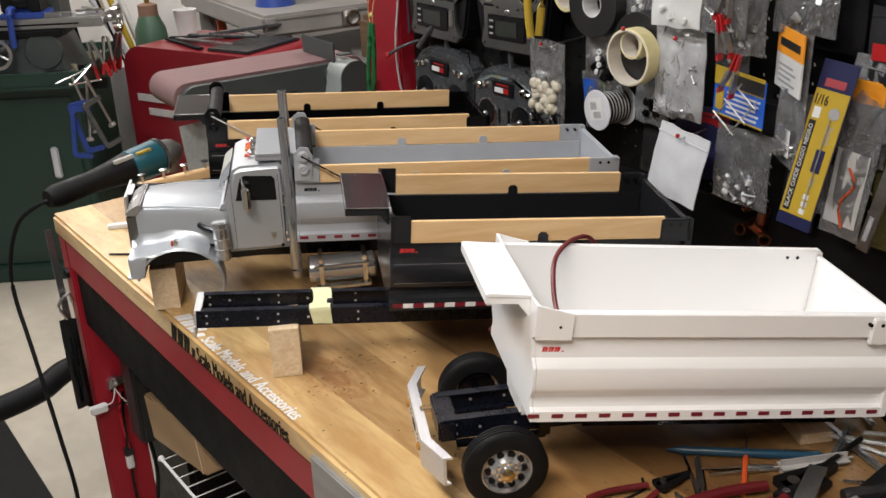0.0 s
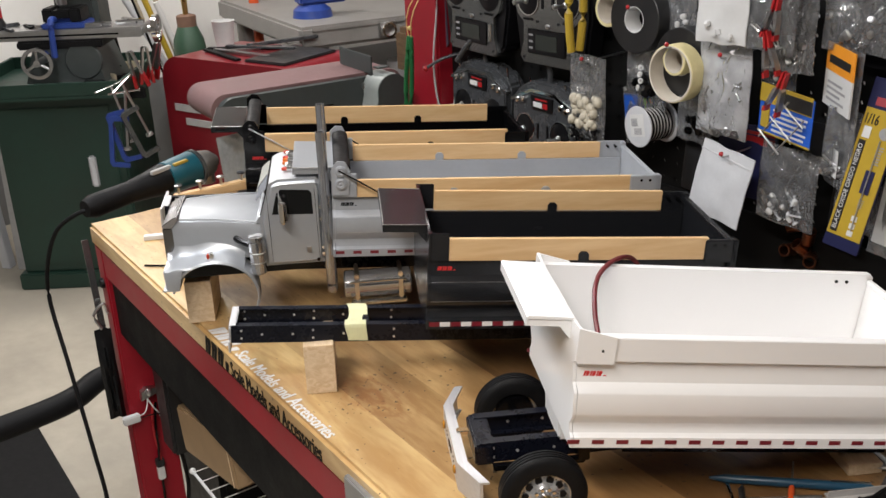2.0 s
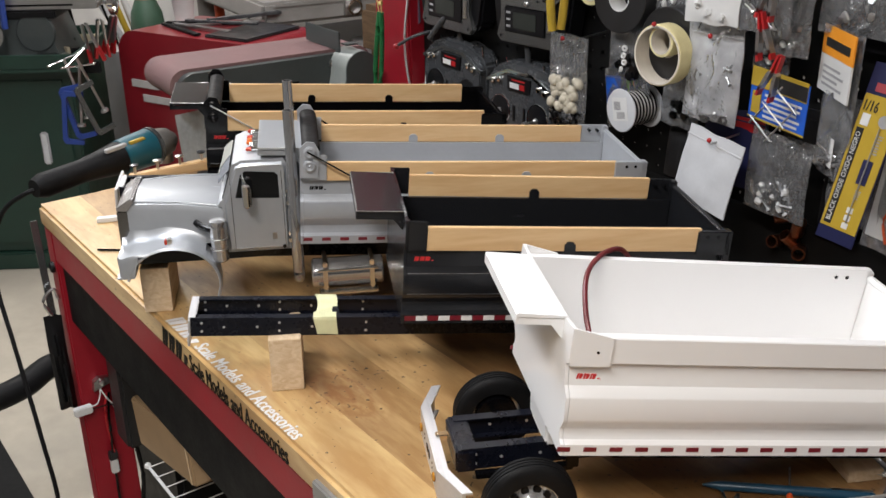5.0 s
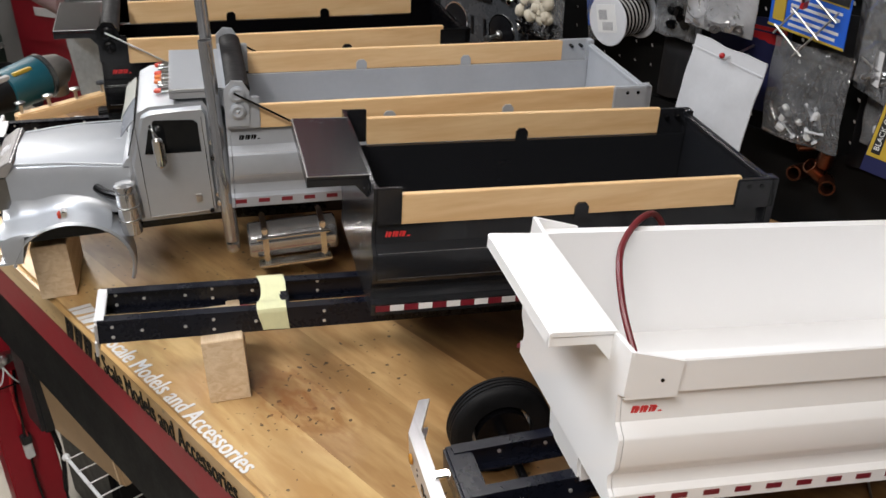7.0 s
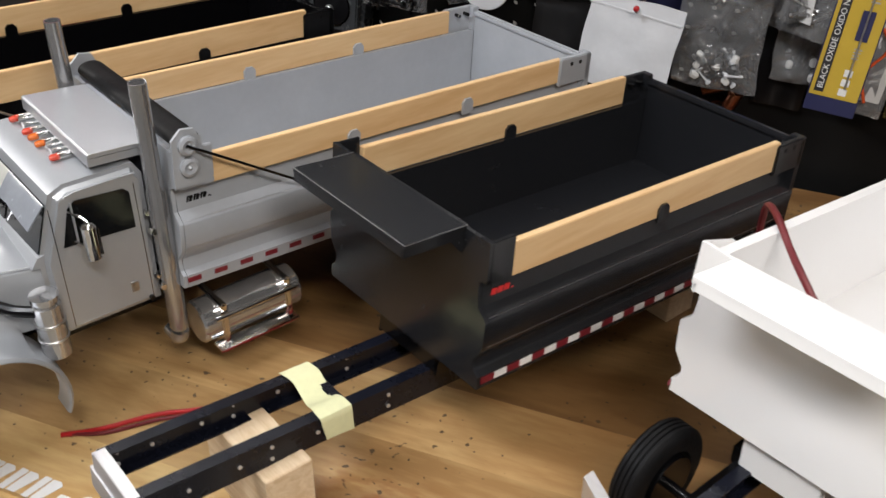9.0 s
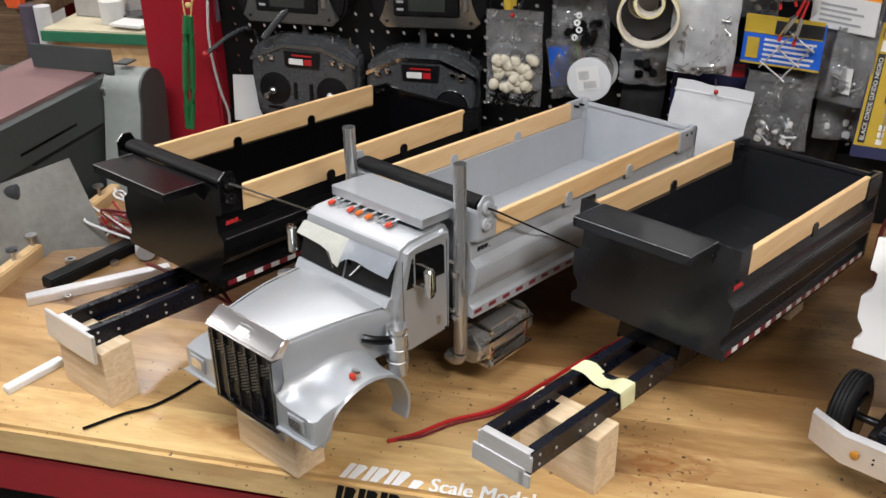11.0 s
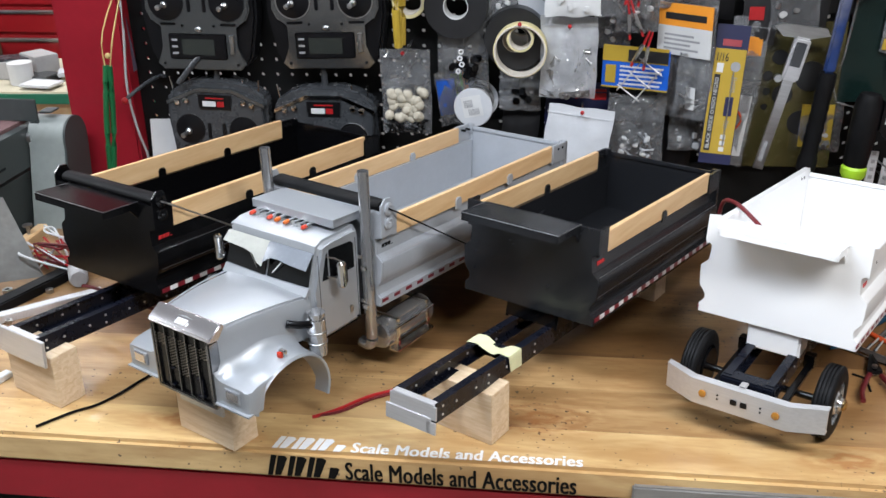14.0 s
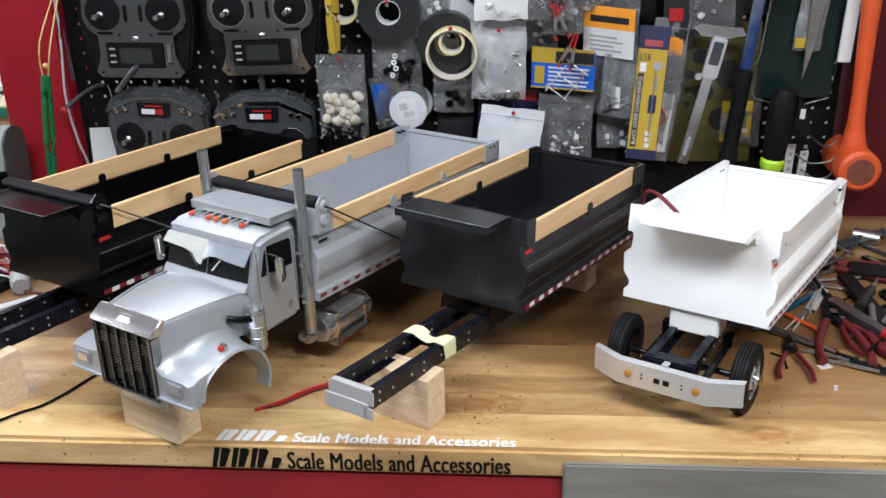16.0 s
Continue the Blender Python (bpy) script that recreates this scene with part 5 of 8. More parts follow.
    if upper:
        part("screen_frame", box(B(), (-0.052, -0.0055, -0.050), (0.046, -0.003, -0.008), 0.002), M_TXDARK, root, "black screen frame")
        part("screen", box(B(), (-0.030, -0.0062, -0.043), (0.026, -0.0052, -0.016), 0.0006), M_LCD, root, "dull grey-green display")
        for k in range(3):
            part("print_line", box(B(), (-0.047, -0.006, -0.042 + 0.011 * k), (-0.037, -0.0053, -0.0385 + 0.011 * k)), M_GREYINK, root)
        part("scroll_wheel", cyl(B(), (0.055, -0.004, -0.04), (0.055, -0.004, -0.01), 0.004, 14), M_STEEL, root)
        part("power_switch", ball(B(), (0, -0.004, -0.001), 0.005, 12, (1.2, 0.5, 0.8)), M_STEEL, root)
    else:
        part("name_plate", prism(B(), [(-0.027, 0.008), (0.027, 0.008), (0.029, 0.032), (-0.029, 0.032)], "y", -0.006, -0.002), M_TXDARK, root, "black name plate")
        part("print_line", box(B(), (-0.021, -0.0068, 0.012), (0.002, -0.0058, 0.021)), M_CARDWHITE, root, "pale bar of print")
        part("print_line", box(B(), (0.004, -0.0068, 0.012), (0.016, -0.0058, 0.021)), M_RED, root, "red bar of print")
        part("print_line", box(B(), (-0.016, -0.0068, 0.025), (0.016, -0.0058, 0.0275)), M_RED, root, "thin red bar of print")
        part("top_ridge", prism(B(), [(-0.085, 0.012), (-0.030, 0.036), (0.030, 0.036), (0.085, 0.012), (0.085, 0.018), (0.030, 0.042), (-0.030, 0.042), (-0.085, 0.018)], "y", -0.005, 0.01), M_CHROME if style == "dark" else M_TXSILVER, root)
        for sx in (-0.066, -0.05, 0.05, 0.064):
            part("switch_nut", lathe(B(), [(0.005, -0.003), (0.005, -0.008), (0.003, -0.009), (0.0, -0.009)], (sx, 0, 0.017 + 0.004 * (abs(sx) < 0.06)), "y", 12), M_CHROME, root)
        for sx in (-0.078, -0.045, 0.045, 0.072):
            part("toggle", tube(B(), [(sx, 0.012, 0.035), (sx * 1.03, 0.008, 0.058)], 0.0016, 8, 0), M_CHROME, root, "small chrome toggle switch")
        part("antenna", tube(B(), [(0.0, 0.015, 0.05), (0.0, 0.012, 0.085), (-0.008, 0.004, 0.112)], 0.0055, 12, 3), M_TXGREY, root, "dark stub antenna")
        if style == "grey":
            part("antenna_tip", tube(B(), [(-0.006, 0.004, 0.108), (-0.03, -0.004, 0.085), (-0.058, -0.010, 0.050)], 0.005, 12, 3), M_TXGREY, root)
    return root


transmitter(-0.297, 1.218, 0.688, "silver", 1)
transmitter(-0.083, 1.222, 0.688, "chrome", -1)
transmitter(-0.284, 1.076, 0.688, "grey", 2)
transmitter(-0.096, 1.067, 0.688, "dark", 0)

# snips on the post
snips = thing("garden_snips", "green-handled snips hung from a loop of twine", "snips", pose(-0.440, 0.638, 1.172, 0, 7, 0))
for s in (-1, 1):
    part("handle", tube(B(), [(s * 0.0030, 0, -0.005), (s * 0.0036, 0.003 * s, -0.05), (s * 0.0038, 0.004 * s, -0.12), (s * 0.0030, 0, -0.185)], 0.0048, 10, 3), M_GREENGRIP, snips, "green plastic handle")
part("loop", tube(B(), [(0.004, 0, -0.01), (0.012, 0.0, 0.05), (0.004, 0.066, 0.14), (-0.006, 0.0, 0.05), (-0.004, 0, -0.01)], 0.0013, 6, 4), M_STRING, snips, "loop of twine")
part("knot", ball(B(), (0.002, -0.002, 0.012), 0.005, 10), M_STRING, snips)
solid("extension_lead", tube(B(), [(-0.436, 0.70, 1.5), (-0.432, 0.70, 1.25), (-0.438, 0.69, 1.12), (-0.430, 0.69, 1.04), (-0.424, 0.70, 0.99), (-0.432, 0.70, 0.93)], 0.0022, 10, 5), M_GREYCORD, "pale grey power cord hanging down the post", "cord")
solid("saw_blade", prism(B(), [(-0.008, 0.05), (0.008, 0.042), (0.005, -0.045), (-0.002, -0.05)], "y", -0.001, 0.001), M_PURPLE, "dull narrow saw blade on the pegboard", "saw blade", pose(-0.440, 0.722, 1.185, 0, -6, 0))
hook = thing("double_hook", "grey pegboard hook with a red rubber end", "hook", pose(-0.395, 0.725, 1.124))
part("rod", tube(B(), [(-0.038, -0.055, -0.022), (-0.016, -0.03, -0.004), (0.0, 0, 0.004), (0.014, -0.006, 0.006)], 0.0032, 10, 3), M_TXGREY, hook)
part("end_cap", ball(B(), (-0.040, -0.057, -0.024), 0.0058, 10), M_RED, hook, "red rubber cap")
paper = solid("folded_paper", prism(B(), [(-0.022, 0.0), (0.026, 0.0), (0.018, 0.075), (-0.020, 0.075)], "y", -0.0015, 0.0015), M_CARDWHITE, "plain white card standing against the pegboard", "card", pose(-0.403, 0.724, 0.975, -6, 0, 6))

# yellow tongs and the tape rolls
tongs = thing("yellow_pliers", "pliers with long yellow grips hung handles down", "pliers", pose(0.047, 0.63, 1.30, 0, 0, 80))
for s in (-1, 1):
    part("grip", tube(B(), [(s * 0.005, 0, 0.03), (s * 0.013, 0, -0.02), (s * 0.011, 0, -0.065), (s * 0.007, 0, -0.095)], 0.0065, 10, 3), M_YELLOW, tongs, "yellow vinyl grip")


def tape_roll(x, z, y, r, r_in, depth, material, label, core=M_PAPERCORE):
    root = thing("tape_roll", label, "tape roll", pose(x, y, z), group="hanging tape rolls")
    part("tape", lathe(B(), [(r_in * 1.06, 0.0), (r - 0.001, 0.0), (r, 0.001), (r, depth - 0.001), (r - 0.001, depth), (r_in * 1.06, depth), (r_in * 1.06, 0.0)], (0, 0, 0), "y", 48), material, root)
    part("core", lathe(B(), [(r_in, -0.0005), (r_in * 1.06, -0.0005), (r_in * 1.06, depth + 0.0005), (r_in, depth + 0.0005), (r_in, -0.0005)], (0, 0, 0), "y", 40), core, root, "paper core")
    return root


tape_roll(0.231, 1.195, 0.644, 0.0415, 0.0378, 0.026, M_CREAM, "thin cream masking tape roll hung on a hook")
tape_roll(0.231, 1.213, 0.650, 0.021, 0.0165, 0.026, M_CREAM, "small nearly used cream tape roll inside a larger one")
tape_roll(0.222, 1.207, 0.674, 0.049, 0.019, 0.030, M_BLACKTAPE, "wide black vinyl tape roll on a hook")
tape_roll(0.230, 1.226, 0.704, 0.049, 0.019, 0.012, M_BAGWHITE, "white tape roll behind a black one")
tape_roll(0.129, 1.257, 0.672, 0.050, 0.0185, 0.030, M_BLACKTAPE, "wide black vinyl tape roll on a hook", M_CARDWHITE)
tape_roll(0.052, 1.262, 0.690, 0.027, 0.020, 0.036, M_CREAM, "cream cloth tape roll on a hook")
peg_hook(0.231, 1.2335, 0.644)
peg_hook(0.129, 1.272, 0.668)

# wire spool
spool = thing("wire_spool", "clear plastic spool of twisted black and white wire", "wire spool", pose(0.156, 0.661, 1.100, 0, 0, -6))
for yy in (0.0, 0.052):
    part("flange", lathe(B(), [(0.0, yy), (0.031, yy), (0.0318, yy + 0.001), (0.031, yy + 0.0025), (0.0, yy + 0.0025)], (0, 0, 0), "y", 36), M_BAGWHITE, spool, "translucent white flange")
part("label", box(B(), (-0.017, -0.0006, -0.015), (0.015, 0.0, 0.019)), M_CARDWHITE, spool, "white paper label", pose(0, 0, 0, 0, -12, 0))
for k in range(9):
    part("print_line", box(B(), (-0.013 + 0.0016 * k, -0.001, 0.001), (-0.0122 + 0.0016 * k, -0.0004, 0.013)), M_GREYINK, spool, "", pose(0, 0, 0, 0, -12, 0))
    part("print_line", box(B(), (-0.008 + 0.002 * k, -0.001, -0.012), (-0.007 + 0.002 * k, -0.0004, -0.002)), M_GREYINK, spool, "", pose(0, 0, 0, 0, -12, 0))
for k in range(16):
    wind = lathe(B(), [(0.021, 0.003 + 0.003 * k), (0.0255, 0.0036 + 0.003 * k), (0.0255, 0.0054 + 0.003 * k), (0.021, 0.006 + 0.003 * k)], (0, 0, 0), "y", 28)
    part("winding", wind, M_GREYCORD if k % 2 else M_BLACK, spool, "", pose(0, 0, 0, 0.8 * (k % 3), 0, 0))

# bags, from the transmitters to the drill bits
b = pouch("clear zip bag of white nylon parts and black screws", 0.010, 0.090, 1.058, 1.195, 0.655, M_CLEAR, 0.010)
pieces(b, "nylon_part", M_FOAM, 30, 0.058, -0.112, -0.066, 0.0092, kind=3)
pieces(b, "screw", M_BLACK, 34, 0.062, -0.133, -0.112, 0.0028, kind=1)
peg_hook(0.048, 1.186, 0.652)
b = pouch("small clear bag of black clips and white washers", 0.096, 0.178, 1.115, 1.235, 0.695, M_CLEAR, 0.006)
pieces(b, "clip", M_BLACK, 14, 0.05, -0.095, -0.055, 0.006)
pieces(b, "washer", M_CARDWHITE, 4, 0.02, -0.085, -0.045, 0.0045, y=-0.008, kind=2)
b = pouch("small bag with a blue and green printed card", 0.088, 0.130, 1.060, 1.150, 0.695, M_CLEAR, 0.004, lean=-8)
card(b, "card", 0.030, 0.060, -0.004, -0.012, M_BLUE, "blue printed card")
card(b, "card", 0.020, 0.050, 0.014, -0.006, mat("lime_card", (0.25, 0.5, 0.05), 0.5), "lime green card", y=0.003)
card(b, "card", 0.02, 0.055, 0.022, -0.004, M_ORANGECARD, "orange card", y=0.006)
b = pouch("clear zip bag of long bolts", 0.262, 0.350, 1.116, 1.244, 0.672, M_GLARE, 0.012)
pieces(b, "bolt", M_STEEL, 46, 0.06, -0.112, -0.05, 0.0026, kind=1)
pieces(b, "washer", M_STEEL, 16, 0.06, -0.124, -0.11, 0.0055, kind=2)
peg_hook(0.306, 1.226, 0.668)
b = pouch("small clear bag of fittings", 0.195, 0.262, 1.085, 1.165, 0.705, M_MILKY, 0.006)
pieces(b, "fitting", M_BLACK, 5, 0.04, -0.07, -0.045, 0.006)
b = pouch("matt white zip bag hung by a pin", 0.276, 0.381, 1.000, 1.102, 0.664, M_BAGWHITE, 0.005, lean=5, turn=-10, out=-9)
peg_hook(0.330, 1.094, 0.656)
b = pouch("clear bag of small white plastic parts", 0.372, 0.463, 1.012, 1.120, 0.682, M_CLEAR, 0.009, lean=2)
pieces(b, "plastic_part", M_CARDWHITE, 8, 0.045, -0.098, -0.068, 0.0045)
pieces(b, "plastic_part", M_BAGWHITE, 10, 0.05, -0.098, -0.062, 0.004, kind=1)
navy = pouch("navy and red printed packet behind a white bag", 0.270, 0.372, 1.02, 1.128, 0.712, M_NAVY, 0.004)
card(navy, "red_band", 0.05, 0.018, 0.022, -0.008, M_RED, "red band")
# blue and yellow pack with its card
pack = thing("hardware_pack", "blue and yellow carded hardware pack", "hardware pack", pose(0.410, 0.672, 1.195, 0, 1.5, -14))
part("board", box(B(), (-0.052, -0.0012, -0.064), (0.052, 0.0, 0.0), 0.0004), M_BLUE, pack, "blue backing card")
part("header", box(B(), (-0.052, -0.0022, -0.022), (0.050, -0.0010, 0.003), 0.0004), M_YELLOW, pack, "yellow header")
part("black_band", box(B(), (-0.012, -0.0028, -0.020), (0.05, -0.0020, -0.002)), M_BLACKTAPE, pack)
part("badge", box(B(), (-0.046, -0.0026, -0.056), (-0.030, -0.0010, -0.028)), M_YELLOW, pack, "yellow badge")
bars(pack, -0.024, 0.045, -0.058, -0.024, 5, M_CARDWHITE, y=-0.0012, ragged=0.35, seed=4)
part("lower_band", box(B(), (-0.052, -0.0018, -0.064), (0.052, -0.0010, -0.0615)), M_YELLOW, pack)
frame_w = thing("wire_links", "bent steel wire links hung over a hardware pack", "wire links", pose(0.415, 0.655, 1.150, 0, 38, 0))
for zz in (-0.026, 0.0, 0.026):
    part("link", tube(B(), [(-0.022, 0, zz), (0.022, 0, zz)], 0.0012, 6, 0), M_STEEL, frame_w)
for xx in (-0.016, 0.016):
    part("link", tube(B(), [(xx, 0.001, -0.034), (xx, 0.001, 0.034)], 0.0012, 6, 0), M_STEEL, frame_w)
# red spring clamps in a chain
for k, (x, z, a) in enumerate([(0.398, 1.252, -14), (0.420, 1.205, 18), (0.402, 1.300, 10)]):
    clamp = thing("spring_clamp", "small steel spring clamp with red rubber tips", "spring clamp", pose(x, 0.640, z, 0, a, 0), group="spring clamps")
    for s in (-1, 1):
        part("jaw", prism(B(), [(s * 0.002, 0.004), (s * 0.007, 0.0), (s * 0.011, -0.026), (s * 0.008, -0.028), (s * 0.003, -0.006)], "y", -0.005, 0.005), M_STEEL, clamp)
        part("rubber_tip", prism(B(), [(s * 0.007, -0.022), (s * 0.010, -0.022), (s * 0.0115, -0.034), (s * 0.008, -0.034)], "y", -0.005, 0.005), M_RED, clamp, "red rubber tip")
        part("handle", prism(B(), [(s * 0.002, 0.0), (s * 0.005, 0.004), (s * 0.0035, 0.024), (s * 0.001, 0.024)], "y", -0.004, 0.004), M_RED, clamp, "red dipped handle")
# orange-headed card with its bag
b = pouch("long clear bag with an orange and white header card", 0.438, 0.532, 1.085, 1.262, 0.680, M_MILKY, 0.006, turn=-36)
part("header", box(B(), (-0.046, -0.0095, -0.034), (0.046, -0.0075, 0.0)), M_ORANGECARD, b, "orange header card")
part("mark", box(B(), (-0.034, -0.0102, -0.024), (0.036, -0.0093, -0.014)), M_BLACKTAPE, b, "black bar mark")
part("sheet", box(B(), (-0.046, -0.0095, -0.078), (0.046, -0.0075, -0.034)), M_CARDWHITE, b, "white instruction card")
bars(b, -0.034, 0.030, -0.070, -0.042, 4, M_GREYINK, y=-0.0096, seed=8)
card(b, "small_label", 0.016, 0.035, 0.018, -0.125, M_CARDWHITE, "white label", y=-0.008)
# drill bit pack
pack = thing("drill_bit_pack", "long yellow and navy carded drill bit pack", "drill bit pack", pose(0.5535, 0.674, 1.232, -11.5, 5.0, 0))
part("backing", box(B(), (-0.0245, -0.0015, -0.212), (0.0245, 0.0, 0.0), 0.0006), M_NAVY, pack, "navy backing card")
part("yellow_panel", box(B(), (-0.0232, -0.0025, -0.196), (0.0232, -0.0012, -0.036), 0.0003), M_YELLOW, pack, "yellow panel")
part("mark", box(B(), (-0.014, -0.0022, -0.032), (0.014, -0.0012, -0.022)), mat("dull_red_mark", (0.32, 0.05, 0.06), 0.4), pack, "dull red bar mark")
part("black_strip", box(B(), (-0.0195, -0.0032, -0.192), (-0.0105, -0.0022, -0.075)), M_BLACKTAPE, pack, "black strip")
t = fit_width(words("BLACK OXIDE OXIDO NEGRO", 0.008), 0.108, 0.0055)
part("lettering", t, M_CARDWHITE, pack, "white lettering", pose(-0.0123, -0.0034, -0.188, 90, -90, 0))
t = fit_width(words("1/16", 0.014), 0.017, 0.0125)
part("lettering", t, M_BLACKTAPE, pack, "black lettering", pose(-0.0195, -0.0030, -0.055, 90, 0, 0))
part("barcode", box(B(), (-0.018, -0.0032, -0.072), (-0.008, -0.0022, -0.058)), M_CARDWHITE, pack)
part("round_badge", lathe(B(), [(0.0075, -0.0028), (0.0075, -0.0022), (0.0, -0.0022)], (0.010, 0, -0.062), "y", 20), M_GREYINK, pack)
bars(pack, 0.006, 0.015, -0.100, -0.076, 7, M_GREYINK, y=-0.0026, seed=3)
bars(pack, 0.005, 0.013, -0.155, -0.143, 4, M_GREYINK, y=-0.0026, seed=6)
part("blue_label", box(B(), (0.002, -0.0034, -0.137), (0.014, -0.0022, -0.108)), M_NAVY, pack, "navy label")
part("drill_bit", cyl(B(), (0.008, -0.0042, -0.185), (0.008, -0.0042, -0.070), 0.0009, 8), M_STEEL, pack, "thin steel drill bit")
for k in range(3):
    part("icon", box(B(), (0.003, -0.0031, -0.192 + 0.0095 * k), (0.011, -0.0022, -0.185 + 0.0095 * k), 0.0003), M_CARDWHITE, pack)
b = pouch("clear bag with a bent orange wire", 0.556, 0.612, 1.000, 1.238, 0.698, M_MILKY, 0.006, lean=6)
part("wire", tube(B(), [(0.0, -0.009, -0.14), (0.012, -0.010, -0.16), (-0.002, -0.010, -0.19), (0.008, -0.010, -0.22)], 0.0016, 8, 4), M_ORANGE, b, "orange insulated wire")
card(b, "sheet", 0.045, 0.10, 0.0, -0.12, M_CARDWHITE, "white sheet", y=-0.004)
solid("yellow_box_frame", box(B(), (-0.022, -0.004, -0.03), (0.022, 0.004, 0.0), 0.001), M_ORANGECARD, "orange-yellow carton flap on the pegboard", "carton", pose(0.580, 0.700, 1.210, 0, 3, 0))
b = pouch("dark bag with a red badge", 0.568, 0.618, 1.195, 1.30, 0.70, M_BLACKTAPE, 0.004)
card(b, "badge", 0.022, 0.02, -0.006, -0.045, M_RED, "red badge", y=-0.005)
# more bags high up
for x0, x1, z0, z1, y, film, lab in [(0.345, 0.40, 1.19, 1.30, 0.70, M_CLEAR, "clear bag of small hardware"), (0.17, 0.225, 1.23, 1.33, 0.70, M_MILKY, "milky bag of small parts"), (0.268, 0.352, 1.247, 1.36, 0.652, M_CARDWHITE, "white packet of small parts"),
                                 (0.44, 0.53, 1.255, 1.36, 0.69, M_CLEAR, "clear bag of small hardware"), (0.535, 0.575, 1.11, 1.22, 0.715, M_MILKY, "milky bag of small parts"), (0.47, 0.535, 1.02, 1.09, 0.71, M_MILKY, "milky bag of small parts"),
                                 (0.375, 0.44, 1.22, 1.33, 0.675, M_CLEAR, "clear bag of small hardware"), (0.60, 0.68, 1.22, 1.35, 0.70, M_CLEAR, "clear bag of small hardware"), (0.66, 0.74, 1.02, 1.12, 0.715, M_CLEAR, "clear bag with a yellow packet")]:
    b = pouch(lab, x0, x1, z0, z1, y, film, 0.006)
    pieces(b, "small_part", M_STEEL if film == M_CLEAR else M_CARDWHITE, 5, (x1 - x0) * 0.6, -(z1 - z0) * 0.9, -(z1 - z0) * 0.6, 0.0045)
    if "yellow" in lab:
        card(b, "packet", 0.05, 0.07, 0.0, -0.02, M_YELLOW, "yellow packet", y=-0.004)

# calipers, template, hammer, sheath, torch, mallet
cal = thing("digital_caliper", "steel digital caliper with a grey display housing", "caliper", pose(0.656, 0.672, 1.222, 0, 12, 0))
part("beam", box(B(), (-0.0078, -0.002, -0.222), (0.0078, 0.002, 0.0), 0.0004), M_STEEL, cal, "steel beam")
part("jaw", prism(B(), [(-0.045, 0.0), (-0.034, 0.006), (0.030, 0.012), (0.038, 0.002), (0.012, -0.008), (-0.03, -0.012)], "y", -0.003, 0.003), M_STEEL, cal, "steel jaw")
part("housing", box(B(), (-0.0125, -0.009, -0.075), (0.0125, 0.003, -0.008), 0.003), M_ALU, cal, "grey display housing")
part("display", box(B(), (-0.0085, -0.0098, -0.052), (0.0075, -0.0085, -0.015), 0.0008), M_TXGREY, cal, "dark display")
part("thumb_wheel", cyl(B(), (-0.016, -0.004, -0.075), (-0.016, 0.004, -0.075), 0.006, 14), M_STEEL, cal)
part("print_line", box(B(), (-0.004, -0.0025, -0.208), (0.002, -0.0018, -0.175)), M_GREYINK, cal)
temp = thing("drawing_template", "amber acrylic drawing template with round cut-outs", "template", pose(0.662, 0.712, 1.115))
part("sheet", box(B(), (-0.07, -0.001, -0.12), (0.065, 0.001, 0.115), 0.0004), M_TEMPLATE, temp)
for k, (x, z, r) in enumerate([(-0.02, 0.0, 0.016), (0.012, -0.045, 0.02), (0.02, 0.03, 0.024), (-0.045, 0.03, 0.008), (-0.045, 0.005, 0.006), (-0.046, -0.02, 0.005), (-0.03, 0.06, 0.012)]):
    part("cut_out", cyl(B(), (x, -0.0016, z), (x, -0.0009, z), r, 24), M_BLACKTAPE, temp, "dark round opening")
ham = thing("claw_hammer", "hammer with a blue steel shaft and black ribbed grip", "hammer", pose(0.710, 0.672, 1.285, 0, 5.5, 0))
part("shaft", box(B(), (-0.0085, -0.005, -0.125), (0.0085, 0.005, 0.01), 0.003), M_BLUEGRIP, ham, "worn blue painted shaft")
grip = lathe(B(), [(0.010, -0.285), (0.015, -0.28), (0.015, -0.262)] + [(0.0122 + 0.0012 * (k % 2), -0.255 + 0.0085 * k) for k in range(14)] + [(0.012, -0.125)], (0, 0, 0), "z", 20)
part("grip", grip, M_RUBBER, ham, "black ribbed rubber grip")
part("head", box(B(), (-0.05, -0.012, 0.005), (0.045, 0.012, 0.032), 0.004), M_STEEL, ham, "steel hammer head")
sh = thing("tool_sheath", "dark green plastic sheath with scissors in front", "sheath", pose(0.790, 0.712, 1.262, 0, 1, 0))
part("pocket", prism(B(), [(-0.045, 0.08), (0.062, 0.08), (0.058, -0.155), (-0.062, -0.158), (-0.062, -0.09)], "y", -0.002, 0.003), M_GREENCASE, sh)
part("piping", tube(B(), [(-0.048, -0.003, 0.07), (-0.062, -0.003, -0.09), (-0.062, -0.003, -0.158), (0.058, -0.003, -0.155), (0.060, -0.003, 0.06)], 0.0016, 6, 2), M_MILKY, sh, "pale piped edge")
sc = thing("scissors", "grey and red scissors hung blade down", "scissors", pose(0.803, 0.694, 1.245, 0, 4, 0))
part("blade", prism(B(), [(-0.010, 0.03), (0.012, 0.03), (0.006, -0.06), (-0.002, -0.105)], "y", -0.0015, 0.0015), M_STEEL, sc, "pale steel blade")
part("handle", lathe(B(), [(0.011, -0.004), (0.0175, -0.004), (0.0175, 0.004), (0.011, 0.004), (0.011, -0.004)], (0.0, 0, 0.042), "y", 24), M_RED, sc, "red loop handle")
b = pouch("small clear bag behind the scissors", 0.782, 0.826, 1.185, 1.29, 0.703, M_MILKY, 0.004, lean=4)
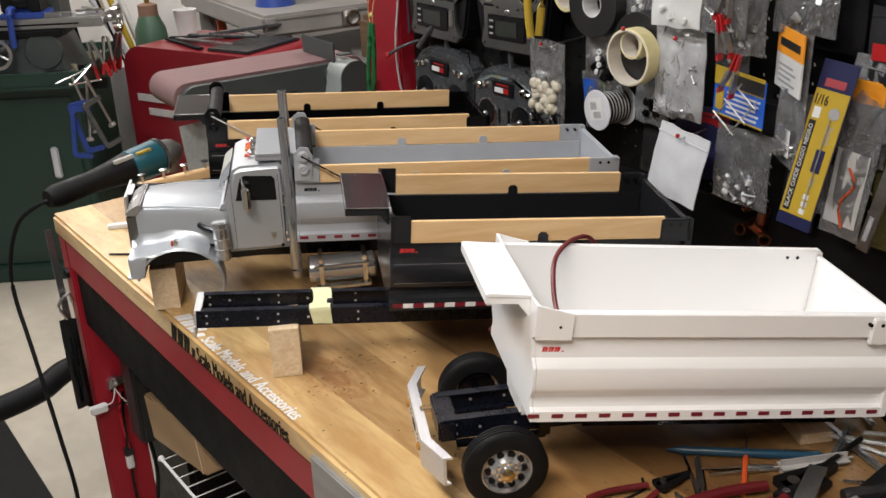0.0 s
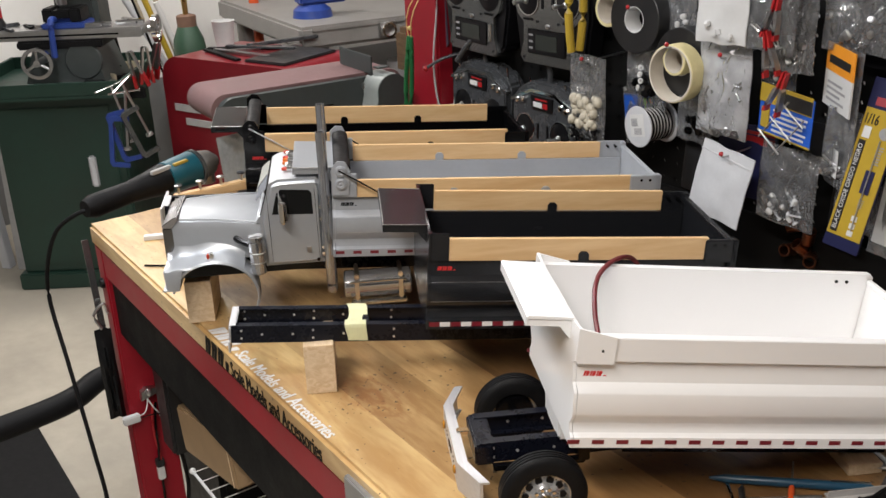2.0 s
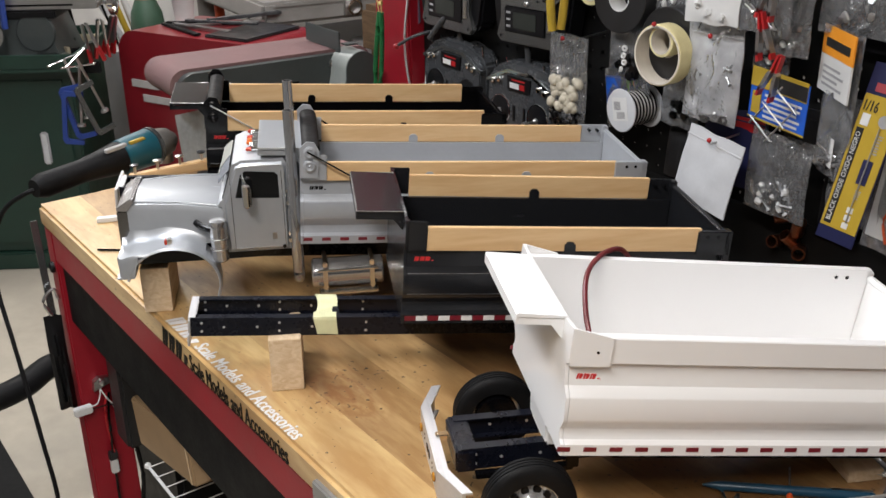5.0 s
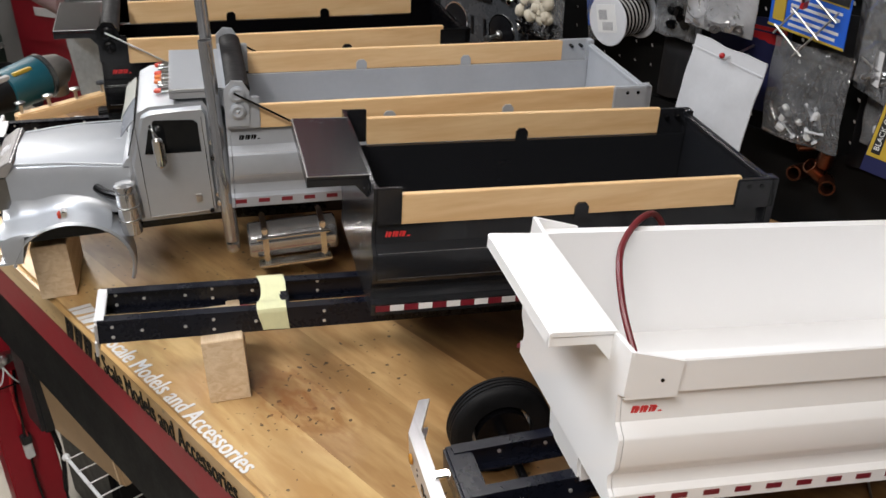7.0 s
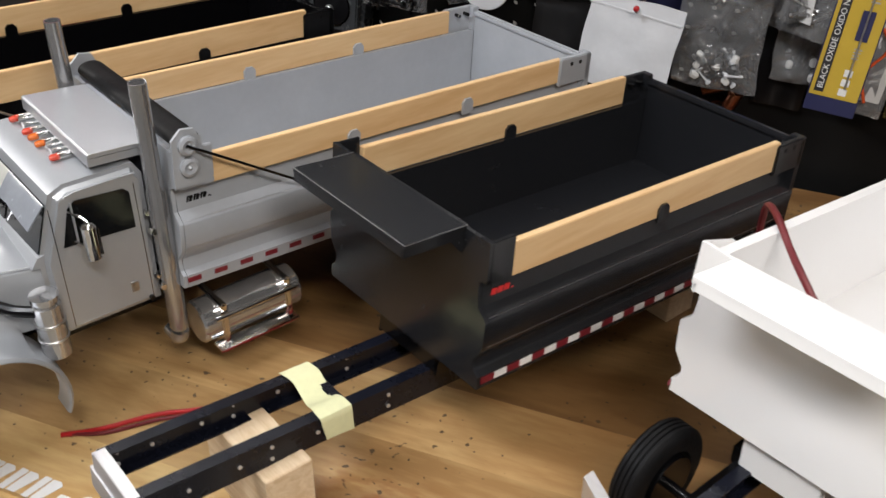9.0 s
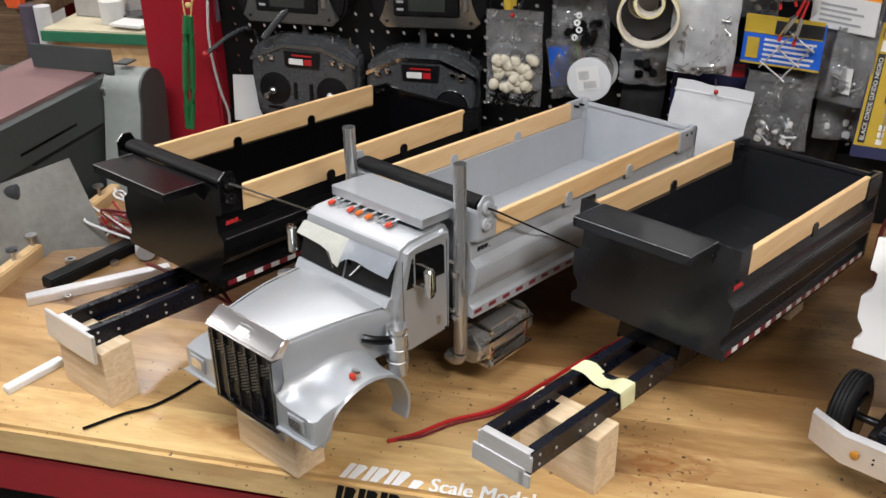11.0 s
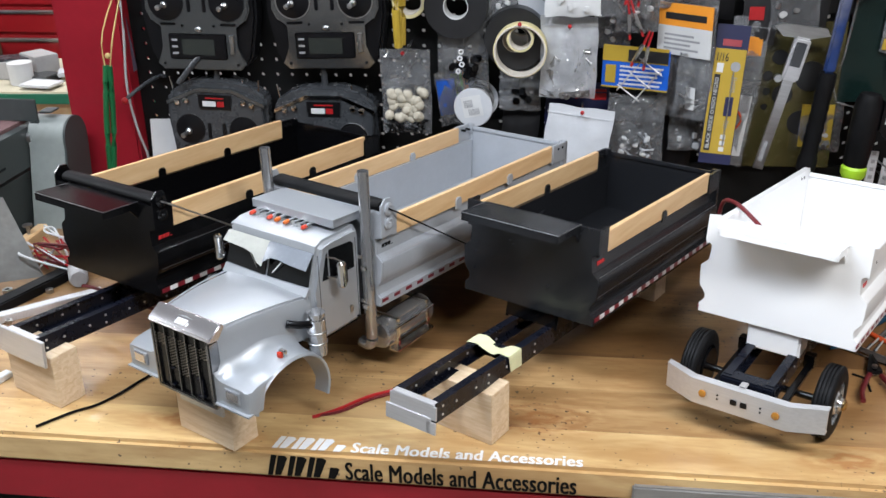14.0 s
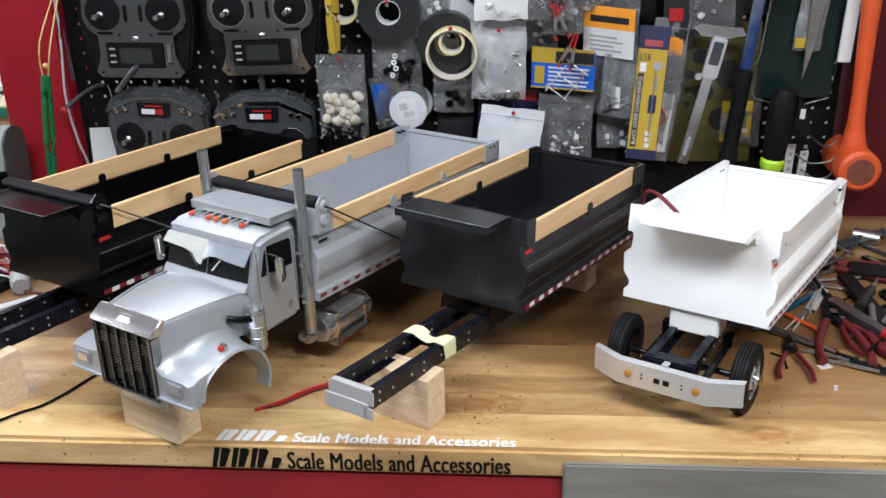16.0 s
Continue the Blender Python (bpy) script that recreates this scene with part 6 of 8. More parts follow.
card(b, "card", 0.016, 0.016, -0.012, -0.085, M_YELLOW, "yellow slip", y=-0.004)
for k, x in enumerate((0.772, 0.790, 0.812)):
    strip = thing("perforated_strip", "pale perforated plastic strip standing at the pegboard", "plastic strip", pose(x, 0.700, 0.965, -3, 2 + k, 0), group="perforated strips")
    part("strip", box(B(), (-0.007, -0.0015, -0.05), (0.007, 0.0015, 0.075 - 0.012 * k), 0.0006), M_BAGWHITE, strip)
    for j in range(8):
        part("slot", box(B(), (-0.003, -0.0019, -0.035 + 0.013 * j), (0.003, -0.0014, -0.029 + 0.013 * j)), M_GREYINK, strip, "dark slot")
for k, z in enumerate((1.012, 0.985, 1.04)):
    solid("wire_hook", tube(B(), [(0.80 + 0.01 * k, PEG, z), (0.80 + 0.012 * k, 0.70, z), (0.815 + 0.01 * k, 0.665, z - 0.004), (0.842, 0.655, z + 0.002), (0.85, 0.66, z + 0.008)], 0.0014, 8, 3), M_STEEL, "bent bare steel wire hook", "hook", group="wire hooks")
solid("white_stick", box(B(), (-0.010, -0.004, -0.06), (0.010, 0.004, 0.14), 0.001), M_CARDWHITE, "white plastic strip hung beside the post", "strip", pose(0.857, 0.693, 1.228, 0, 2, 0))
torch = thing("hand_torch", "black hand torch with a neon green end cap", "torch", pose(0.763, 0.665, 1.128, 0, 4, 0))
part("barrel", lathe(B(), [(0.016, -0.115), (0.018, -0.108), (0.0205, -0.06), (0.020, -0.01), (0.015, 0.003), (0.0, 0.005)], (0, 0, 0), "z", 24), M_RUBBER, torch, "black rubber barrel")
part("end_cap", lathe(B(), [(0.008, -0.128), (0.016, -0.132), (0.0195, -0.126), (0.0195, -0.116), (0.016, -0.111)], (0, 0, 0), "z", 24), M_NEON, torch, "neon green end cap")
part("print_line", box(B(), (0.026, -0.0128, -0.040), (0.034, -0.0118, -0.024), 0.0003), M_CARDWHITE, torch, "pale bar of print")
part("side_handle", prism(B(), [(0.02, -0.005), (0.034, -0.02), (0.050, -0.062), (0.040, -0.070), (0.02, -0.05)], "y", -0.012, 0.012), M_TXDARK, torch, "black side handle")
mal = thing("dead_blow_mallet", "orange rubber mallet with a worn dark face", "mallet", pose(0.868, 0.672, 1.27, 0, -1, 0))
part("handle", lathe(B(), [(0.027, -0.262), (0.024, -0.243), (0.018, -0.222), (0.0135, -0.195), (0.0118, -0.15), (0.0135, -0.05), (0.017, 0.06), (0.0, 0.062)], (0.010, 0, 0), "z", 24), M_ORANGE, mal, "orange rubber handle")
part("head", lathe(B(), [(0.0, -0.052), (0.028, -0.052), (0.0335, -0.047), (0.0345, 0.047), (0.030, 0.052), (0.0, 0.052)], (0.010, 0, -0.263), "y", 32), M_ORANGE, mal, "orange rubber head")
part("face", lathe(B(), [(0.0, -0.0528), (0.021, -0.0528), (0.023, -0.0515)], (0.010, 0, -0.263), "y", 28), mat("scuffed_orange", (0.16, 0.045, 0.025), 0.7, vary=0.3, scale=60), mal, "scuffed brownish striking face")
cop = thing("copper_fittings", "bunch of copper pipe fittings hung low on the pegboard", "pipe fittings", pose(0.425, 0.715, 0.97))
for k, (dx, dz, a) in enumerate([(-0.012, 0.03, 70), (0.012, 0.022, 20), (0.0, 0.0, -30), (0.018, -0.01, 85), (-0.02, -0.008, 10)]):
    part("fitting", lathe(B(), [(0.007, -0.012), (0.009, -0.012), (0.009, 0.012), (0.007, 0.012), (0.007, -0.012)], (0, 0, 0), "z", 18), M_COPPER, cop, "", pose(dx, -0.004 * (k % 2), dz, 20 * k, a, 0))

for x0, x1, z0, z1, y, film, lab in [(0.615, 0.70, 1.225, 1.36, 0.705, M_BLACKTAPE, "dark packet hung high on the pegboard"), (0.70, 0.77, 1.24, 1.37, 0.722, M_BLACKTAPE, "dark packet hung high on the pegboard"), (0.48, 0.56, 1.235, 1.37, 0.712, M_TXDARK, "dark packet hung high on the pegboard"),
                                 (0.395, 0.47, 1.09, 1.15, 0.718, M_BLACKTAPE, "dark packet behind clear bags"), (0.462, 0.515, 0.985, 1.13, 0.722, M_TXDARK, "dark packet behind clear bags"), (0.20, 0.262, 1.0, 1.09, 0.722, M_BLACKTAPE, "dark packet behind clear bags"),
                                 (0.30, 0.36, 1.25, 1.36, 0.66, M_CLEAR, "clear bag of small hardware"), (0.355, 0.43, 1.245, 1.37, 0.655, M_CLEAR, "clear bag of small hardware"), (0.475, 0.525, 1.10, 1.19, 0.668, M_CLEAR, "clear bag of small hardware"), (0.575, 0.612, 1.10, 1.235, 0.705, M_CLEAR, "long clear bag beside the drill bits")]:
    b = pouch(lab, x0, x1, z0, z1, y, film, 0.006, lean=3)
    if film is M_CLEAR:
        pieces(b, "small_part", M_STEEL, 6, (x1 - x0) * 0.6, -(z1 - z0) * 0.92, -(z1 - z0) * 0.7, 0.003, kind=1)


# ---- tools and scraps lying on the bench ----
def pliers(x, y, turn, size, grip, spread=16, label="pliers with dark red grips lying on the bench"):
    root = thing("pliers", label, "pliers", pose(x, y, TOP + 0.008, 0, 0, turn), group="pliers on the bench")
    for s in (-1, 1):
        q = radians(spread) * s
        pts = [(0.0, 0.0), (s * 0.010, -0.02), (s * 0.020, -0.05), (s * 0.022 + math.sin(q) * 0.03, -0.085), (s * 0.018 + math.sin(q) * 0.05, -0.115)]
        part("grip", tube(B(), [(a * size, b * size, 0) for a, b in pts[1:]], 0.0048 * size, 10, 4), grip, root, "moulded grip")
        part("jaw", prism(B(), [(s * -0.004 * size, -0.012 * size), (s * 0.013 * size, -0.01 * size), (s * 0.010 * size, 0.012 * size), (s * 0.003 * size, 0.050 * size), (s * 0.0005, 0.050 * size)], "z", -0.004 * size, 0.004 * size), M_BLACKSTEEL, root, "dark steel jaw")
    part("rivet", cyl(B(), (0, 0, -0.006), (0, 0, 0.006), 0.005 * size, 14), M_STEEL, root)
    return root


def driver(x, y, turn, length, grip, label, r=0.008):
    root = thing("screwdriver", label, "screwdriver", pose(x, y, TOP + r, 0, 0, turn), group="screwdrivers on the bench")
    part("handle", lathe(B(), [(0.0, 0.0), (r * 0.8, 0.0), (r, 0.006), (r * 0.85, 0.03), (r, 0.06), (r * 0.6, 0.075), (0.0, 0.075)], (0, 0, 0), "y", 14), grip, root)
    part("blade", cyl(B(), (0, 0.07, 0), (0, length, 0), r * 0.32, 10), M_STEEL, root, "steel blade")
    return root


def bar_tool(name, label, category, x, y, turn, length, w, h, material, end=None, z=0.0):
    root = thing(name, label, category, pose(x, y, TOP + z, 0, 0, turn))
    part("body", box(B(), (-w / 2, -length / 2, 0), (w / 2, length / 2, h), min(w, h) * 0.45), material, root)
    if end is not None:
        part("end", box(B(), (-w * 0.6, length / 2, 0), (w * 0.6, length / 2 + length * 0.25, h * 1.2), min(w, h) * 0.3), end, root)
    return root


pliers(0.689, 0.224, -8, 0.66, M_DKRED, 14)
pliers(0.769, 0.320, -8, 1.16, M_DKRED, 8)
pliers(0.80, 0.485, 72, 0.95, M_DKRED, 10)
pliers(0.775, 0.300, 12, 0.75, M_DKRED, 10)
cutters = thing("cutters", "long grey-armed cutters with bright red grips", "cutters", pose(0.790, 0.300, TOP + 0.014, 0, 0, 12))
part("arm", prism(B(), [(-0.012, 0.05), (0.004, 0.055), (0.013, 0.0), (0.022, -0.055), (0.012, -0.058), (-0.004, -0.005)], "z", -0.005, 0.005), M_TXSILVER, cutters, "grey steel arm")
part("arm", prism(B(), [(0.012, 0.05), (-0.004, 0.055), (-0.010, 0.0), (-0.004, -0.045), (0.005, -0.045), (0.004, -0.005)], "z", -0.010, -0.005), M_BLACKSTEEL, cutters, "dark steel arm")
part("grip", tube(B(), [(0.016, -0.050, 0.0), (0.026, -0.085, 0.0), (0.020, -0.135, 0.0)], 0.0105, 12, 4), M_RED, cutters, "bright red moulded grip")
part("grip", tube(B(), [(0.0, -0.040, -0.006), (-0.004, -0.075, -0.006), (0.004, -0.115, -0.006)], 0.0065, 12, 4), M_DKRED, cutters, "dark red moulded grip")
driver(0.745, 0.275, 35, 0.11, M_ORANGE, "short screwdriver with an orange handle", 0.0032)
driver(0.81, 0.34, -30, 0.17, M_BLACKTAPE, "screwdriver with a black handle")
bar_tool("marker_pen", "thick grey marker pen lying among tools", "marker", 0.760, 0.367, -27.5, 0.085, 0.015, 0.015, M_GREYCORD)
bar_tool("pocket_knife", "grey folding knife lying among tools", "knife", 0.885, 0.345, 28, 0.12, 0.020, 0.012, M_BLACKSTEEL)
bar_tool("flat_file", "dark flat file lying among tools", "file", 0.826, 0.345, 4, 0.20, 0.026, 0.006, M_BLACKSTEEL, z=0.006)
bar_tool("scraper", "dark broad scraper lying among tools", "scraper", 0.885, 0.45, 75, 0.11, 0.045, 0.004, M_BLACKSTEEL, z=0.01)
bar_tool("spanner", "steel spanner lying among tools", "spanner", 0.865, 0.245, -48, 0.15, 0.010, 0.006, M_STEEL, M_STEEL)
bar_tool("spanner", "steel spanner lying among tools", "spanner", 0.865, 0.335, -38, 0.17, 0.012, 0.006, M_STEEL, M_STEEL)
bar_tool("clamp_bar", "grey steel clamp bar lying at the back", "clamp", 0.875, 0.575, -58, 0.14, 0.02, 0.016, M_TXGREY)
bar_tool("spanner", "steel spanner lying among tools", "spanner", 0.76, 0.43, 70, 0.14, 0.011, 0.006, M_STEEL, M_STEEL)
ring = solid("steel_bush", lathe(B(), [(0.007, -0.02), (0.011, -0.02), (0.011, 0.02), (0.007, 0.02), (0.007, -0.02)], (0, 0, 0.011), "y", 22), M_STEEL, "short steel tube lying at the back of the bench", "steel tube", pose(0.895, 0.585, TOP, 0, 0, 60))
pen = thing("blue_pen", "long blue ball pen lying on the bench", "pen", pose(0.7065, 0.333, TOP + 0.0052, 0, 0, -44.5))
part("barrel", lathe(B(), [(0.0, -0.082), (0.001, -0.082), (0.0045, -0.066), (0.005, 0.04), (0.005, 0.07), (0.003, 0.075), (0.0, 0.075)], (0, 0, 0), "y", 16), mat("blue_plastic", (0.012, 0.055, 0.10), 0.3), pen)
part("clip", box(B(), (-0.001, 0.035, 0.005), (0.001, 0.072, 0.0065)), M_STEEL, pen, "steel pocket clip")
for k in range(2):
    d = thing("drill_bit", "steel twist drill bit lying on the bench", "drill bit", pose(0.7185 + 0.011 * k, 0.313 + 0.006 * k, TOP + 0.003, 0, 0, -36 + 5 * k), group="loose drill bits")
    part("shank", cyl(B(), (0, 0, 0), (0, 0.03, 0), 0.0025, 10), M_STEEL, d)
    part("flute", cyl(B(), (0, -0.05, 0), (0, 0.0, 0), 0.002, 6, 0.0024), M_CHROME, d)
hexkey = solid("hex_key", tube(B(), [(0.664, 0.222, TOP + 0.0015), (0.678, 0.212, TOP + 0.0015), (0.676, 0.184, TOP + 0.0015)], 0.0014, 6, 0), M_BLACKSTEEL, "small black hex key lying on the bench", "hex key")
rng = random.Random(5)
for k in range(40):
    x, y = rng.uniform(0.735, 0.94), rng.uniform(0.21, 0.58)
    bar_tool("tool_bit", "small dark tool bit lying in the tool pile", "tool bit", x, y, rng.uniform(-80, 80), rng.uniform(0.05, 0.12), rng.uniform(0.004, 0.009), 0.005, rng.choice([M_BLACKSTEEL, M_BLACKSTEEL, M_STEEL, M_STEEL, M_TXGREY, M_CHROME]), z=rng.uniform(0, 0.012))
rngb = random.Random(31)
for k in range(12):
    rod = thing("bit_rod", "thin dark steel bit lying in a loose row", "drill bit", pose(0.706 + 0.0065 * k + rngb.uniform(-0.006, 0.006), 0.262 - 0.0075 * k + rngb.uniform(-0.008, 0.008), TOP + 0.0022 + 0.002 * (k % 3), 0, 0, -125 + rngb.uniform(-14, 14)), group="loose drill bits")
    part("shank", cyl(B(), (0, -0.05, 0), (0, 0.0, 0), 0.0021, 8), M_STEEL if k % 3 else M_CHROME, rod)
    part("tip", cyl(B(), (0, 0.0, 0), (0, 0.045, 0), 0.0017, 6), M_BLACKSTEEL, rod, "dark hexagonal tip")
solid("paper_slip", box(B(), (-0.008, -0.005, 0), (0.008, 0.005, 0.0006)), M_CARDWHITE, "tiny pale paper slip on the bench", "paper", pose(0.724, 0.192, TOP, 0, 0, 20))
solid("plastic_bush", lathe(B(), [(0.0012, 0.0), (0.0025, 0.0), (0.0025, 0.005), (0.0012, 0.005), (0.0012, 0.0)], (0, 0, 0), "z", 14), M_CARDWHITE, "tiny white plastic bush on the bench", "bush", pose(0.722, 0.138, TOP))

# wires and scraps round the trucks
def wire(label, pts, r, material, name="loose_wire"):
    return solid(name, tube(B(), pts, r, 8, 5), material, label, "wire")


Zb = TOP + 0.0022
wire("dark red wire lying over the black truck frame", [(-0.345, 0.275, 0.950), (-0.315, 0.257, 0.956), (-0.247, 0.222, 0.956), (-0.192, 0.196, 0.954), (-0.150, 0.176, 0.930), (-0.130, 0.165, Zb)], 0.0024, M_DKRED)
wire("red insulated wire lying loose on the bench", [(0.030, 0.064, Zb), (0.055, 0.082, Zb), (0.085, 0.112, Zb), (0.125, 0.140, Zb), (0.163, 0.190, Zb), (0.21, 0.26, Zb), (0.26, 0.31, Zb + 0.01)], 0.0021, M_RED)
wire("red insulated wire lying loose on the bench", [(0.031, 0.066, Zb), (0.060, 0.079, Zb), (0.090, 0.108, Zb), (0.128, 0.135, Zb), (0.166, 0.184, Zb), (0.215, 0.255, Zb)], 0.0016, M_DKRED)
wire("thin black wire lying loose on the bench", [(-0.283, 0.013, Zb), (-0.255, 0.045, Zb), (-0.232, 0.064, Zb), (-0.215, 0.092, Zb), (-0.195, 0.135, Zb), (-0.16, 0.19, Zb)], 0.0018, M_BLACK)
wW = [truck_w.matrix_basis @ Vector(p) for p in ((0.004, 0.094, 0.148), (-0.022, 0.094, 0.174), (-0.055, 0.105, 0.197), (-0.090, 0.136, 0.201), (-0.115, 0.165, 0.183), (-0.125, 0.19, 0.12), (-0.11, 0.22, 0.03))]
wire("dark red wire hanging out of the white dump bed", wW, 0.0026, M_DKRED)
wire("dark red wire across the far chassis", [(-0.37, 0.33, 0.99), (-0.30, 0.30, 0.975), (-0.25, 0.26, 0.955), (-0.20, 0.22, 0.93), (-0.15, 0.2, 0.91)], 0.003, M_DKRED)
stick = solid("white_strip", box(B(), (-0.006, -0.036, 0), (0.006, 0.036, 0.008), 0.001), M_CARDWHITE, "short square white plastic strip on the bench", "plastic strip", pose(-0.388, 0.086, TOP, 0, 0, -22))
solid("aluminium_bar", box(B(), (-0.008, -0.09, 0), (0.008, 0.09, 0.012), 0.001), M_ALU, "square aluminium bar lying on the bench", "metal bar", pose(-0.425, 0.285, TOP, 0, 0, -50))
solid("steel_angle", box(B(), (-0.012, -0.075, 0), (0.012, 0.075, 0.016), 0.002), M_BLACKSTEEL, "black steel angle lying on the bench", "metal bar", pose(-0.462, 0.335, TOP, 0, 0, -22))
rollc = solid("cloth_roll", lathe(B(), [(0.0, -0.022), (0.012, -0.022), (0.014, -0.018), (0.014, 0.018), (0.012, 0.022), (0.0, 0.022)], (0, 0, 0.014), "y", 20), M_GREYCORD, "small roll of grey cloth tape on the bench", "tape roll", pose(-0.412, 0.382, TOP, 0, 0, 30))
solid("rag", ball(B(), (0, 0, 0.012), 0.026, 14, (1.1, 0.8, 0.5)), M_CARDWHITE, "crumpled pale rag on the bench", "rag", pose(-0.395, 0.43, TOP))
# ledge of pegs along the bench end
rail = thing("peg_ledge", "pale wooden ledge with upright bolts along the bench end", "peg ledge", pose(-0.547, 0.33, 0.86))
part("ledge", box(B(), (-0.085, -0.20, -0.015), (0.0, 0.24, 0.012), 0.002), M_BOARD, rail, "pale wooden ledge")
part("lip", box(B(), (-0.030, -0.16, 0.012), (-0.012, 0.24, 0.052), 0.002), M_BOARD, rail, "pale wooden lip")
for k in range(9):
    y = -0.15 + 0.043 * k
    part("bolt", cyl(B(), (-0.021, y, 0.05), (-0.021, y, 0.068), 0.0028, 10), M_STEEL, rail, "upright steel bolt")
    part("washer", lathe(B(), [(0.0, 0.066), (0.008, 0.066), (0.008, 0.069), (0.0, 0.071)], (-0.021, y, 0), "z", 16), M_STEEL if k % 3 else M_TXGREY, rail)
# wire bundle
bundle = thing("wire_bundle", "tangle of red and white wires on the bench", "wire bundle", pose(-0.455, 0.43, TOP))
rng = random.Random(11)
for k in range(9):
    pts = [(rng.uniform(-0.06, 0.06), rng.uniform(-0.05, 0.05), rng.uniform(0.004, 0.05)) for _ in range(5)]
    part("wire", tube(B(), pts, 0.0018, 6, 6), [M_RED, M_CARDWHITE, M_DKRED][k % 3], bundle)
for k, (x, y, r) in enumerate([(-0.475, 0.30, 0.007), (-0.45, 0.25, 0.005), (-0.50, 0.335, 0.008), (-0.44, 0.345, 0.006)]):
    solid("steel_nut", lathe(B(), [(r * 0.5, 0.0), (r, 0.0), (r, r), (r * 0.5, r), (r * 0.5, 0.0)], (0, 0, 0), "z", 6), M_STEEL, "small steel nut lying on the bench", "nut", pose(x, y, TOP), group="loose nuts")
# angle grinder on the bench corner
M_TEAL = mat("teal_plastic", (0.006, 0.070, 0.095), 0.4, vary=0.1, bump=0.05)
gr = thing("angle_grinder", "teal and black angle grinder with a grey gear head", "angle grinder", pose(-0.672, 0.165, 0.910, 2, 0, 19) @ Matrix.Scale(1.17, 4))
part("motor_case", lathe(B(), [(0.020, 0.022), (0.0285, 0.026), (0.0300, 0.05), (0.0315, 0.085), (0.026, 0.09)], (0, 0, 0), "y", 24), M_TEAL, gr, "teal motor case")
part("rear_grip", lathe(B(), [(0.0, -0.135), (0.014, -0.135), (0.0195, -0.12), (0.0185, -0.05), (0.0225, -0.010), (0.0275, 0.024), (0.0, 0.026)], (0, 0, 0), "y", 24), M_RUBBER, gr, "black rear grip")
part("gear_head", lathe(B(), [(0.026, 0.088), (0.027, 0.10), (0.022, 0.125), (0.010, 0.14), (0.0, 0.141)], (0, 0, 0), "y", 24), mat("dull_cast_aluminium", (0.24, 0.225, 0.205), 0.5, 0.6, vary=0.2, scale=30), gr, "grey cast gear head")
part("collar", lathe(B(), [(0.0270, 0.086), (0.0325, 0.088), (0.0325, 0.094), (0.0270, 0.098)], (0, 0, 0), "y", 24), M_TXSILVER, gr, "pale cast collar")
part("name_label", box(B(), (0.010, -0.010, 0.0195), (0.018, 0.030, 0.0262), 0.001), M_GREYCORD, gr, "scuffed grey label")
part("spindle", cyl(B(), (0, 0.115, -0.035), (0, 0.115, 0.012), 0.014, 18), M_STEEL, gr)
part("label", box(B(), (0.014, 0.035, 0.022), (0.021, 0.065, 0.0268), 0.001), M_YELLOW, gr, "small yellow label")
cord = [(-0.622, 0.03, 0.902), (-0.63, 0.0, 0.895), (-0.66, -0.035, 0.86), (-0.70, -0.055, 0.78), (-0.715, -0.06, 0.70), (-0.66, -0.06, 0.59), (-0.585, -0.06, 0.43), (-0.548, -0.06, 0.30), (-0.54, -0.08, 0.12), (-0.56, -0.16, 0.006), (-0.7, -0.35, 0.006)]
part("cord", tube(B(), cord, 0.0042, 10, 6), M_RUBBER, gr, "black power cord", gr.matrix_basis.inverted())

# ---- under the bench ----
flat = thing("cardboard_box", "flat brown cardboard box on a wire shelf", "cardboard box", pose(-0.232, 0.10, 0.574, 0, -12, 0))
M_CARDB = mat("cardboard", (0.36, 0.24, 0.13), 0.75, vary=0.08, scale=25, bump=0.1)
part("carton", box(B(), (-0.125, -0.05, -0.044), (0.125, 0.18, 0.044), 0.003), M_CARDB, flat)
part("flap_seam", box(B(), (0.113, -0.0512, -0.042), (0.1145, -0.0495, 0.042)), M_BLOCK, flat)
shelf = thing("wire_shelf", "white coated wire shelf under the bench", "wire shelf", pose(-0.02, 0.04, 0.495))
for yy in (0.0, 0.10, 0.20, 0.30):
    part("long_wire", cyl(B(), (-0.27, yy, 0), (0.5, yy, 0), 0.0028, 8), M_CARDWHITE, shelf)
for k in range(22):
    part("cross_wire", cyl(B(), (-0.26 + 0.035 * k, -0.002, 0.003), (-0.26 + 0.035 * k, 0.30, 0.003), 0.0012, 6), M_CARDWHITE, shelf)
for xx in (-0.27, 0.02):
    part("end_cap", ball(B(), (xx, 0, 0), 0.006, 10), M_CARDWHITE, shelf)
basket = thing("wire_basket", "white wire basket hung under the bench", "wire basket", pose(0.0, 0.06, 0.56))
for k in range(6):
    part("hoop", tube(B(), [(0.0, 0, -0.005 - 0.02 * k), (0.12, 0, -0.005 - 0.02 * k), (0.12, 0.18, -0.005 - 0.02 * k)], 0.0022, 6, 0), M_CARDWHITE, basket)
conn = thing("wire_connector", "white plug with thin red and black wires on the leg", "wire connector", pose(-0.505, 0.024, 0.552, 0, 0, 90))
part("plug", box(B(), (-0.038, -0.014, -0.046), (-0.006, 0.0, -0.030), 0.002), M_CARDWHITE, conn, "white plug")
part("lower_plug", box(B(), (0.010, -0.012, -0.190), (0.024, 0.0, -0.160), 0.002), M_CARDWHITE, conn, "white plug")
part("lower_sleeve", box(B(), (0.009, -0.013, -0.160), (0.025, 0.0, -0.142), 0.002), M_BLACKTAPE, conn, "black plug sleeve")
part("small_plug", box(B(), (0.032, -0.012, -0.054), (0.043, 0.0, -0.046), 0.002), M_CARDWHITE, conn, "small white plug")
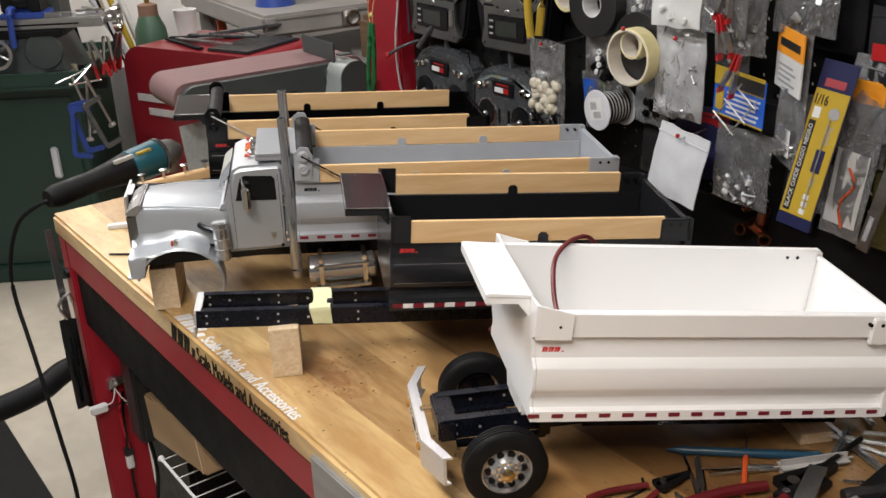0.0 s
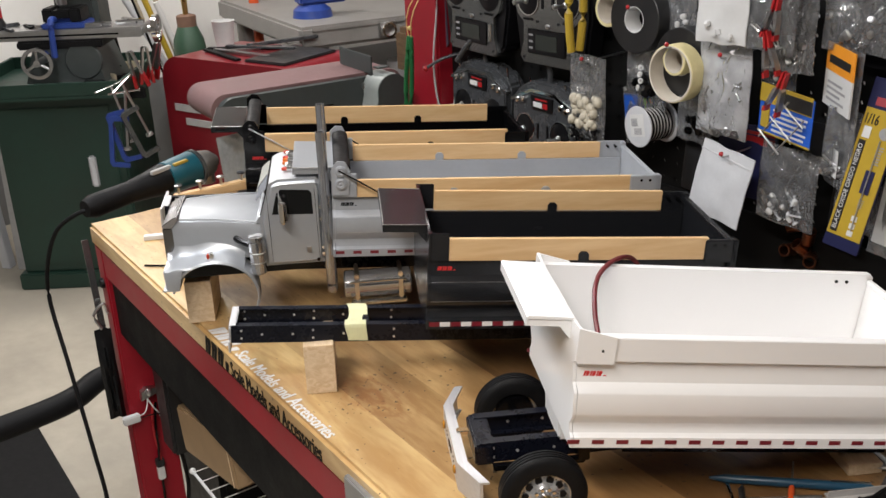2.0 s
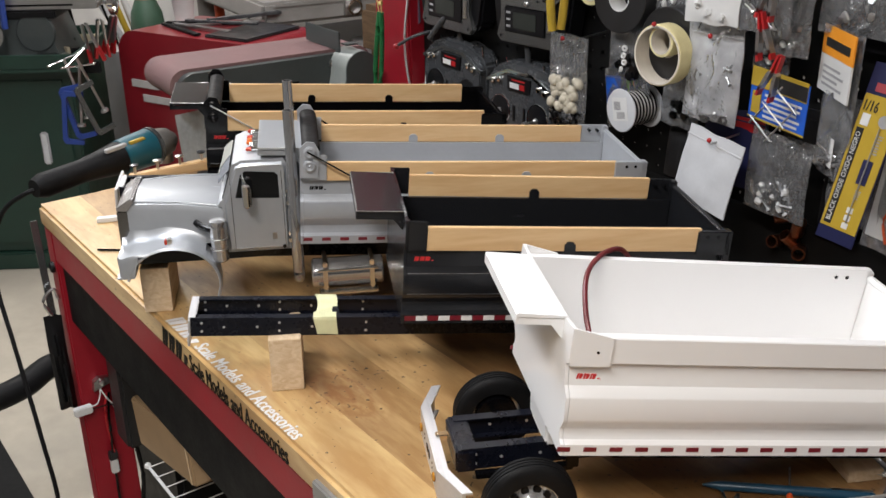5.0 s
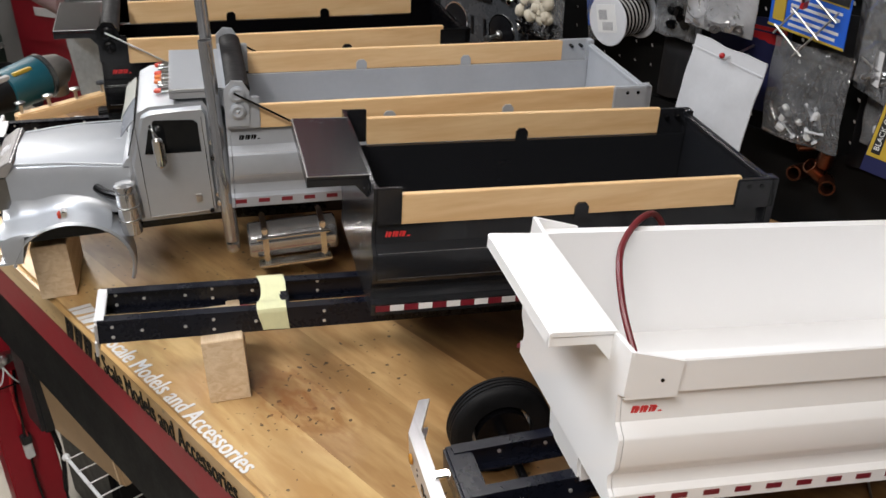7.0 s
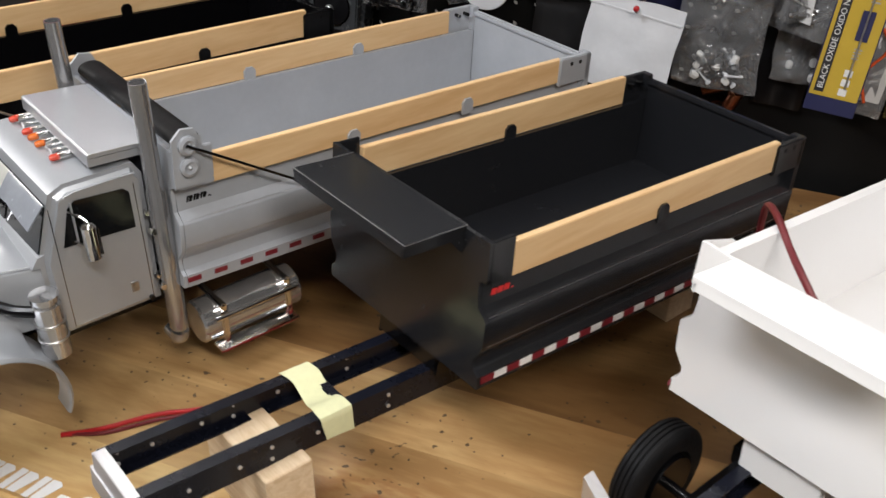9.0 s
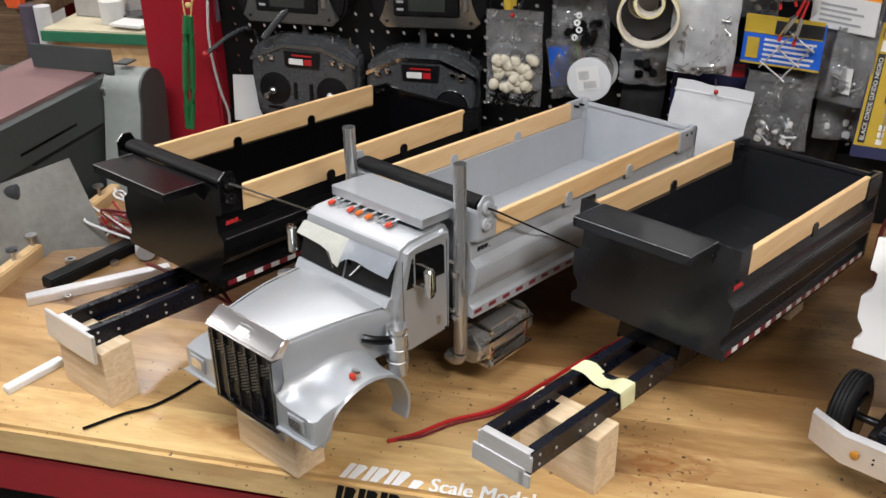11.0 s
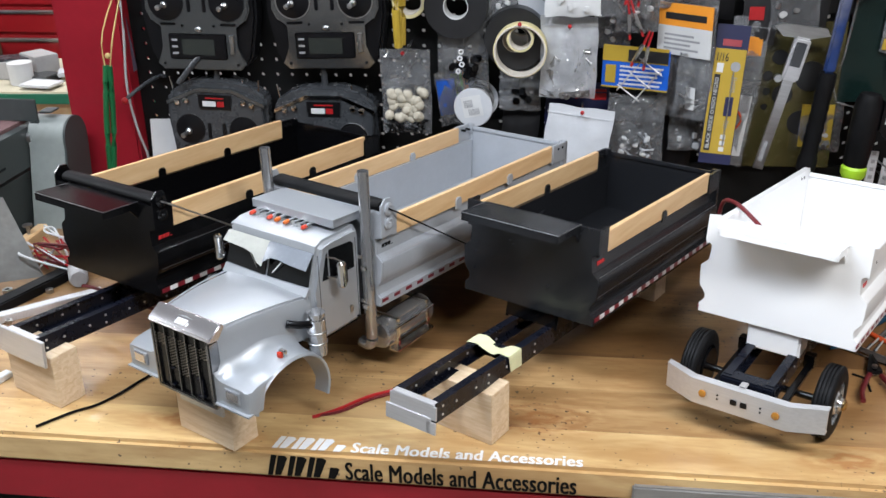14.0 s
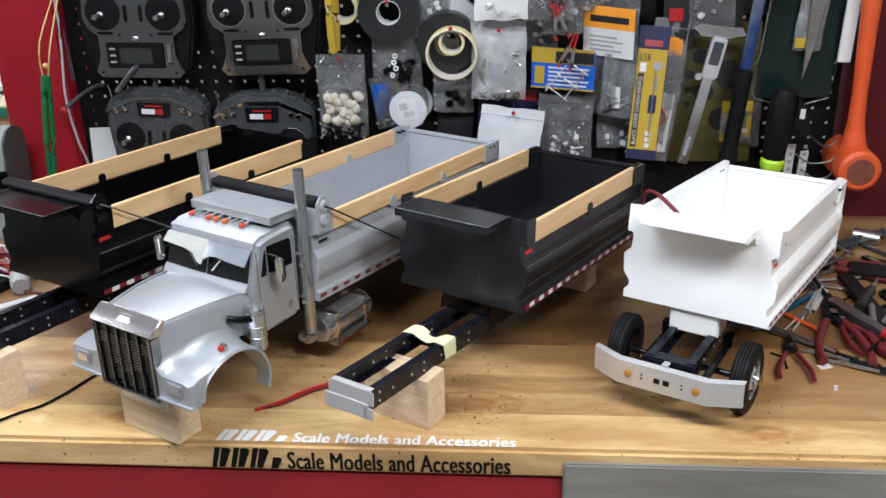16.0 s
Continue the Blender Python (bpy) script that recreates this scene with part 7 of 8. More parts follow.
part("bracket", prism(B(), [(0.002, -0.006), (0.032, 0.002), (0.032, 0.014), (0.014, 0.018), (0.004, 0.012)], "y", -0.010, 0.003), M_STEEL, conn, "bent steel bracket")
part("bolt", lathe(B(), [(0.0, -0.020), (0.006, -0.018), (0.007, -0.008), (0.0, -0.008)], (0.018, 0, 0.010), "y", 14), M_STEEL, conn)
part("wire", tube(B(), [(-0.006, -0.006, -0.036), (0.004, -0.012, -0.030), (0.012, -0.010, -0.012), (0.012, -0.006, 0.0)], 0.0012, 6, 4), M_CARDWHITE, conn)
part("wire", tube(B(), [(0.012, -0.006, 0.0), (0.020, -0.014, -0.022), (0.030, -0.012, -0.040), (0.036, -0.008, -0.048)], 0.0014, 6, 4), M_CARDWHITE, conn)
part("wire", tube(B(), [(0.024, -0.006, -0.018), (0.016, -0.012, -0.040), (0.014, -0.012, -0.085), (0.020, -0.010, -0.145)], 0.0019, 6, 4), M_RED, conn, "thin red wire")
part("wire", tube(B(), [(0.028, -0.006, -0.018), (0.020, -0.012, -0.060), (0.018, -0.012, -0.105), (0.016, -0.010, -0.145)], 0.0024, 6, 4), M_BLACK, conn)
part("wire", tube(B(), [(-0.006, -0.006, -0.042), (0.020, -0.014, -0.038), (0.040, -0.010, -0.046), (0.056, -0.004, -0.040)], 0.0012, 6, 4), M_BLACK, conn)
part("wire", tube(B(), [(0.017, -0.006, -0.190), (0.015, -0.010, -0.24), (0.019, -0.008, -0.32), (0.014, -0.006, -0.42)], 0.0024, 6, 4), M_BLACK, conn)
bagk = thing("black_nylon_bag", "black nylon pouch hung on the bench corner", "pouch", pose(-0.530, -0.014, 0.70, 0, 0, 80))
part("pouch", bag_mesh(0.030, 0.19, 0.024, 3.3), M_RUBBER, bagk)
part("hook", tube(B(), [(0, 0, 0), (-0.01, 0, 0.03), (0.01, 0.0, 0.05), (0.015, 0, 0.03)], 0.003, 8, 3), M_STEEL, bagk)
solid("corner_bar", box(B(), (-0.002, -0.006, -0.125), (0.002, 0.006, 0.125), 0.0006), M_TXSILVER, "bare aluminium strip leaning on the bench corner", "metal strip", pose(-0.545, -0.010, 0.745, 0, -5, 0))
solid("bench_bolt", lathe(B(), [(0.0, -0.008), (0.009, -0.006), (0.010, 0.0), (0.0, 0.001)], (0, 0, 0), "y", 16), M_BLACKSTEEL, "black bolt head on the red leg", "bolt", pose(-0.528, 0.003, 0.79))
solid("storage_bin", box(B(), (-0.13, -0.13, 0.0), (0.13, 0.14, 0.40), 0.012), M_BLACKSTEEL, "black plastic storage bin at the end of the bench", "storage bin", pose(-0.67, 0.30, 0))
tap = thing("power_box", "black socket box fixed between the leg and the rail", "socket box", pose(-0.440, 0.068, 0.0))
part("case", box(B(), (-0.034, -0.020, 0.455), (0.030, 0.022, 0.691), 0.006), M_BLACKTAPE, tap, "black plastic case")
part("cable", tube(B(), [(0.0, 0.0, 0.455), (0.006, 0.004, 0.38), (-0.010, 0.0, 0.28), (0.004, 0.010, 0.12), (0.03, 0.05, 0.006)], 0.004, 8, 4), M_RUBBER, tap, "black cable")
bin_ = thing("scrap_pile", "dark offcuts and tins on the lower shelf", "scrap pile", pose(-0.1, 0.28, 0.0))
for k in range(7):
    part("offcut", box(B(), (-0.2 + 0.09 * k, -0.05 + 0.03 * (k % 3), 0.0), (-0.13 + 0.09 * k, 0.06 + 0.03 * (k % 2), 0.14 + 0.05 * (k % 4)), 0.004), [M_BLACKSTEEL, M_BLOCK, M_STEEL, M_TXGREY][k % 4], bin_)
hose = solid("vacuum_hose", tube(B(), [(-0.90, -0.60, 0.30), (-0.92, -0.30, 0.34), (-0.932, -0.09, 0.35), (-0.945, -0.01, 0.355), (-0.99, 0.10, 0.36), (-1.02, 0.3, 0.25), (-1.0, 0.5, 0.03)], 0.028, 14, 6), M_RUBBER, "black ribbed vacuum hose beside the bench", "hose")
solid("floor_mat", box(B(), (-1.6, -0.6, 0.0), (-0.9, -0.02, 0.012), 0.004), M_RUBBER, "dark grey rubber floor mat", "floor mat", pose(0, 0, 0, 0, 0, 0))


# ---- the rest of the workshop ----
M_LAMPBLUE = mat("blue_paint", (0.02, 0.05, 0.24), 0.4, vary=0.1)
M_CYL = mat("green_cylinder_paint", (0.032, 0.075, 0.045), 0.5, vary=0.15, scale=10, second=(0.10, 0.07, 0.045), amount=0.4)
M_TAN = mat("tan_paint", (0.42, 0.36, 0.26), 0.6, vary=0.1)
M_PLASTER = mat("grey_dado", (0.20, 0.20, 0.20), 0.7, vary=0.1, scale=4)
M_TABLE = mat("grey_cast_table", (0.27, 0.26, 0.245), 0.55, 0.2, vary=0.12, scale=8, bump=0.08, second=(0.19, 0.18, 0.17), amount=0.5)

sander = thing("belt_sander", "grey-green belt sander with a worn pink abrasive belt", "belt sander", pose(-0.69, 0.49, 0, 0, 0, -3))


def capsule(y0, y1, z0, z1, n=12):
    r, c = (z1 - z0) / 2, (z0 + z1) / 2
    return [(y0 + r - r * math.sin(math.pi * i / n), c + r * math.cos(math.pi * i / n)) for i in range(n + 1)] + [(y1 - r + r * math.sin(math.pi * i / n), c - r * math.cos(math.pi * i / n)) for i in range(n + 1)]


part("belt", prism(B(), capsule(-0.20, 0.23, 1.010, 1.072), "x", -0.074, 0.074), M_BELT, sander, "worn pink abrasive belt")
part("side_cover", prism(B(), capsule(-0.190, 0.23, 1.000, 1.066), "x", 0.0745, 0.092), M_MACHINE, sander, "grey-green side cover")
part("far_cover", prism(B(), capsule(-0.190, 0.23, 1.000, 1.066), "x", -0.092, -0.0745), M_MACHINE, sander)
part("slot", box(B(), (0.0915, -0.075, 1.018), (0.0926, 0.055, 1.022)), M_BLACK, sander, "dark adjusting slot")
part("underframe", prism(B(), [(-0.03, 0.80), (0.22, 0.80), (0.22, 0.992), (-0.045, 0.992)], "x", 0.0, 0.088), M_MACHINE, sander, "grey-green under frame")
part("knob", lathe(B(), [(0.011, 0.092), (0.011, 0.099), (0.006, 0.101), (0.0, 0.101)], (0, 0.135, 1.048), "x", 18), M_STEEL, sander, "steel knob")
part("tracking_knob", lathe(B(), [(0.012, 0.092), (0.012, 0.112), (0.007, 0.115), (0.0, 0.115)], (0, -0.115, 0.985), "x", 16), M_TXGREY, sander)
fence = part("fence", box(B(), (-0.035, 0.138, 1.074), (0.112, 0.142, 1.112), 0.001), M_MACHINE, sander, "grey steel work fence")
part("fence_arm", box(B(), (0.096, 0.138, 1.02), (0.112, 0.144, 1.075), 0.001), M_MACHINE, fence)
part("fence_rod", box(B(), (0.112, 0.142, 1.088), (0.135, 0.17, 1.091), 0.001), M_MACHINE, fence)
arc = [(0.085, 0.78), (0.170, 0.78), (0.196, 1.03)] + [(0.161 + 0.035 * math.cos(math.pi * i / 12), 1.045 + 0.035 * math.sin(math.pi * i / 12)) for i in range(13)] + [(0.126, 1.03), (0.095, 0.9)]
cover = part("drive_cover", prism(B(), arc, "x", 0.094, 0.158), mat("pale_grey_enamel", (0.24, 0.26, 0.245), 0.45, vary=0.15, scale=12, bump=0.05), sander, "rounded pale grey drive cover")
part("end_plate", prism(B(), arc, "x", 0.1585, 0.162), M_MACHINE, cover, "dark grey end plate")
part("pedestal", prism(B(), [(-0.04, 0.0), (0.20, 0.0), (0.16, 0.99), (-0.02, 0.99)], "x", -0.10, 0.088), M_MACHINE, sander, "grey-green pedestal")
plate = solid("sheet_plate", box(B(), (-0.10, -0.0015, -0.085), (0.10, 0.0015, 0.085), 0.0006), mat("scuffed_grey_sheet", (0.30, 0.30, 0.285), 0.5, 0.5, vary=0.3, scale=14, second=(0.20, 0.195, 0.18), amount=0.6), "scuffed aluminium sheet propped against the sander", "metal sheet", pose(-0.578, 0.355, 0.918, -12, -16, 28))

# milling machine on its green cabinet
mill = thing("milling_machine", "small milling machine on a dark green steel cabinet", "milling machine", pose(-2.52, 0.25, 0, 0, 0, 57))
part("cabinet", box(B(), (-0.06, 0.02, 0.065), (0.39, 0.45, 0.74), 0.006), M_GREEN, mill, "dark green steel cabinet")
part("plinth", box(B(), (-0.08, 0.0, 0.0), (0.41, 0.47, 0.065), 0.006), M_GREEN, mill, "dark green plinth")
door = part("door", box(B(), (-0.03, 0.012, 0.10), (0.36, 0.02, 0.70), 0.003), M_GREEN, mill, "dark green cabinet door")
part("handle", box(B(), (0.255, 0.0, 0.40), (0.285, 0.012, 0.52), 0.006), M_BAGWHITE, door, "pale grey door handle")
tray = B()
box(tray, (-0.15, -0.06, 0.74), (0.44, 0.50, 0.755), 0.003)
for lo, hi in (((-0.15, -0.06, 0.755), (0.44, -0.045, 0.80)), ((-0.15, 0.485, 0.755), (0.44, 0.50, 0.80)), ((-0.15, -0.045, 0.755), (-0.135, 0.485, 0.80)), ((0.425, -0.045, 0.755), (0.44, 0.485, 0.80))):
    box(tray, lo, hi, 0.002)
part("tray", tray, M_GREEN, mill, "dark green chip tray")
part("base", prism(B(), [(0.06, 0.755), (0.36, 0.755), (0.31, 0.90), (0.11, 0.90)], "y", 0.06, 0.34), M_MACHINE, mill, "grey-green cast base")
part("swivel_disc", lathe(B(), [(0.0, 0.052), (0.062, 0.052), (0.066, 0.058), (0.066, 0.064), (0.0, 0.064)], (0.285, 0, 0.855), "y", 28), M_MACHINE, mill, "round steel swivel disc")
part("saddle", box(B(), (0.06, 0.05, 0.90), (0.36, 0.25, 0.93), 0.006), M_BLACKSTEEL, mill)
part("table", box(B(), (-0.14, 0.06, 0.93), (0.50, 0.22, 0.965), 0.004), M_STEEL, mill, "ground steel work table")
part("table_slot", box(B(), (-0.14, 0.0585, 0.942), (0.42, 0.0605, 0.948)), M_BLACK, mill)
for x, y, z, r, ax in ((0.15, -0.02, 0.865, 0.055, "y"), (0.535, 0.14, 0.945, 0.05, "x")):
    w = part("handwheel", lathe(B(), [(r * 0.78, y - 0.008 if ax == "y" else x - 0.008), (r, y - 0.008 if ax == "y" else x - 0.008), (r, y + 0.008 if ax == "y" else x + 0.008), (r * 0.78, y + 0.008 if ax == "y" else x + 0.008), (r * 0.78, y - 0.008 if ax == "y" else x - 0.008)], (x, 0, z) if ax == "y" else (0, y, z), ax, 30), M_CHROME, mill, "chrome handwheel")
    part("hub", cyl(B(), (x, y - 0.012, z) if ax == "y" else (x - 0.03, y, z), (x, 0.07, z) if ax == "y" else (x + 0.012, y, z), 0.012, 14), M_STEEL, w)
    for k in range(3):
        q = radians(90 + 120 * k)
        a, b = r * 0.85 * math.cos(q), r * 0.85 * math.sin(q)
        part("spoke", cyl(B(), (x, y, z), (x + a, y, z + b) if ax == "y" else (x, y + a, z + b), 0.005, 8), M_STEEL, w)
part("column", box(B(), (0.13, 0.28, 0.80), (0.29, 0.45, 1.62), 0.02), M_MACHINE, mill, "grey cast column")
part("head", box(B(), (0.12, 0.05, 1.16), (0.30, 0.30, 1.5), 0.02), M_MACHINE, mill)
part("spindle", lathe(B(), [(0.0, 1.04), (0.018, 1.04), (0.022, 1.08), (0.03, 1.16), (0.0, 1.165)], (0.21, 0.15, 0), "z", 20), M_STEEL, mill)
bm = box(B(), (0.15, 0.075, 0.965), (0.30, 0.20, 0.985), 0.004)
box(bm, (0.19, 0.11, 0.985), (0.25, 0.165, 1.0), 0.003)
part("vice", bm, M_LAMPBLUE, mill, "blue machine vice")
for x0, x1 in ((0.155, 0.19), (0.25, 0.29)):
    part("vice_jaw", box(B(), (x0, 0.085, 0.985), (x1, 0.19, 1.035), 0.005), M_BLACKSTEEL, mill, "dark steel vice jaw")
part("vice_block", box(B(), (0.19, 0.09, 1.0), (0.25, 0.185, 1.028), 0.004), M_BLACKSTEEL, mill)
part("vice_handle", tube(B(), [(0.20, 0.075, 1.0), (0.20, 0.035, 1.0), (0.198, 0.03, 0.95), (0.196, 0.028, 0.875)], 0.011, 10, 3), M_LAMPBLUE, mill, "blue crank handle")
cover = part("quill_guard", lathe(B(), [(0.0, 0.965), (0.040, 0.965), (0.040, 0.985), (0.032, 1.00), (0.030, 1.10), (0.0, 1.10)], (-0.03, 0.12, 0), "z", 24), M_BLACKTAPE, mill, "black plastic guard")
part("red_band", lathe(B(), [(0.0322, 1.006), (0.0322, 1.044), (0.0300, 1.044), (0.0300, 1.006), (0.0322, 1.006)], (-0.03, 0.12, 0), "z", 24), M_RED, cover, "red band")
for k in range(6):
    part("tray_scrap", box(B(), (0.19 + 0.03 * k, 0.02 + 0.05 * (k % 3), 0.756), (0.27 + 0.025 * k, 0.06 + 0.05 * (k % 3), 0.775 + 0.01 * (k % 2)), 0.003), [M_STEEL, M_BLACKSTEEL][k % 2], mill)
rngm = random.Random(21)
for k in range(14):
    x, y = rngm.uniform(-0.1, 0.45), rngm.uniform(0.08, 0.2)
    part("table_tool", box(B(), (-0.05, -0.008, 0.966), (0.05, 0.008, 0.972 + 0.01 * rngm.random()), 0.002), rngm.choice([M_STEEL, M_CHROME, M_BLACKSTEEL, M_TXGREY]), mill, "", pose(x, y, 0, 0, 0, rngm.uniform(-60, 60)))
for k in range(10):
    x, y = rngm.uniform(0.14, 0.36), rngm.uniform(0.03, 0.4)
    part("tray_scrap", box(B(), (-0.06, -0.006, 0.757), (0.06, 0.006, 0.768 + 0.03 * rngm.random()), 0.002), rngm.choice([M_STEEL, M_CHROME, M_TAN, M_TXGREY]), mill, "", pose(x, y, 0, 0, 0, rngm.uniform(-80, 80)))
for k in range(3):
    cl = thing("spring_clamp", "steel spring clamp with red grips on the chip tray", "spring clamp", mill.matrix_basis @ pose(0.47 + 0.012 * k, 0.05 + 0.07 * k, 0.80, 12, 10 * k - 10, 30 * k), group="clamps on the tray")
    for s in (-1, 1):
        part("arm", prism(B(), [(s * 0.003, 0.09), (s * 0.012, 0.085), (s * 0.020, -0.01), (s * 0.014, -0.012)], "y", -0.008, 0.008), M_STEEL, cl)
        part("grip", prism(B(), [(s * 0.013, 0.0), (s * 0.022, 0.0), (s * 0.028, -0.05), (s * 0.018, -0.05)], "y", -0.01, 0.01), M_RED, cl, "red dipped grip")


def screw_clamp(x, y, z, turn, lean, material, label):
    """A C-clamp hung from its frame: curved frame, threaded screw with a pad, and a sliding bar through its head."""
    root = thing("screw_clamp", label, "clamp", pose(x, y, z, 0, lean, turn), group="hanging clamps")
    part("frame", prism(B(), [(0.052, 0.010), (-0.004, 0.010), (-0.014, 0.0), (-0.016, -0.150), (-0.008, -0.165), (0.050, -0.166), (0.050, -0.152), (0.004, -0.150), (-0.001, -0.144), (0.0, -0.012), (0.005, -0.006), (0.052, -0.006)], "y", -0.006, 0.006), material, root, "painted cast clamp frame")
    part("screw", cyl(B(), (0.043, 0, -0.095), (0.043, 0, 0.095), 0.0045, 10), M_STEEL, root, "bright threaded screw")
    part("pad", lathe(B(), [(0.0, -0.118), (0.014, -0.116), (0.012, -0.108), (0.0, -0.106)], (0.043, 0, 0.012), "z", 14), M_STEEL, root)
    part("slide_bar", cyl(B(), (-0.005, -0.02, 0.088), (0.085, 0.02, 0.098), 0.003, 8), M_CHROME, root, "sliding steel bar")
    for dx, dy in ((-0.005, -0.02), (0.085, 0.02)):
        part("bar_end", ball(B(), (dx, dy, 0.088 if dx < 0.05 else 0.098), 0.0045, 8), M_CHROME, root)


for k, (dx, dy, dz, turn, lean) in enumerate([(-0.02, 0.0, 0.02, 55, -14), (0.045, 0.03, 0.03, 95, -20), (-0.004, 0.004, 0.012, 62, 6)]):
    screw_clamp(-2.07 + dx, 0.49 + dy, 0.70 + dz, turn, lean, M_TXSILVER if k == 1 else M_LAMPBLUE, "grey steel clamp hung on the mill cabinet" if k == 1 else "blue steel clamp hung on the mill cabinet")
part("clamp_rail", box(B(), (0.385, 0.1, 0.70), (0.47, 0.12, 0.74), 0.003), M_BLACKSTEEL, mill)

# gas cylinder, sticks and the wall behind
gas = thing("gas_cylinder", "green gas cylinder with a rusty cap and brass valve", "gas cylinder", pose(-2.77, 1.045, 0) @ Matrix.Diagonal((0.88, 0.88, 1.05, 1)))
part("body", lathe(B(), [(0.0, 0.0), (0.075, 0.0), (0.078, 0.02), (0.078, 0.72), (0.07, 0.78), (0.045, 0.83), (0.0, 0.84)], (0, 0, 0), "z", 28), M_CYL, gas, "green painted steel body")
part("cap", lathe(B(), [(0.045, 0.82), (0.045, 0.87), (0.03, 0.875), (0.0, 0.876)], (0, 0, 0), "z", 22), mat("rusty_brown", (0.16, 0.09, 0.06), 0.7), gas, "rusty brown cap")
part("valve", lathe(B(), [(0.012, 0.87), (0.014, 0.93), (0.02, 0.935), (0.02, 0.96), (0.0, 0.962)], (0, 0, 0), "z", 16), mat("brass", (0.55, 0.38, 0.14), 0.3, 1.0), gas, "brass valve")
for x, y0, lean, top, r, col, lab in [(-2.95, 1.241, -0.303, 1.35, 0.013, M_YELLOW, "yellow wooden pole leaning on the wall"), (-2.98, 1.30, -0.31, 0.95, 0.013, M_CARDWHITE, "white pole leaning on the wall"), (-3.02, 1.20, -0.28, 1.30, 0.007, M_TAN, "thin tan wooden pole leaning on the wall"), (-3.00, 1.33, -0.46, 1.02, 0.014, M_BAGWHITE, "pale pole with a dark tip leaning on the wall"), (-3.06, 1.26, -0.24, 0.98, 0.010, M_TAN, "tan wooden pole leaning on the wall"), (-2.99, 1.17, -0.27, 1.30, 0.005, M_BLACKSTEEL, "thin black steel rod leaning on the wall")]:
    solid("pole", cyl(B(), (x, y0, 0.0), (x - 0.02, y0 + lean * top, top), r, 12), col, lab, "pole", group="leaning poles")
solid("red_pole", cyl(B(), (-2.9, 1.45, 0.0), (-3.0, 1.42, 1.6), 0.022, 12), M_ORANGE, "orange-red pole leaning on the wall", "pole")
solid("baseboard", box(B(), (-3.40, -3.2, 0.0), (-3.385, 3.2, 0.55)), M_PLASTER, "grey painted lower band of the wall", "wall band", kind="structure")
for k in range(5):
    solid("steel_offcut", box(B(), (-0.02, -0.02, 0), (0.02, 0.02, 0.55 + 0.05 * (k % 3)), 0.003), M_GREYCORD if k % 2 else M_BAGWHITE, "pale metal offcut standing by the wall", "metal offcut", pose(-2.95 + 0.05 * k, 0.1 + 0.05 * k, 0, 4, 3 * k - 6, 20 * k), group="standing offcuts")
solid("wall_cable", tube(B(), [(-3.38, 0.8, 1.9), (-3.37, 0.82, 1.3), (-3.37, 0.9, 0.9), (-3.36, 0.95, 0.5)], 0.008, 8, 4), M_BLACK, "black cable hanging down the wall", "cable")

# red welder
W = pose(-2.34, 0.81, 0, 0, 0, 21.6)
welder = thing("welder", "red welding machine with loose tools on its top", "welder", W)
hood = [(-0.06, 0.10), (0.62, 0.10)] + [(0.53 + 0.09 * math.cos(radians(q)), 0.75 + 0.09 * math.sin(radians(q))) for q in range(0, 91, 10)] + [(0.03 + 0.09 * math.cos(radians(q)), 0.75 + 0.09 * math.sin(radians(q))) for q in range(90, 181, 10)]
part("case", prism(B(), hood, "y", 0.0, 0.34), M_WELDER, welder, "red painted steel case")
part("handle", box(B(), (0.34, 0.03, 0.838), (0.53, 0.31, 0.850), 0.004), M_BLACKTAPE, welder, "black top panel")
part("name_plate", box(B(), (-0.02, -0.004, 0.50), (0.26, 0.002, 0.66), 0.002), M_WELDER, welder)
for x0, x1, z0 in ((-0.005, 0.13, 0.640), (0.045, 0.20, 0.590), (0.0, 0.05, 0.40)):
    part("print_line", box(B(), (x0, -0.007, z0), (x1, -0.003, z0 + (0.026 if z0 > 0.4 else 0.012))), M_GREYCORD, welder, "pale bar of print")
part("switch_panel", box(B(), (0.26, -0.008, 0.28), (0.42, 0.002, 0.42), 0.004), M_BLACKTAPE, welder, "black switch panel")
for k in range(2):
    part("socket", lathe(B(), [(0.0, -0.03), (0.022, -0.028), (0.026, -0.006), (0.0, -0.006)], (0.31 + 0.06 * k, 0, 0.35), "y", 16), M_STEEL, welder)
for s in (0.05, 0.5):
    part("wheel", cyl(B(), (s, -0.03, 0.07), (s, 0.37, 0.07), 0.07, 24), M_RUBBER, welder, "black rubber wheel")
part("cable", tube(B(), [(0.02, -0.02, 0.40), (-0.08, -0.08, 0.42), (-0.16, -0.02, 0.34), (-0.1, 0.05, 0.26), (0.0, -0.04, 0.3)], 0.018, 10, 5), M_RUBBER, welder, "coiled black welding cable")
for k in range(6):
    solid("flat_tool", box(B(), (-0.14, -0.012, 0), (0.14, 0.012, 0.008 + 0.004 * (k % 2)), 0.002), [M_BLACKSTEEL, M_STEEL, M_TXGREY][k % 3], "flat steel tool lying on the welder", "metal tool", W @ pose(0.18 + 0.06 * (k % 3), 0.08 + 0.04 * k, 0.842 + 0.022 * (k % 3 == 2), 0, 0, -20 + 17 * k), group="tools on the welder")
cup = solid("paper_cup", lathe(B(), [(0.0, 0.0), (0.033, 0.0), (0.042, 0.095), (0.044, 0.098), (0.040, 0.098), (0.031, 0.004), (0.0, 0.004)], (0, 0, 0), "z", 28), M_CARDWHITE, "white paper cup with a green print", "cup", W @ pose(0.06, 0.22, 0.841))
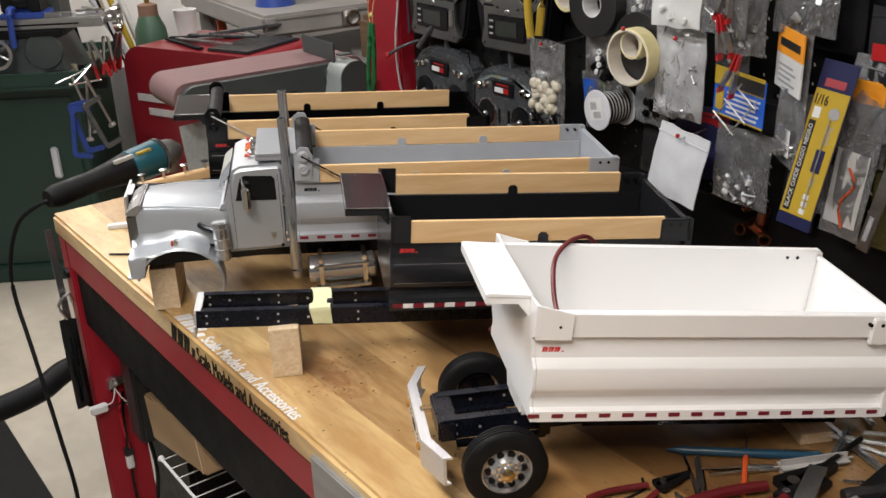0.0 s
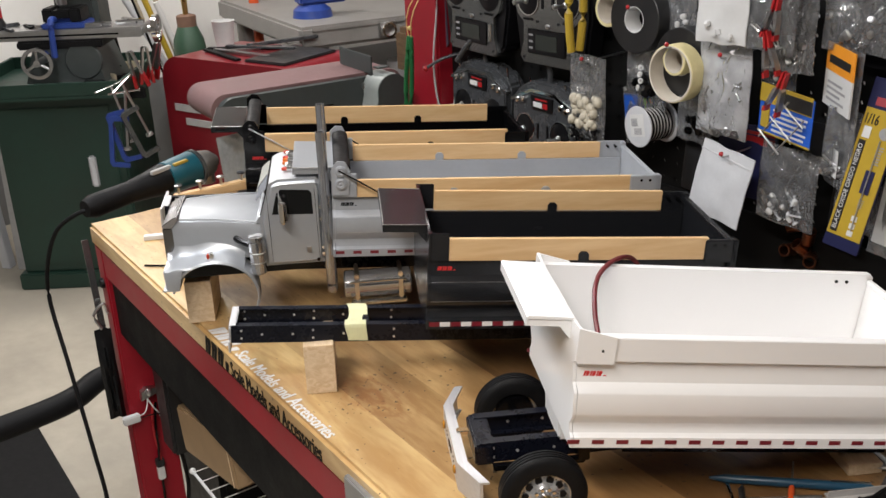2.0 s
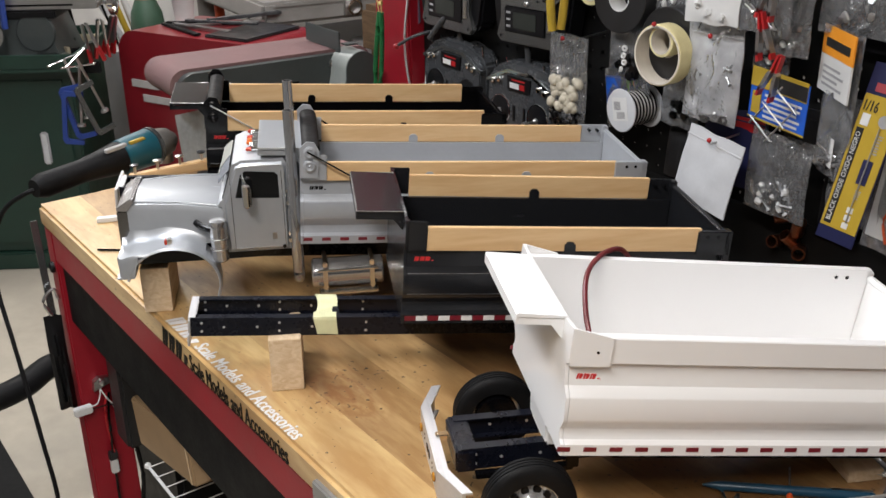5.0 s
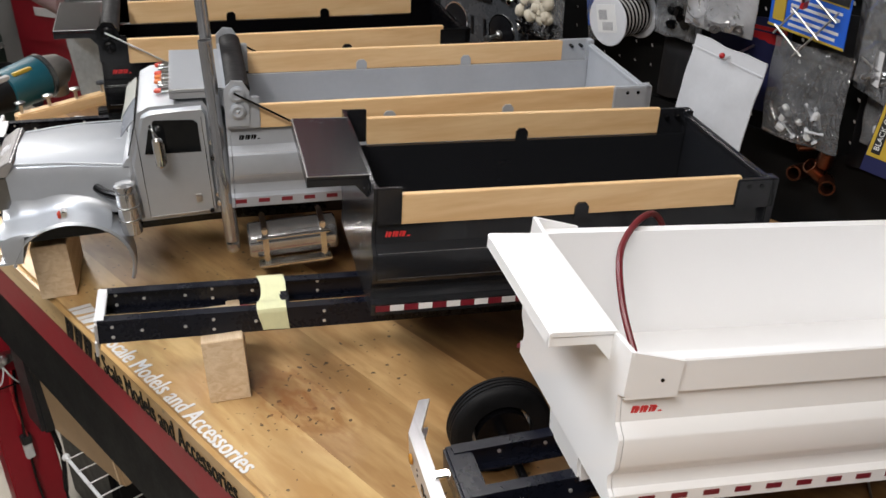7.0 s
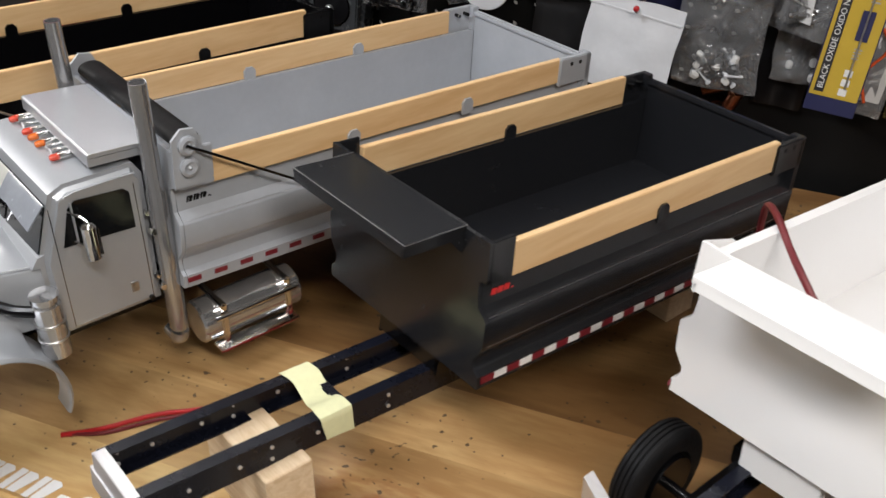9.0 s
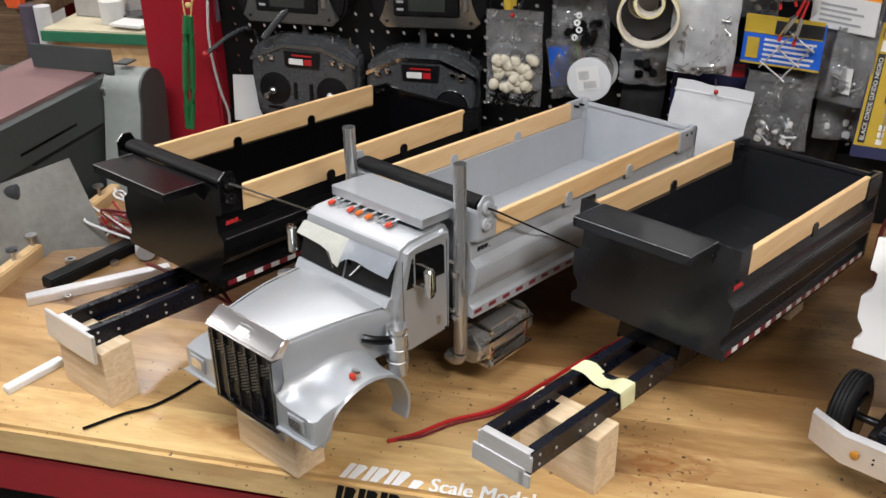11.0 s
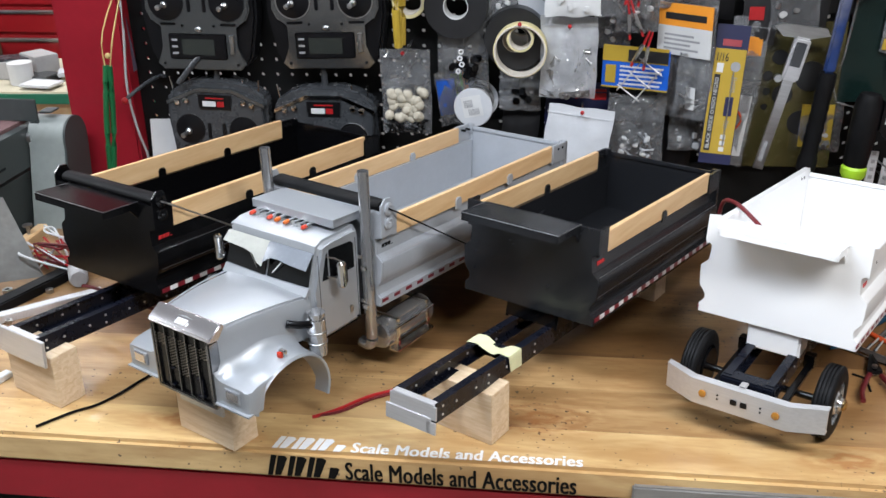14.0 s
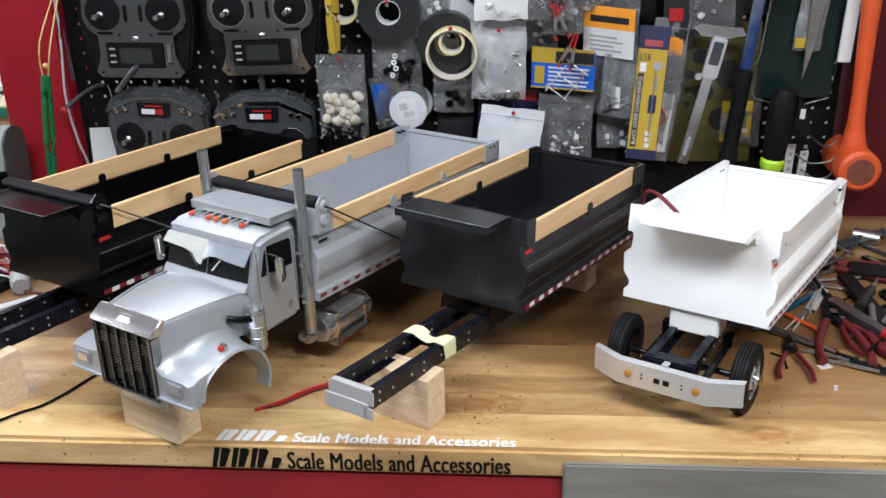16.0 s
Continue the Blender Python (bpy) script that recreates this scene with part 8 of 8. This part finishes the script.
# grey cast table
T = pose(-2.17, 1.256, 0, 0, 0, 84)
table = thing("steel_table", "grey cast steel table on round legs", "table", T)
part("tabletop", box(B(), (0.0, 0.0, 0.82), (1.05, 1.05, 0.905), 0.012), M_TABLE, table, "thick grey cast tabletop")
part("lip", box(B(), (0.05, -0.006, 0.885), (1.0, 0.0, 0.90), 0.002), M_TABLE, table)
for x, y in ((0.10, 0.09), (0.95, 0.09), (0.10, 0.96), (0.95, 0.96)):
    part("leg", cyl(B(), (x, y, 0.0), (x, y, 0.82), 0.045, 20), M_TABLE, table, "round grey leg")
bm = lathe(B(), [(0.022, -0.008), (0.030, -0.008), (0.030, 0.008), (0.022, 0.008), (0.022, -0.008)], (0.36, -0.02, 0.862), "y", 24)
part("shackle", bm, M_CHROME, table, "chrome shackle on the table edge")
part("shackle_plate", box(B(), (0.325, -0.012, 0.832), (0.395, 0.0, 0.892), 0.002), M_STEEL, table)
vice = thing("bench_vice", "blue bench vice on the grey table", "vice", T @ pose(0.15, 0.24, 0.905))
part("base", lathe(B(), [(0.0, 0.0), (0.08, 0.0), (0.075, 0.03), (0.05, 0.05), (0.0, 0.05)], (0, 0, 0), "z", 24), M_LAMPBLUE, vice)
part("body", box(B(), (-0.06, -0.04, 0.05), (0.14, 0.04, 0.13), 0.01), M_LAMPBLUE, vice, "blue cast vice body")
part("jaw", box(B(), (-0.02, -0.06, 0.11), (0.02, 0.06, 0.16), 0.004), M_STEEL, vice)
for k in range(4):
    solid("paint_tin", lathe(B(), [(0.0, 0.0), (0.05, 0.0), (0.05, 0.12), (0.046, 0.125), (0.0, 0.125)], (0, 0, 0), "z", 22), [M_BLACKSTEEL, M_DKRED, M_CARDWHITE, M_TAN][k], "paint tin on the shelf under the table", "tin", T @ pose(0.1 + 0.2 * k, 0.2, 0.57), group="tins under the table")
part("lower_shelf", box(B(), (0.06, 0.06, 0.55), (1.0, 0.70, 0.57), 0.002), M_TABLE, table)

# green-edged table, tool chest, wooden bench
gt = thing("side_table", "wooden side table with a green painted edge", "table", pose(-1.39, 1.585, 0, 0, 0, 3))
part("tabletop", box(B(), (0.0, 0.0, 0.815), (1.1, 0.40, 0.85), 0.003), mat("pale_green_top", (0.52, 0.47, 0.34), 0.6, vary=0.12, scale=6), gt)
part("edge", box(B(), (-0.004, -0.006, 0.818), (1.1, 0.0, 0.846), 0.002), mat("green_edge", (0.02, 0.15, 0.08), 0.5), gt, "green painted edge")
part("apron", box(B(), (0.02, 0.02, 0.70), (1.08, 0.05, 0.815), 0.003), M_BOARD, gt)
for x, y in ((0.04, 0.05), (1.04, 0.05), (0.04, 0.36), (1.04, 0.36)):
    part("leg", box(B(), (x - 0.03, y - 0.03, 0), (x + 0.03, y + 0.03, 0.815), 0.003), M_BOARD, gt)
solid("paper_tub", lathe(B(), [(0.0, 0.0), (0.032, 0.0), (0.034, 0.06), (0.030, 0.06), (0.0, 0.055)], (0, 0, 0), "z", 26), M_CARDWHITE, "round white plastic tub", "tub", pose(-1.235, 1.69, 0.85))
for k in range(12):
    rngk = random.Random(k)
    solid("grey_carton" if k < 3 else "paper_scrap", box(B(), (-0.05, -0.035, 0), (0.05, 0.035, 0.05 if k < 3 else 0.008 + 0.004 * (k % 4)), 0.002), ([M_GREYCORD, M_TXGREY, M_GREYCORD] if k < 3 else [M_TXSILVER, M_CARDWHITE, M_BAGWHITE])[k % 3], "grey carton on the side table" if k < 3 else "pale scrap lying on the side table", "carton" if k < 3 else "scrap", pose(-1.33 + 0.045 * k + rngk.uniform(-0.01, 0.01), 1.70 + rngk.uniform(-0.07, 0.10), 0.85 + 0.0065 * (k % 3), 0, 0, rngk.uniform(-40, 40)), group="things on the side table")
chest = thing("tool_chest", "tall bright red tool chest with wide drawers", "tool chest", pose(-1.66, 2.08, 0))
M_CHEST = mat("bright_red_enamel", (0.30, 0.010, 0.014), 0.3, vary=0.06, coat=0.3)
part("case", box(B(), (0.0, 0.0, 0.05), (1.1, 0.45, 1.5), 0.008), M_CHEST, chest, "bright red steel case")
for k in range(15):
    z = 0.12 + 0.088 * k
    dr = part("drawer", box(B(), (0.03, -0.012, z), (1.07, 0.0, z + 0.078), 0.003), M_CHEST, chest, "red drawer front")
    part("pull", box(B(), (0.04, -0.022, z + 0.060), (1.06, -0.012, z + 0.072), 0.003), M_STEEL, dr, "steel drawer pull")
M_OLDWOOD = wood("old_brown_bench_wood", (0.15, 0.095, 0.05), (0.085, 0.05, 0.026), along=(1.2, 10, 10), scale=5, rough=0.7)
wb = thing("rough_bench", "rough wooden bench with dark clutter on it", "bench", pose(-2.05, 1.62, 0, 0, 0, 6))
part("plank", box(B(), (0.0, 0.0, 0.84), (0.58, 0.5, 0.88), 0.003), M_OLDWOOD, wb, "rough wooden top")
part("front_board", box(B(), (0.0, -0.02, 0.72), (0.58, 0.0, 0.86), 0.003), M_OLDWOOD, wb)
for x in (0.03, 0.55):
    part("leg", box(B(), (x - 0.03, 0.02, 0), (x + 0.03, 0.08, 0.84), 0.003), M_OLDWOOD, wb)
    part("leg", box(B(), (x - 0.03, 0.42, 0), (x + 0.03, 0.48, 0.84), 0.003), M_OLDWOOD, wb)
for k in range(5):
    solid("dark_case", box(B(), (-0.09, -0.07, 0), (0.09, 0.07, 0.10 + 0.05 * (k % 3)), 0.01), [M_BLACKSTEEL, M_TXGREY, M_BLACKTAPE][k % 3], "dark tool case on the rough bench", "tool case", pose(-1.97 + 0.1 * k, 1.80 + 0.06 * (k % 2), 0.88, 0, 0, 15 * k), group="cases on the rough bench")
oc = thing("orange_clamp", "orange plastic hand clamp on the rough bench", "clamp", pose(-1.52, 1.66, 0.885))
part("body", prism(B(), [(-0.01, 0.0), (0.03, 0.0), (0.035, 0.09), (-0.005, 0.10), (-0.03, 0.075), (-0.10, 0.09), (-0.10, 0.075), (-0.04, 0.055), (-0.10, 0.02), (-0.095, 0.008), (-0.02, 0.035)], "y", -0.012, 0.012), M_ORANGE, oc)
for k, (dx, col, lab) in enumerate([(0.0, M_PURPLE, "purple tube standing by the side table"), (0.045, M_BAGWHITE, "white tube standing by the side table")]):
    solid("standing_tube", cyl(B(), (-1.45 + dx, 1.62, 0.0), (-1.455 + dx, 1.63, 0.90), 0.022, 16), col, lab, "tube", group="standing tubes")
